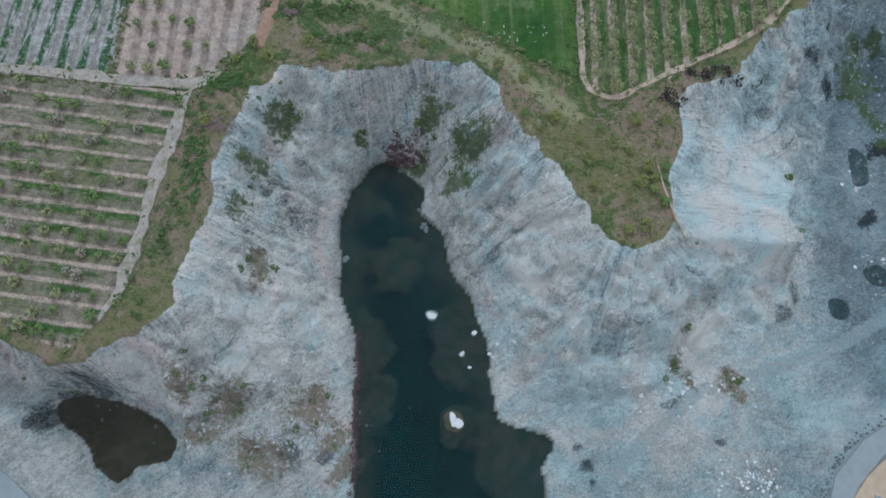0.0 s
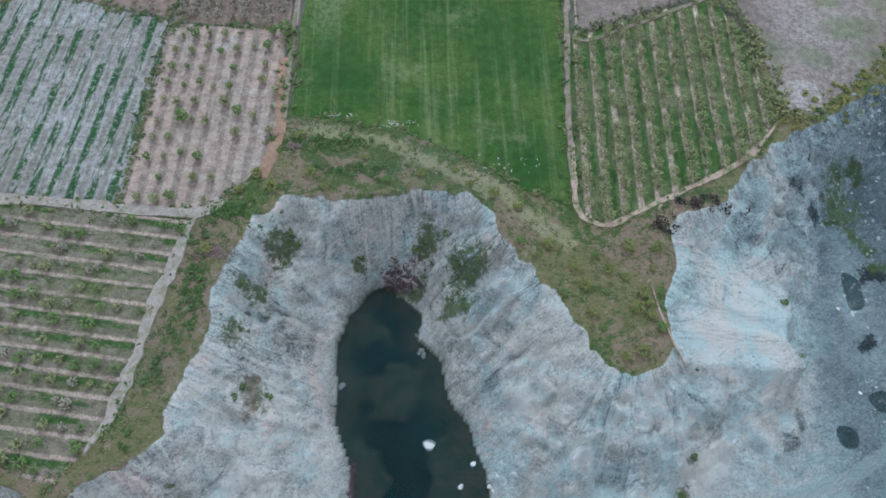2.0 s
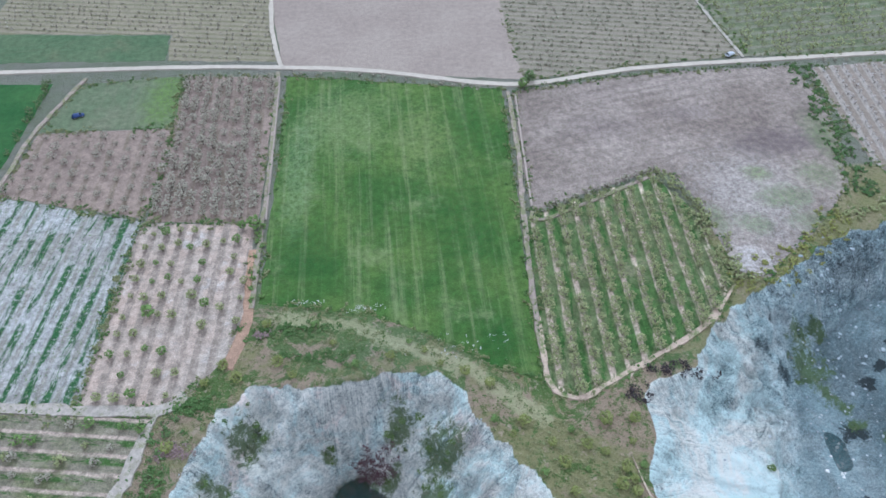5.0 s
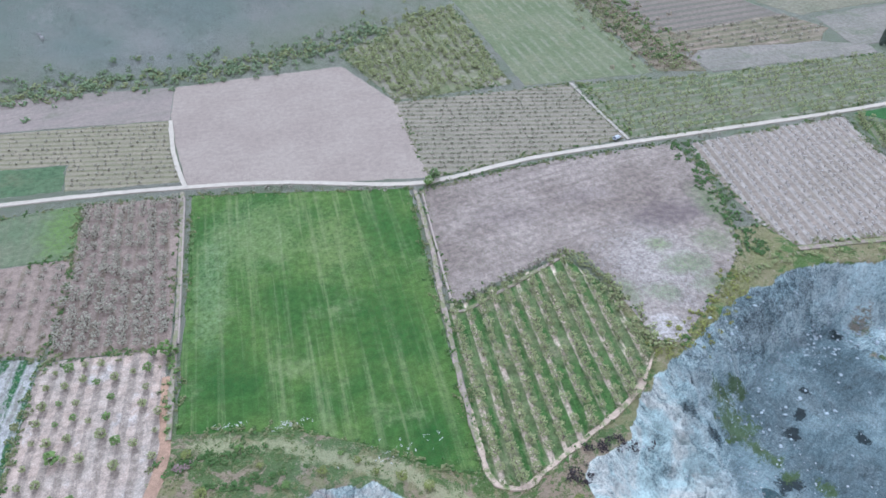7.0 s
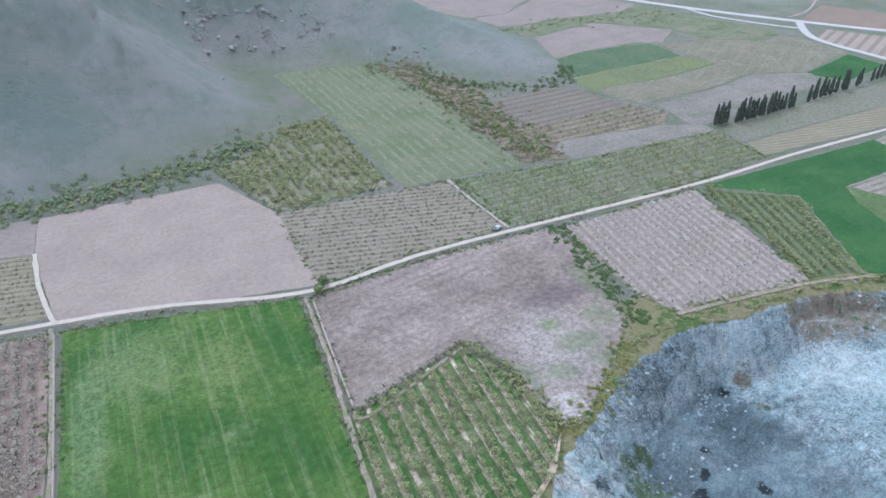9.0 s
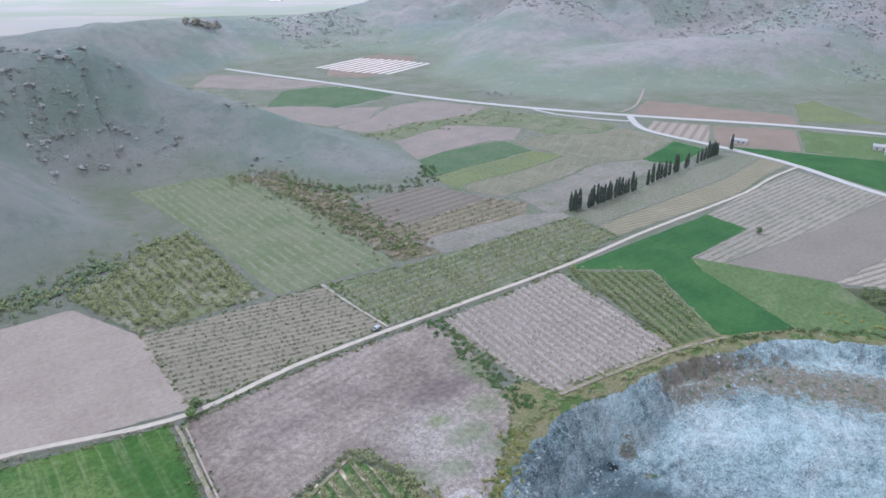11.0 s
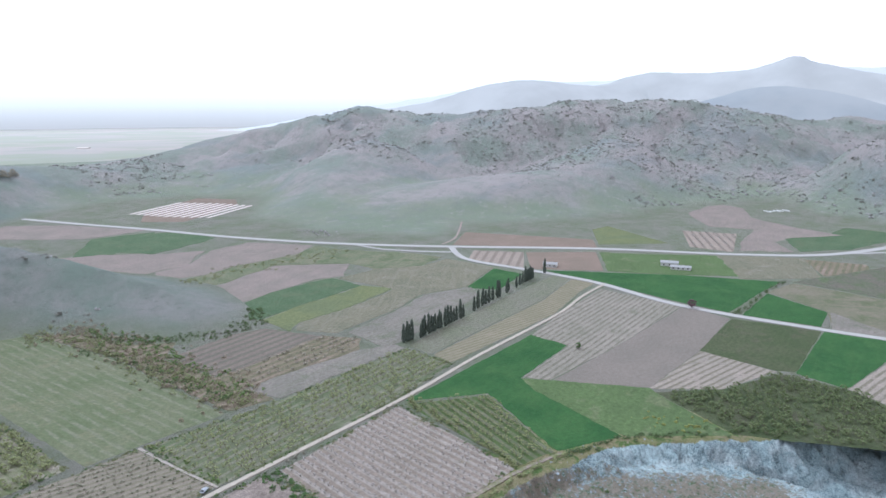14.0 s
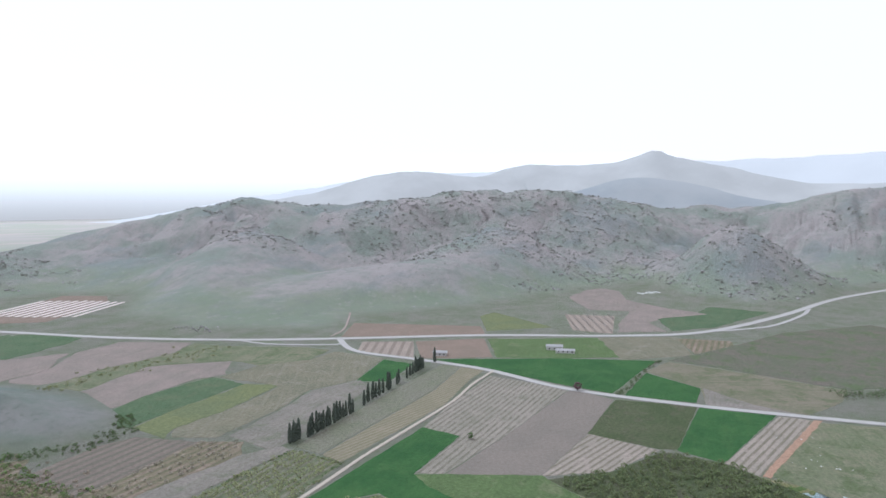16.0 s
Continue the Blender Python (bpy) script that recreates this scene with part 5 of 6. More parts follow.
# orchards whose trees can be counted
G = "trees of the striped orchard"
kinds_G = [tree_kind("orchard_tree", 100 + i, 1.85, 1.7, 1.0, 85, 0.24, LEAF_OLIVE, BARK, "small olive-green fruit tree with dark forked trunk in a sandy row", "fruit tree", G, 0.3) for i in range(4)]
plant(kinds_G, rows_of(FIELDS["field_orchard_striped"], 88, 4.6, 3.6, seed=1, skip=0.05), 11)
A = "trees of the pink orchard"
kinds_A = [tree_kind("orchard_tree", 120 + i, 1.25, 1.7, 0.8, 60, 0.26, (LEAF_GREEN, LEAF_OLIVE, LEAF_OLIVE)[i], BARK, "round leafy young fruit tree on pinkish bare soil", "fruit tree", A, 0.1) for i in range(3)]
plant(kinds_A, rows_of(FIELDS["field_orchard_pink"], 88, 4.4, 6.2, shift=0.5, seed=2, skip=0.18, jitter=0.5), 12, 0.7, 1.35)
F = "trees of the terraced rows"
kinds_F = [tree_kind("orchard_tree", 140 + i, 1.5, 1.5, 0.6, 56, 0.27, (LEAF_GREEN, LEAF_OLIVE, TWIG_GREY)[i], BARK, "low spreading fruit tree in weedy grass between soil strips", "fruit tree", F, 0.15) for i in range(3)]
plant(kinds_F, rows_of(FIELDS["field_terraced"], -8, 4.6, 4.4, shift=0.0, seed=3, skip=0.3, jitter=0.7), 13, 0.7, 1.3)


def orchard_stuff(name, key, angle, row, step, leaf, label, seed, radius=1.5, tall=1.8, base=0.8, count=16, size=0.33, skip=0.1, bark=None, shift=0.5, jitter=0.5, edge=1.0):
    p = rows_of(FIELDS[key], angle, row, step, shift, jitter, skip, seed, edge)
    return thicket(name, p, [0.1] * len(p), seed, radius, tall, base, count, size, leaf, label, "orchard", bark)


orchard_stuff("bare_orchard", "field_orchard_bare", 90, 5.0, 5.2, TWIG_GREY, "bare grey fruit trees with dark trunks in rows", 21, 1.7, 1.3, 0.8, 60, 0.2, bark=BARK_DARK, skip=0.05)
orchard_stuff("brown_orchard", "field_orchard_brown", 94, 3.8, 3.6, TWIG_GREY, "dense grey-olive twiggy trees", 22, 1.9, 2.0, 0.8, 60, 0.27, bark=BARK_DARK)
orchard_stuff("sandy_orchard_trees", "field_orchard_sandy", 94, 5.0, 3.0, LEAF_OLIVE, "bushy olive-green trees on sandy soil", 23, 2.2, 2.2, 0.5, 26, 0.42, skip=0.15, jitter=1.2)
orchard_stuff("long_orchard_trees", "field_orchard_long", 5, 5.0, 3.6, LEAF_OLIVE, "rows of young olive-green trees", 24, 1.8, 1.7, 0.7, 18, 0.36, skip=0.12, jitter=0.6)
orchard_stuff("dark_orchard_trees", "field_orchard_dark", 71, 4.6, 3.2, LEAF_OLIVE, "dark olive-green trees in rows", 25, 1.9, 2.0, 0.7, 16, 0.33)
orchard_stuff("budding_trees", "field_budding", 84, 4.2, 3.4, BUD_WHITE, "pale budding saplings in rows", 26, 0.9, 1.1, 0.4, 12, 0.2, skip=0.1, shift=0.5, jitter=0.3)
orchard_stuff("vine_rows", "field_vines", 169, 3.6, 2.0, leafy("grey_green_vine", (0.24, 0.24, 0.165), (0.37, 0.36, 0.26)), "low grey-green vines in rows", 27, 0.8, 0.5, 0.2, 9, 0.26, skip=0.3, jitter=0.5)
orchard_stuff("scrub_plantation", "field_shrubs", 20, 4.5, 4.0, leafy("brown_green_plantation", (0.105, 0.14, 0.055), (0.18, 0.205, 0.09)), "dark green bushy trees close together", 28, 2.0, 2.4, 0.4, 18, 0.5, skip=0.1, jitter=1.2)
orchard_stuff("grey_rows_plants", "field_grey_rows", 171, 3.4, 2.6, TWIG_GREY, "low grey plants in rows", 29, 0.7, 0.6, 0.2, 7, 0.26, skip=0.3)
orchard_stuff("hill_saplings", "field_rows_hill", 30, 9.0, 6.0, BUD_WHITE, "pale saplings in rows", 30, 0.9, 1.0, 0.3, 8, 0.35)


def along(line, step, width, seed, skip=0.2):
    rng = random.Random(seed)
    pts = rounded(line, step, False)
    out = []
    for i, p in enumerate(pts):
        t = (pts[min(i + 1, len(pts) - 1)] - pts[max(i - 1, 0)]).normalized()
        if rng.random() > skip:
            o = rng.gauss(0, width / 2)
            out.append((p.x - t.y * o, p.y + t.x * o))
    return out


def hedge(name, line, step, width, radius, tall, leaf, label, seed, skip=0.2, count=14, size=0.4):
    p = along(line, step, width, seed, skip)
    return thicket(name, p, heights(p) - 0.1, seed, radius, tall, 0.1, count, size, leaf, label, "hedge")


hedge("hillfoot_hedge", [(-180, 318), (-103, 333), (-21, 338), (23, 352), (50, 372)], 0.55, 15, 2.0, 2.0, leafy("fresh_green_scrub", (0.15, 0.205, 0.105), (0.25, 0.305, 0.165)), "dull green thicket along the foot of the hill", 61, 0.1, 12, 0.6)
hedge("hillfoot_hedge", [(-180, 326), (-60, 334), (20, 350), (84, 394)], 1.0, 12, 1.7, 1.8, LEAF_OLIVE, "olive bushes along the foot of the hill", 62, 0.1, 14, 0.5)
TWIG_BROWN = leafy("brown_budding_twigs", (0.22, 0.18, 0.125), (0.34, 0.285, 0.20))
hedge("shrub_band", [(172, 478), (188, 440), (192, 380), (190, 330), (191, 288)], 0.5, 20, 1.6, 1.6, TWIG_BROWN, "brown twiggy shrubs in a broad band", 87, 0.1, 12, 0.45)
hedge("shrub_band", [(183, 462), (197, 420), (196, 380), (194, 340), (196, 295)], 0.9, 16, 1.7, 1.7, LEAF_GREEN, "fresh green shrubs in a broad band", 88, 0.1, 12, 0.45)
hedge("orchard_hedge", [(160, 486), (177, 440), (182, 380), (184, 330), (190, 285)], 0.7, 14, 2.0, 2.2, LEAF_OLIVE, "olive-green strip of shrubby trees", 63, 0.1)
hedge("orchard_hedge", [(172, 430), (180, 380), (182, 330), (188, 300)], 2.0, 8, 2.0, 2.2, LEAF_DARK, "dark green bushes beside the meadow", 64, 0.1)
hedge("field_hedge", [(156, 222), (155, 200), (150, 168), (148, 150)], 0.4, 5.5, 1.1, 0.6, leafy("weedy_green", (0.06, 0.12, 0.035), (0.12, 0.18, 0.06)), "low dark green weeds between two fields", 65, 0.1, 12, 0.35)
hedge("lane_hedge", [(45, 215), (80, 219.5), (120, 222.5), (156, 223.5)], 1.5, 1.2, 0.7, 0.7, LEAF_DARK, "low green verge along the lane", 66, 0.1, 8, 0.3)
hedge("lane_bushes", [(165, 224), (240, 227.5)], 5.0, 0.8, 1.0, 1.4, TWIG_GREY, "small roadside bushes in a line", 67, 0.25)
hedge("lane_bushes", [(-40, 231), (-9, 227), (30, 216)], 4.0, 0.8, 1.0, 1.3, TWIG_GREY, "small bushes at the end of the wheat", 68, 0.3)
hedge("orchard_top_trees", [(44, 150), (84, 167)], 3.2, 0.6, 1.3, 1.8, TWIG_GREY, "grey twiggy trees at the orchard's upper edge", 69, 0.1)
hedge("orchard_edge_trees", [(82, 165), (91, 150), (95, 118)], 1.6, 3.5, 1.7, 2.4, LEAF_OLIVE, "dense olive trees on the orchard's outer edge", 70, 0.05, 22, 0.36)
hedge("yellow_scrub", [(93, 116), (105, 121), (122, 132), (136, 142)], 0.4, 6, 0.9, 0.8, LEAF_YELLOW, "yellow-green flowering scrub along the rim", 71, 0.1, 14, 0.27)
hedge("rim_scrub", [(136, 142), (165, 146), (190, 143), (222, 141), (250, 136)], 1.3, 4, 1.1, 1.1, LEAF_OLIVE, "olive scrub along the quarry rim", 72, 0.15, 12, 0.4)
hedge("rim_scrub", [(250, 136), (282, 120), (310, 95), (335, 70)], 1.6, 4, 1.2, 1.3, LEAF_DARK, "dark scrub along the far rim", 73, 0.15, 12, 0.45)
hedge("spur_scrub", [(289, 425), (270, 395), (230, 397), (205, 415), (188, 440)], 0.9, 10, 1.6, 1.8, LEAF_DARK, "dark bushes round the tip of the grassy spur", 74, 0.15)
hedge("wheat_verge", [(-43, 150), (-43, 120)], 1.6, 2, 0.9, 0.9, LEAF_GREEN, "green weeds along the wheat's edge", 75, 0.2)
hedge("west_hedge", [(-133, 232), (-134, 195), (-140, 165), (-158, 128)], 2.2, 2.5, 1.5, 1.9, LEAF_DARK, "dark hedge beside the western track", 76, 0.2)
hedge("track_verge", [(-58, 86), (-62, 66), (-66, 44), (-70, 30)], 0.9, 3.6, 0.9, 0.7, LEAF_DARK, "patchy green weeds beside the terrace track", 77, 0.3, 12, 0.35)

hedge("orchard_side_trees", [(246, 226), (238, 186), (229, 147)], 2.0, 2.5, 1.7, 2.2, LEAF_OLIVE, "olive trees on the orchard's side", 78, 0.1, 16, 0.4)
hedge("flowering_scrub", [(304, 123), (309, 114), (313, 105), (315, 97)], 0.8, 8, 1.0, 0.6, LEAF_YELLOW, "yellow flowering scrub in the meadow", 79, 0.2, 8, 0.4)
hedge("vine_end_weeds", [(137, 283), (139, 256), (140, 233)], 2.0, 1.5, 0.9, 0.9, LEAF_GREEN, "green weeds beside the field track", 80, 0.2)

# cypresses in a line
rng = random.Random(5)


def cypress_kind(seed):
    r = random.Random(seed)
    top = new("cypress_tree")
    tall = 11.5
    mesh_object("trunk", *branches(r, 0.6, 0.3, 1.0, 0.22, 2, 0.05), BARK_DARK, top)
    pts, sizes = [], []
    for i in range(150):
        h = r.random() ** 0.85
        w = 1.15 * min(1, 0.35 + 3.2 * h) * (1 - h) ** 0.62
        a = r.uniform(0, 6.283)
        pts.append((w * math.cos(a), w * math.sin(a), 0.3 + tall * h))
        sizes.append(0.5 * r.uniform(0.6, 1.2))
    mesh_object("crown", *lumps(pts, sizes, r, 1.9), CYPRESS, top)
    return tagged(top, "tall narrow blackish-green cypress in a row", "cypress", "row of cypresses")


kinds_C = [cypress_kind(s) for s in (1, 2, 3)]
row_C = [(310, 288.5), (313, 288), (318, 288.5), (324, 286), (329, 287), (333, 287), (337, 288), (341, 288), (345, 289), (349, 289.5), (353, 289), (357, 290), (361, 290.5), (365, 291), (368, 291), (373, 291.5), (315.5, 288.3), (326.5, 286.5), (339, 288), (347, 289.3), (401, 296.5), (426, 301), (502, 313.5), (496.5, 312.7),
         (377, 292), (394, 295), (409, 298), (414, 299), (419, 299.5), (434, 302), (438, 303), (451, 305), (455, 306), (470, 308), (478, 310), (483, 310.5), (489, 311.5), (494, 312.5), (499, 313), (505, 314), (528, 316)]
for i, (x, y) in enumerate(row_C):
    k = kinds_C[i % 3] if i < 3 else copy_thing(kinds_C[i % 3], Matrix())
    s = rng.uniform(0.72, 1.1)
    k.matrix_basis = pose(x, y, 0, 0, 0, rng.uniform(0, 360)) @ Matrix.Diagonal((s * 1.2, s * 1.2, s * 1.1, 1))

# shrubs on the tongue of grass, on the rim and in the pit
S = "shrubs round the quarry"
LEAF_SHRUB = leafy("soft_olive_shrub", (0.16, 0.19, 0.055), (0.26, 0.28, 0.09))
LEAF_PIT = leafy("green_pit_shrub", (0.085, 0.14, 0.04), (0.15, 0.20, 0.07))
kinds_S = [tree_kind("shrub", 200 + i, 1.6, 1.5, 0.25, 70, 0.28, (LEAF_SHRUB, LEAF_SHRUB, LEAF_GREEN)[i], BARK, "rounded yellow-green shrub in rough grass by the quarry", "shrub", S, 0.1, 4, 0.07) for i in range(3)]
kinds_P = [tree_kind("shrub", 210 + i, 1.5, 1.1, 0.15, 80, 0.24, LEAF_PIT, BARK, "low green shrub on the pale quarry slope", "shrub", "shrubs in the pit", 0.1, 4, 0.06) for i in range(3)]
rng = random.Random(8)
tongue = [(43, 50), (47, 51), (52, 57), (50, 63), (47, 62), (49, 66), (44, 58), (38, 57), (36, 61), (40, 66), (45, 70), (52, 72), (54, 78), (47, 78), (30, 66), (24, 76), (20, 80), (27, 79), (33, 73), (38, 76), (50, 60), (53, 66), (41, 72), (35, 68)]
tongue += [(-30, 96), (-14, 98), (-5, 100), (0, 104), (8, 97), (-20, 105), (-34, 100), (-48, 100), (-52, 95), (-58, 78), (14, 94), (-44, 96), (20, 90), (-38, 112), (-25, 111), (4, 101)]
pit = [(-40, 87), (-38, 84), (-42, 80), (-43, 86), (-45, 70), (-48, 67), (-4, 86), (-2, 82), (4, 80), (8, 76), (5, 73), (9, 79), (1, 76), (6, 68), (58, 21), (72, 17.5), (60, 30), (-98, 17), (-92, 15), (87, 52), (86, 66), (60, 48), (-36, 6), (110, 96), (175, 112), (228, 120), (244, 112)]
for px, py, pr in PATCHES[:14]:
    pit += [(px + rng.gauss(0, pr * 0.5), py + rng.gauss(0, pr * 0.45)) for _ in range(4)]
pit = [q for q in pit if not inside(POND, np.array([q[0]]), np.array([q[1]]))[0]]
plant(kinds_S, tongue, 40, 0.5, 1.35, ground=heights(tongue) - 0.1)
plant(kinds_P, pit, 41, 0.3, 0.95, ground=heights(pit) - 0.15)
red = [(-21.5 - 1.2 * rng.random(), y + rng.random()) for y in np.arange(-10, 30, 0.7)] + [(-10 + rng.gauss(0, 2.4), 80 + rng.gauss(0, 1.6)) for _ in range(90)] + [(-14 + rng.gauss(0, 1.0), 81 + rng.gauss(0, 0.8)) for _ in range(30)]
thicket("shore_reeds", red, np.maximum(heights(red), WATER), 81, 0.9, 0.8, 0.05, 22, 0.17, TWIG_RED, "reddish-brown bare reeds along the shore", "reeds", trunks=False)
dark = [(68 + rng.gauss(0, 5), 91 + rng.gauss(0, 1.2)) for _ in range(26)] + [(57 + rng.gauss(0, 1.6), 85 + rng.gauss(0, 1.4)) for _ in range(16)]
thicket("bare_thicket", dark, heights(dark) - 0.2, 82, 1.0, 1.0, 0.1, 12, 0.26, leafy("dark_bare_twigs", (0.035, 0.028, 0.03), (0.07, 0.055, 0.055)), "dark bare brambles on the rim", "brambles", trunks=False)
clump = [(-53 + rng.gauss(0, 3.2), 89 + rng.gauss(0, 2.2)) for _ in range(70)] + [(-60 + rng.gauss(0, 1.8), 66 + rng.gauss(0, 7)) for _ in range(70)] + [(-22 + rng.gauss(0, 6), 101 + rng.gauss(0, 1.6)) for _ in range(40)] + [(-30 + rng.gauss(0, 7), 110 + rng.gauss(0, 2)) for _ in range(70)]
thicket("verge_bushes", clump, heights(clump) - 0.1, 89, 0.9, 0.7, 0.05, 14, 0.25, leafy("lush_green_weeds", (0.06, 0.12, 0.032), (0.13, 0.195, 0.065)), "lush green weeds above the quarry rim", "weeds", trunks=False)
russet = [(-57 + rng.gauss(0, 2.0), 76.7 + rng.gauss(0, 1.0)) for _ in range(34)] + [(-39.5 + rng.gauss(0, 1.3), 109.2 + rng.gauss(0, 0.6)) for _ in range(16)]
thicket("russet_bushes", russet, heights(russet) - 0.1, 90, 0.8, 0.7, 0.05, 16, 0.2, leafy("russet_twigs", (0.20, 0.14, 0.135), (0.31, 0.23, 0.22)), "bare russet bushes above the quarry rim", "bushes", trunks=False)
petals = [(-27 + rng.gauss(0, 3), 119 + rng.gauss(0, 0.5)) for _ in range(18)] + [(-12 + rng.gauss(0, 3), 116 + rng.gauss(0, 0.5)) for _ in range(26)] + [(16 + rng.gauss(0, 7), 102 + rng.gauss(0, 2.0)) for _ in range(30)]
thicket("pale_flowers", petals, heights(petals), 91, 0.45, 0.2, 0.05, 5, 0.14, leafy("white_blossom", (0.50, 0.50, 0.46), (0.66, 0.66, 0.62)), "patches of white flowers at the wheat's edge", "flowers", trunks=False)
tufts = [(rng.uniform(-75, 60), rng.uniform(20, 118)) for _ in range(5200)]
tx, ty = np.array(tufts).T
free = ~inside(RIM, tx, ty)
for outline in FIELDS.values():
    free &= ~inside(outline, tx, ty)
tufts = [q for q, k in zip(tufts, free) if k]
half = len(tufts) // 2
thicket("rough_grass", tufts[:half], heights(tufts[:half]) - 0.05, 83, 0.6, 0.25, 0.0, 6, 0.22, leafy("dull_olive_tufts", (0.15, 0.17, 0.07), (0.24, 0.245, 0.12)), "tufts of olive rough grass above the quarry", "grass", trunks=False, spread_size=0.5)
thicket("rough_grass", tufts[half:], heights(tufts[half:]) - 0.05, 84, 0.6, 0.25, 0.0, 6, 0.18, leafy("fresh_green_tufts", (0.085, 0.14, 0.035), (0.16, 0.20, 0.07)), "tufts of fresh grass above the quarry", "grass", trunks=False, spread_size=0.5)

BORDERS = ["field_orchard_pink", "field_striped", "field_orchard_bare", "field_orchard_brown", "field_terraced", "field_orchard_striped", "field_stony", "field_wheat", "field_vines", "field_budding", "field_pale_green", "field_orchard_long", "field_orchard_sandy"]
for seed, share, leaf, label in ((501, 0.62, leafy("olive_border_weeds", (0.13, 0.15, 0.06), (0.24, 0.24, 0.12)), "olive weeds along the field borders"), (502, 0.38, leafy("green_border_weeds", (0.055, 0.11, 0.03), (0.13, 0.19, 0.06)), "green weeds along the field borders")):
    rng = random.Random(seed)
    weeds = []
    for key in BORDERS:
        line = FIELDS[key] + FIELDS[key][:1]
        for a, b in zip(line, line[1:]):
            a, b = Vector(a), Vector(b)
            side = (b - a).orthogonal().normalized()
            for _ in range(int((b - a).length * 1.7 * share)):
                f = rng.random()
                p = a.lerp(b, f) + side * rng.gauss(0, 0.9)
                if fbm(p.x * 0.09, p.y * 0.09, seed, 3) > 0.42:
                    weeds.append((p.x, p.y))
    thicket("border_weeds", weeds, [0.12] * len(weeds), seed, 0.7, 0.35, 0.0, 6, 0.27, leaf, label, "weeds", trunks=False, spread_size=0.5)

# scrub and boulders of the hills
rng = random.Random(9)
spots = [(rng.uniform(380, 1750), rng.uniform(-150, 1300)) for _ in range(26000)] + [(rng.uniform(-300, 290), rng.uniform(330, 720)) for _ in range(4000)]
sx, sy = np.array(spots).T
sz, sl = land(sx, sy)
thick = 0.55 * vnoise(sx * 0.008, sy * 0.008, 5) + 0.45 * vnoise(sx * 0.035, sy * 0.035, 6) + 0.55 * np.exp(-(np.hypot(sx - 1180, sy - 120) / 220) ** 4) + 0.5 * np.exp(-(np.hypot(sx - 105, sy - 520) / 45) ** 4) + 0.45 * np.exp(-(np.hypot(sx - 60, sy - 590) / 60) ** 4) + 0.34 * np.exp(-(np.hypot(sx - 1400, sy - 580) / 360) ** 4) + 0.18 * np.exp(-(np.hypot(sx - 1060, sy - 820) / 260) ** 4) + 0.4 * np.exp(-(np.hypot(sx - 970, sy - 395) / 70) ** 4) - 0.05 * (sx < 300) - 0.3 * (np.hypot(sx - 700, sy - 700) < 200) - 0.08 * (np.hypot(sx - 560, sy - 960) < 190) + 0.10 * (np.array([k % 7 for k in range(len(sx))]) == 0)
keep = (sl["hill"] > 0.6) & (thick > 0.67)
spots, sz = [q for q, k in zip(spots, keep) if k], sz[keep]
thicket("hill_scrub", [q for k, q in enumerate(spots) if k % 3], sz[np.arange(len(sz)) % 3 > 0] - 0.5, 85, 2.3, 1.7, 0.1, 4, 1.3, leafy("grey_green_scrub", (0.175, 0.175, 0.15), (0.27, 0.265, 0.225)), "dark scrub scattered over the hills", "scrub", trunks=False, spread_size=0.5)
m_boulder = plain("lichen_grey_rock", (0.33, 0.32, 0.305), 0.95, 0.3, 0.5)
thicket("hill_outcrops", spots[::3], sz[::3] - 0.8, 86, 2.6, 1.6, 0.1, 4, 1.6, m_boulder, "grey rock outcrops on the hillsides", "rocks", trunks=False, spread_size=0.6)

# ---- stones of the quarry ----
ROCK_WHITE = plain("white_limestone", (0.58, 0.58, 0.56), 0.9, 0.2, 1.2)


def boulder_mesh(seed, size, flat=0.7):
    bm = bmesh.new()
    bmesh.ops.create_icosphere(bm, subdivisions=2, radius=1)
    r = random.Random(seed)
    cuts = [(Vector((r.gauss(0, 1), r.gauss(0, 1), r.gauss(0, 1))).normalized(), r.uniform(0.45, 0.8)) for _ in range(9)]
    for v in bm.verts:
        for d, k in cuts:
            over = v.co.dot(d) - k
            if over > 0:
                v.co -= d * over * 0.9
        v.co = Vector((v.co.x * size[0], v.co.y * size[1], v.co.z * size[2] * flat)) * (0.94 + 0.12 * noise.noise(v.co * 2 + Vector((seed, 0, 0))))
    return bm


def boulder(seed, x, y, size, label="angular white limestone boulder at the water's edge", sink=0.25):
    z = max(height(x, y), WATER - 0.5)
    ob = part("boulder", boulder_mesh(seed, size), ROCK_WHITE)
    ob.matrix_basis = pose(x, y, z + size[2] * (0.7 - 2 * sink) * 0.5, 0, 0, seed * 47 % 360)
    return tagged(ob, label, "boulder", "boulders of the quarry")


for i, (x, y, a, b, c) in enumerate([(-3.1, 35.6, 1.7, 3.1, 1.0), (2.4, 8.6, 2.6, 1.2, 0.8), (4.0, 7.6, 1.4, 1.9, 0.8), (5, 25.2, 0.9, 1.0, 0.9), (8.2, 30.6, 1.3, 0.8, 0.8), (7, 21.6, 0.7, 0.8, 0.7), (-6.5, 65.2, 0.9, 0.7, 0.7),
                                     (-5.2, 61, 1.0, 0.9, 0.9), (-4.6, 59.4, 1.2, 0.9, 0.8), (-6, 60, 0.7, 0.7, 0.6), (12.2, 25, 1.0, 0.7, 0.8), (18, 27.6, 0.8, 0.8, 0.8), (14, 27.2, 0.6, 0.7, 0.6), (-26.6, 51, 1.0, 1.6, 0.7), (13, 24, 0.6, 0.6, 0.6)]):
    boulder(i + 1, x, y, (a, b, c))


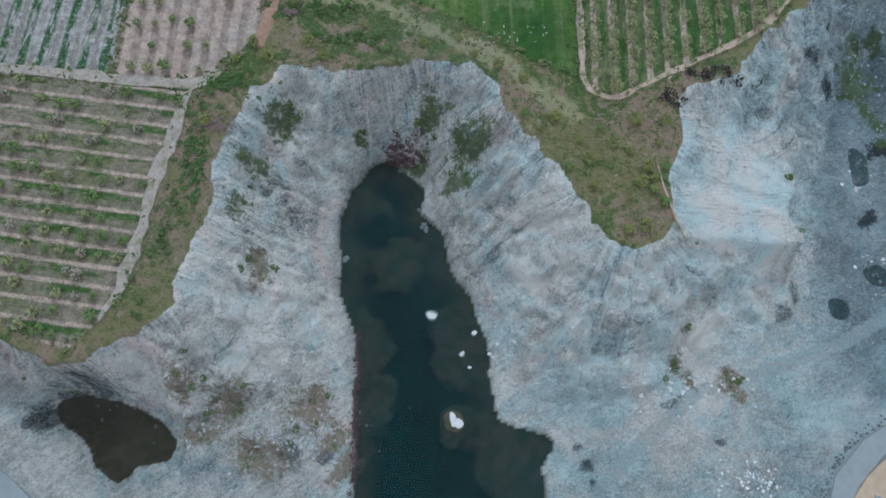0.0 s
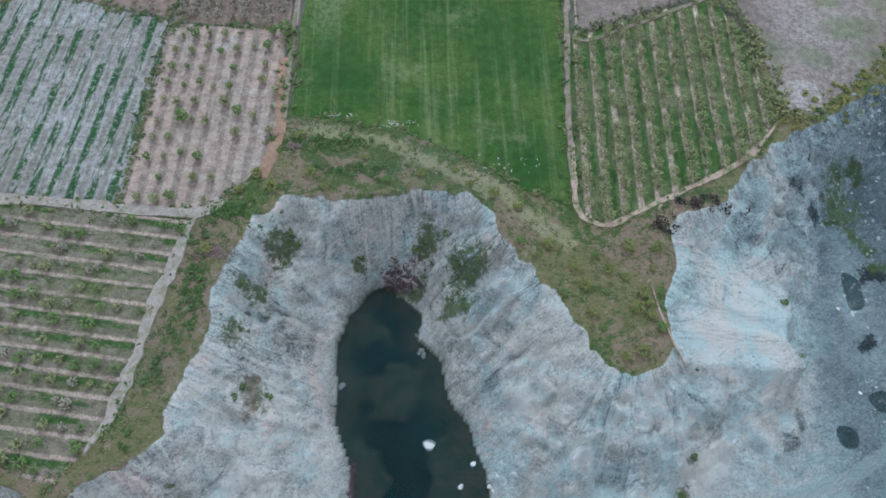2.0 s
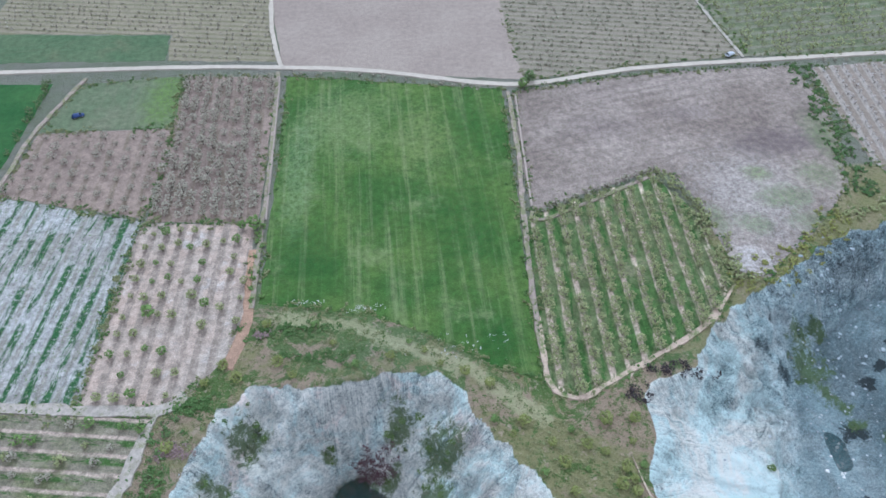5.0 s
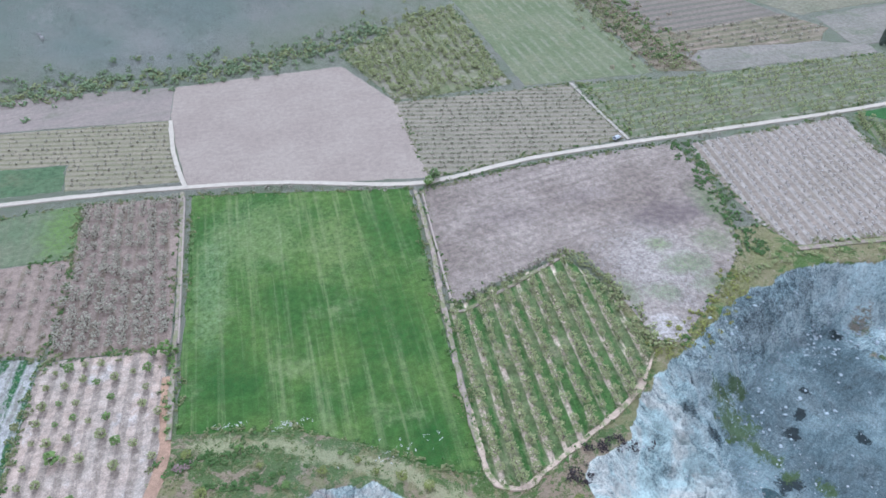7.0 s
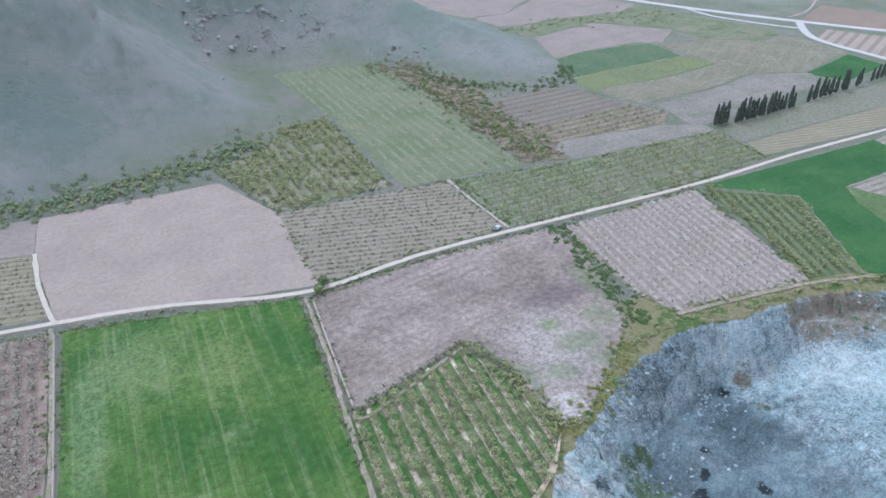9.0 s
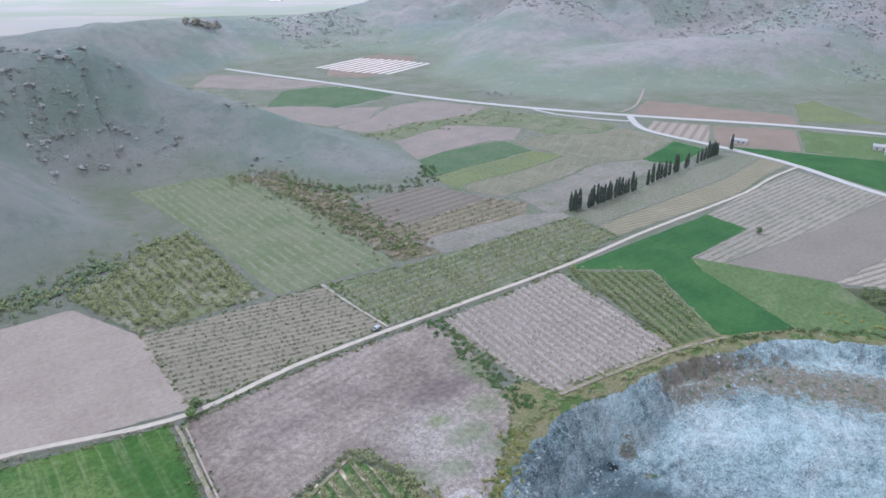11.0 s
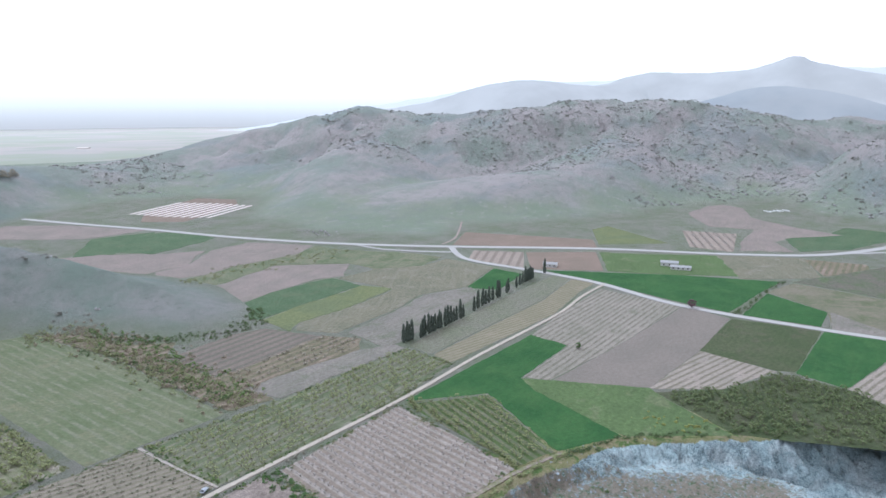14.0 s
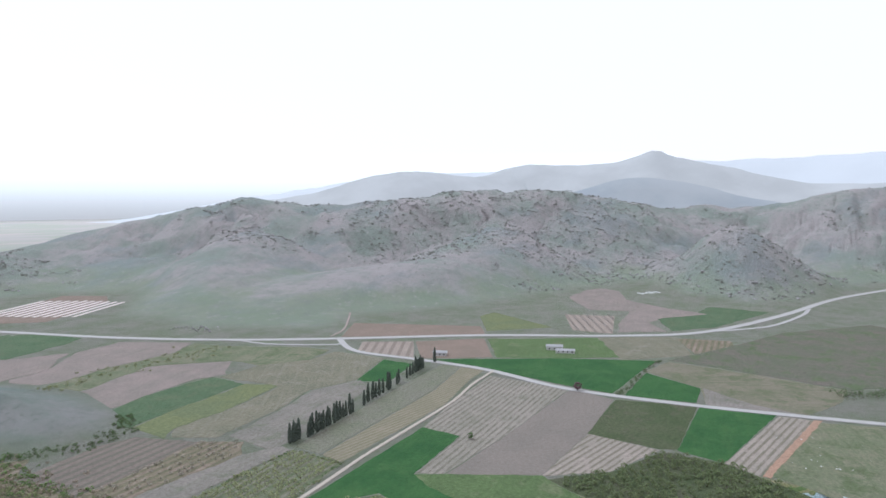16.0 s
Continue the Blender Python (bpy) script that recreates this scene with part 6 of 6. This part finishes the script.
def rubble(name, places, seed, low, high, label, material=None):
    rng = random.Random(seed)
    zs = heights(places)
    shapes = [boulder_mesh(seed + k, (1, rng.uniform(0.6, 1), rng.uniform(0.6, 1))) for k in range(5)]
    data = []
    for b in shapes:
        bmesh.ops.dissolve_limit(b, angle_limit=0.35, verts=b.verts, edges=b.edges)
        bmesh.ops.triangulate(b, faces=b.faces)
        b.verts.index_update()
        data.append((np.array([v.co[:] for v in b.verts]), np.array([[v.index for v in f.verts] for f in b.faces])))
        b.free()
    vs, fs, n = [], [], 0
    for (x, y), z in zip(places, zs):
        cv, cf = rng.choice(data)
        k, a = low + (high - low) * rng.random() ** 2.5, rng.uniform(0, 6.28)
        r = np.array(((math.cos(a), -math.sin(a), 0), (math.sin(a), math.cos(a), 0), (0, 0, 1)))
        vs.append(cv @ r.T * k + (x, y, z + 0.1 * k))
        fs += [tuple(q) for q in (cf + n).tolist()]
        n += len(cv)
    me = bpy.data.meshes.new(name)
    me.from_pydata(np.concatenate(vs).tolist(), [], fs)
    me.materials.append(material or ROCK_WHITE)
    return tagged(new(name, me), label, "rubble", kind="stuff")


rng = random.Random(14)


def heap(x, y, sx, sy, n):
    return [(x + rng.gauss(0, sx), y + rng.gauss(0, sy)) for _ in range(n)]


rubble("white_rubble", heap(72, -6, 4, 2.5, 130) + heap(64, 17, 6, 1.6, 70) + heap(58, 14, 2, 3, 40) + heap(50, 14, 3, 2, 20) + heap(112, 45, 3, 4, 30) + heap(112, 74, 3, 5, 40), 91, 0.15, 0.7, "heap of white angular stones on the quarry floor")
rubble("grey_rubble", heap(-36, 4, 7, 3, 260) + heap(-30, 8, 6, 2, 60) + heap(-58, 8, 5, 4, 50) + heap(-76, 10, 5, 3, 30), 92, 0.15, 0.7, "broken grey rock beside the pond", plain("broken_grey_rock", (0.34, 0.34, 0.34), 0.95, 0.4, 0.8))
kerb = [(px + rng.gauss(0, 0.5), py + rng.gauss(0, 0.5)) for a, b in zip(QUARRY_TRACKS[1], QUARRY_TRACKS[1][1:]) for px, py in [(a[0] + (b[0] - a[0]) * f - 3.6 * (a[1] - b[1]) / math.hypot(b[0] - a[0], b[1] - a[1]), a[1] + (b[1] - a[1]) * f + 3.6 * (a[0] - b[0]) / math.hypot(b[0] - a[0], b[1] - a[1])) for f in np.arange(0, 1, 0.03)]]
rubble("kerb_stones", kerb, 94, 0.25, 0.6, "dark stones heaped along the quarry road", plain("dark_wet_stone", (0.13, 0.145, 0.15), 0.95, 0.4, 0.8))
rubble("floor_boulders", heap(140, 112, 10, 8, 70) + heap(150, 124, 8, 4, 90) + heap(168, 126, 8, 5, 160) + heap(186, 88, 8, 10, 200) + heap(124, 104, 5, 8, 90) + heap(128, 122, 6, 5, 90) + heap(205, 120, 16, 6, 120) + heap(240, 122, 14, 6, 120) + heap(260, 100, 10, 10, 100), 95, 0.15, 0.85, "pale blue-grey boulders under the eastern cliff", plain("pale_blue_stone", (0.30, 0.335, 0.35), 0.95, 0.4, 0.6))
loose = [(rng.uniform(-100, 130), rng.uniform(-22, 92)) for _ in range(2900)] + [(rng.uniform(100, 300), rng.uniform(40, 135)) for _ in range(900)]
lx, ly = np.array(loose).T
keep = inside(RIM, lx, ly) & ~inside(POND, lx, ly) & ~inside(POND_WEST, lx, ly) & (vnoise(lx * 0.08, ly * 0.08, 3) > 0.42)
loose = [q for q, k in zip(loose, keep) if k]
m_loose = plain("grey_white_stone", (0.40, 0.43, 0.445), 0.95, 0.35, 0.6)
rubble("loose_stones", loose, 93, 0.12, 0.55, "loose pale stones scattered over the quarry", m_loose)

# ---- buildings, vehicles and far clutter ----
WALL_WHITE = plain("whitewashed_render", (0.52, 0.51, 0.485), 0.9, 0.15, 0.6)
ROOF_GREY = plain("grey_sheet_roof", (0.34, 0.335, 0.33), 0.6, 0.15, 0.8)
GLASS_DARK = plain("dark_window_glass", (0.02, 0.025, 0.03), 0.1, 0.1, 1)
DOOR_BROWN = plain("brown_painted_door", (0.14, 0.09, 0.06), 0.6, 0.2, 2)
PAINT_GREY = plain("silver_car_paint", (0.40, 0.42, 0.45), 0.3, 0.08, 2)
PAINT_BLUE = plain("dark_blue_car_paint", (0.03, 0.05, 0.14), 0.3, 0.08, 2)
RUBBER = plain("black_rubber", (0.02, 0.02, 0.02), 0.9, 0.2, 4)
STEEL = plain("grey_steel_rim", (0.45, 0.45, 0.46), 0.4, 0.1, 4)


def box(bm, x0, x1, y0, y1, z0, z1, bevel=0.0):
    made = bmesh.ops.create_cube(bm, size=1, matrix=Matrix.LocRotScale(((x0 + x1) / 2, (y0 + y1) / 2, (z0 + z1) / 2), None, (x1 - x0, y1 - y0, z1 - z0)))
    if bevel:
        bmesh.ops.bevel(bm, geom=list({e for v in made["verts"] for e in v.link_edges}), offset=bevel, segments=2, affect="EDGES")
    return bm


def gable(bm, x0, x1, y0, y1, z, rise, over=0.4, thick=0.18):
    """A pitched roof of real thickness, ridge along x."""
    ym = (y0 + y1) / 2
    prof = [(y0 - over, z - over * rise / (ym - y0)), (ym, z + rise), (y1 + over, z - over * rise / (ym - y0))]
    ring = [(y, h) for y, h in prof] + [(y, h + thick) for y, h in reversed(prof)]
    a = [bm.verts.new((x0 - over, y, h)) for y, h in ring]
    b = [bm.verts.new((x1 + over, y, h)) for y, h in ring]
    n = len(ring)
    for i in range(n):
        bm.faces.new((a[i], a[(i + 1) % n], b[(i + 1) % n], b[i]))
    bm.faces.new(a[::-1])
    bm.faces.new(b)
    return bm


def farm_building(x, y, turn, length, width, tall, roof, label, windows=3):
    """Whitewashed walls with gable ends, openings set in, a pitched roof."""
    top = new("farmhouse")
    walls = bmesh.new()
    box(walls, -length / 2, length / 2, -width / 2, width / 2, -0.3, tall)
    ends = bmesh.new()
    for sx in (-1, 1):
        v = [ends.verts.new(p) for p in ((sx * length / 2, -width / 2, tall), (sx * length / 2, width / 2, tall), (sx * length / 2, 0, tall + width * 0.22))]
        w = [ends.verts.new((p.co.x - sx * 0.25, p.co.y, p.co.z)) for p in v]
        ends.faces.new(v if sx > 0 else v[::-1])
        ends.faces.new(w if sx < 0 else w[::-1])
        for i in range(3):
            ends.faces.new((v[i], v[(i + 1) % 3], w[(i + 1) % 3], w[i]))
    bmesh.ops.recalc_face_normals(ends, faces=ends.faces)
    part("wall", walls, WALL_WHITE, top)
    part("gable_end", ends, WALL_WHITE, top)
    part("roof", gable(bmesh.new(), -length / 2, length / 2, -width / 2, width / 2, tall, width * 0.22), roof, top)
    for sy in (-1, 1):
        for i in range(windows):
            cx = -length / 2 + length * (i + 0.6) / (windows + 0.2)
            kind = "door" if i == 1 and sy < 0 else "window"
            z0, z1 = (0, 2.1) if kind == "door" else (0.95, 2.1)
            frame_mesh = bmesh.new()
            for a in ((cx - 0.62, cx - 0.5, z0, z1), (cx + 0.5, cx + 0.62, z0, z1), (cx - 0.62, cx + 0.62, z1, z1 + 0.12)):
                box(frame_mesh, a[0], a[1], sy * width / 2 - 0.06, sy * width / 2 + 0.08, a[2], a[3])
            w = part(kind, frame_mesh, DOOR_BROWN, top)
            part("pane" if kind == "window" else "leaf", box(bmesh.new(), cx - 0.5, cx + 0.5, sy * width / 2 - 0.05, sy * width / 2 + 0.03, z0, z1), GLASS_DARK if kind == "window" else DOOR_BROWN, w)
    top.matrix_basis = pose(x, y, 0, 0, 0, turn)
    return tagged(top, label, "farmhouse")


farm_building(553, 325, 112, 13, 6, 3.2, ROOF_GREY, "small whitewashed farmhouse with grey roof beside pink soil", 3)
farm_building(630, 240, 112, 16, 6.5, 3.6, ROOF_GREY, "whitewashed farm building with grey roof in the meadow", 3)
farm_building(622, 226, 112, 18, 6, 2.6, ROOF_GREY, "low pale farm shed beside the white building", 4)


def car(x, y, z, turn, paint, label):
    top = new("car")
    body = bmesh.new()
    side = [(-2.1, 0.35), (2.1, 0.35), (2.15, 0.75), (1.15, 0.9), (0.55, 1.42), (-1.35, 1.45), (-1.95, 0.95), (-2.15, 0.8)]
    rows_ = [[body.verts.new((px, sy * (0.84 if pz < 1 else 0.66), pz)) for px, pz in side] for sy in (-1, 1)]
    n = len(side)
    for i in range(n):
        body.faces.new((rows_[0][i], rows_[0][(i + 1) % n], rows_[1][(i + 1) % n], rows_[1][i]))
    body.faces.new(rows_[0])
    body.faces.new(rows_[1][::-1])
    bmesh.ops.recalc_face_normals(body, faces=body.faces)
    bmesh.ops.bevel(body, geom=body.edges[:], offset=0.06, segments=2, affect="EDGES")
    part("body", body, paint, top, smooth=True)
    for nm, spec in (("windscreen", ((1.12, 0.93), (0.6, 1.38))), ("rear_window", ((-1.9, 1.0), (-1.4, 1.4)))):
        g = bmesh.new()
        (ax, az), (bx, bz) = spec
        o = 0.05 if ax > 0 else -0.05
        g.faces.new([g.verts.new(p) for p in ((ax + o, -0.7, az), (ax + o, 0.7, az), (bx + o, 0.6, bz), (bx + o, -0.6, bz))])
        bmesh.ops.solidify(g, geom=g.faces[:], thickness=0.02)
        part(nm, g, GLASS_DARK, top)
    for sx in (-1.3, 1.35):
        for sy in (-0.8, 0.8):
            tyre = bmesh.new()
            bmesh.ops.create_cone(tyre, cap_ends=True, segments=16, radius1=0.33, radius2=0.33, depth=0.2, matrix=Matrix.Translation((sx, sy, 0.33)) @ Euler((radians(90), 0, 0)).to_matrix().to_4x4())
            w = part("wheel", tyre, RUBBER, top)
            rim_mesh = bmesh.new()
            bmesh.ops.create_cone(rim_mesh, cap_ends=True, segments=12, radius1=0.2, radius2=0.2, depth=0.22, matrix=Matrix.Translation((sx, sy, 0.33)) @ Euler((radians(90), 0, 0)).to_matrix().to_4x4())
            part("rim", rim_mesh, STEEL, w)
    top.matrix_basis = pose(x, y, z, 0, 0, turn)
    return tagged(top, label, "car")


car(132, 230.5, 0.35, 30, PAINT_GREY, "silver car parked on the field track by the lane")
car(-115, 209, 0.1, 20, PAINT_BLUE, "dark blue car parked in pale green grass")

# white row covers on pale ground beyond the main road
covers = new("row_covers")
COVER = plain("white_fleece", (0.62, 0.55, 0.50), 0.8, 0.08, 0.4)
u, w = Vector((math.cos(radians(26)), math.sin(radians(26)))), Vector((-math.sin(radians(26)), math.cos(radians(26))))
for k in range(11):
    c = Vector((522, 902)) + w * ((k - 5) * 12.0)
    half = 66 - 1.6 * abs(k - 5)
    bm = bmesh.new()
    prof = [(-2.6, 0), (-2.1, 0.5), (0, 0.7), (2.1, 0.5), (2.6, 0)]
    ends = [[bm.verts.new((*(c + u * (s * half) + w * a), h + 0.3)) for a, h in prof] for s in (-1, 1)]
    for i in range(4):
        bm.faces.new((ends[0][i], ends[0][i + 1], ends[1][i + 1], ends[1][i]))
    bm.faces.new(ends[0][::-1])
    bm.faces.new(ends[1])
    bmesh.ops.recalc_face_normals(bm, faces=bm.faces)
    part("cover", bm, COVER, covers)
tagged(covers, "long white fleece tunnels in parallel rows on pale soil", "row covers")

# sheds far out on the plain
for x, y, length in ((960, 4000, 150), (720, 2960, 90), (900, 3010, 75), (1013, 2425, 36)):
    top = new("far_shed")
    part("wall", box(bmesh.new(), -length / 2, length / 2, -20, 20, -1, 2), COVER, top)
    part("roof", gable(bmesh.new(), -length / 2, length / 2, -20, 20, 2, 2, 0.6, 0.4), COVER, top)
    top.matrix_basis = pose(x, y, 0.6, 0, 0, -35)
    tagged(top, "long low white greenhouse far out on the plain", "shed", "sheds on the plain")

# white stones laid out on the hillside: a few short strokes
STONE_WHITE = plain("whitewashed_stones", (0.72, 0.72, 0.70), 0.9, 0.1, 0.6)
mark = new("stone_marks")
for dx, dy, turn, ln in ((0, 0, 60, 14), (6, -5, 140, 9), (14, -9, 60, 13), (19, -12, 60, 13), (27, -18, 60, 13)):
    x, y = 1048 + dx, 262 + dy
    bm = bmesh.new()
    box(bm, -ln / 2, ln / 2, -0.8, 0.8, -0.6, 0.9, 0.3)
    st = part("stroke", bm, STONE_WHITE, mark)
    st.matrix_basis = pose(x, y, height(x, y) + 0.2, 0, 0, turn)
tagged(mark, "short strokes of white stones on the hillside", "stone marks")

# single trees
for i, (x, y, s, leaf, lab) in enumerate(((506, 173, 1.9, TWIG_RED, "reddish-brown bushy tree beside the road"), (372, 196, 1.2, LEAF_DARK, "lone dark green tree between the fields"), (50, 219, 1.3, LEAF_DARK, "dark bush at the corner of the lane"),
                                     (47, 215.5, 1.1, LEAF_GREEN, "green bush at the wheat's corner"), (-45, 149, 1.3, LEAF_GREEN, "green bush at the orchard corner"), (-70.5, 118, 1.0, LEAF_GREEN, "bright green round tree in the pink orchard"))):
    k = tree_kind("tree", 300 + i, 2.0, 2.6, 0.9, 70, 0.42, leaf, BARK, lab, "tree", "", 0.1, 5, 0.16)
    k.matrix_basis = pose(x, y, 0.1, 0, 0, 50 * i) @ Matrix.Diagonal((s, s, s, 1))
p = [(331 + 10 * math.sin(i * 2.3) + i * 3.2, 1150 + 8 * math.cos(i * 1.7)) for i in range(16)]
thicket("ridge_trees", p, heights(p) - 0.5, 401, 5, 8, 1.5, 24, 1.7, TWIG_GREY, "clump of dark trees on the low ridge", "trees")
hedge("beige_hedge", [(512, 142), (550, 142), (590, 142), (632, 140)], 3, 3, 1.6, 1.8, LEAF_DARK, "dark hedge between the green fields", 402, 0.2)
hedge("pasture_scrub", [(593, 0), (606, -22), (620, -40)], 1.2, 10, 2.6, 3.2, LEAF_DARK, "dark scrub beside the side road", 403, 0.1)
hedge("plain_scrub", [(295, 530), (366, 543), (433, 528), (470, 540)], 1.6, 22, 1.8, 1.5, LEAF_OLIVE, "olive scrub between two tilled fields", 404, 0.2)
hedge("road_rocks_scrub", [(517, 655), (526, 621), (512, 605)], 2.0, 14, 1.4, 1.2, m_boulder, "pale rocks beside the main road", 405, 0.2, 6, 0.9)
rocks = [(450 + rng.gauss(0, 25), -2 + rng.gauss(0, 18)) for _ in range(26)]
rubble("pasture_rocks", rocks, 406, 0.4, 1.2, "pale rocks scattered over green pasture")
bushy = rows_of(FIELDS["field_brown_bushy"], 6, 6, 5, seed=41, skip=0.3, jitter=1.2)
thicket("brown_bushes", bushy, [0.1] * len(bushy), 407, 1.5, 1.6, 0.2, 12, 0.4, TWIG_GREY, "brownish bushes in loose rows", "bushes")
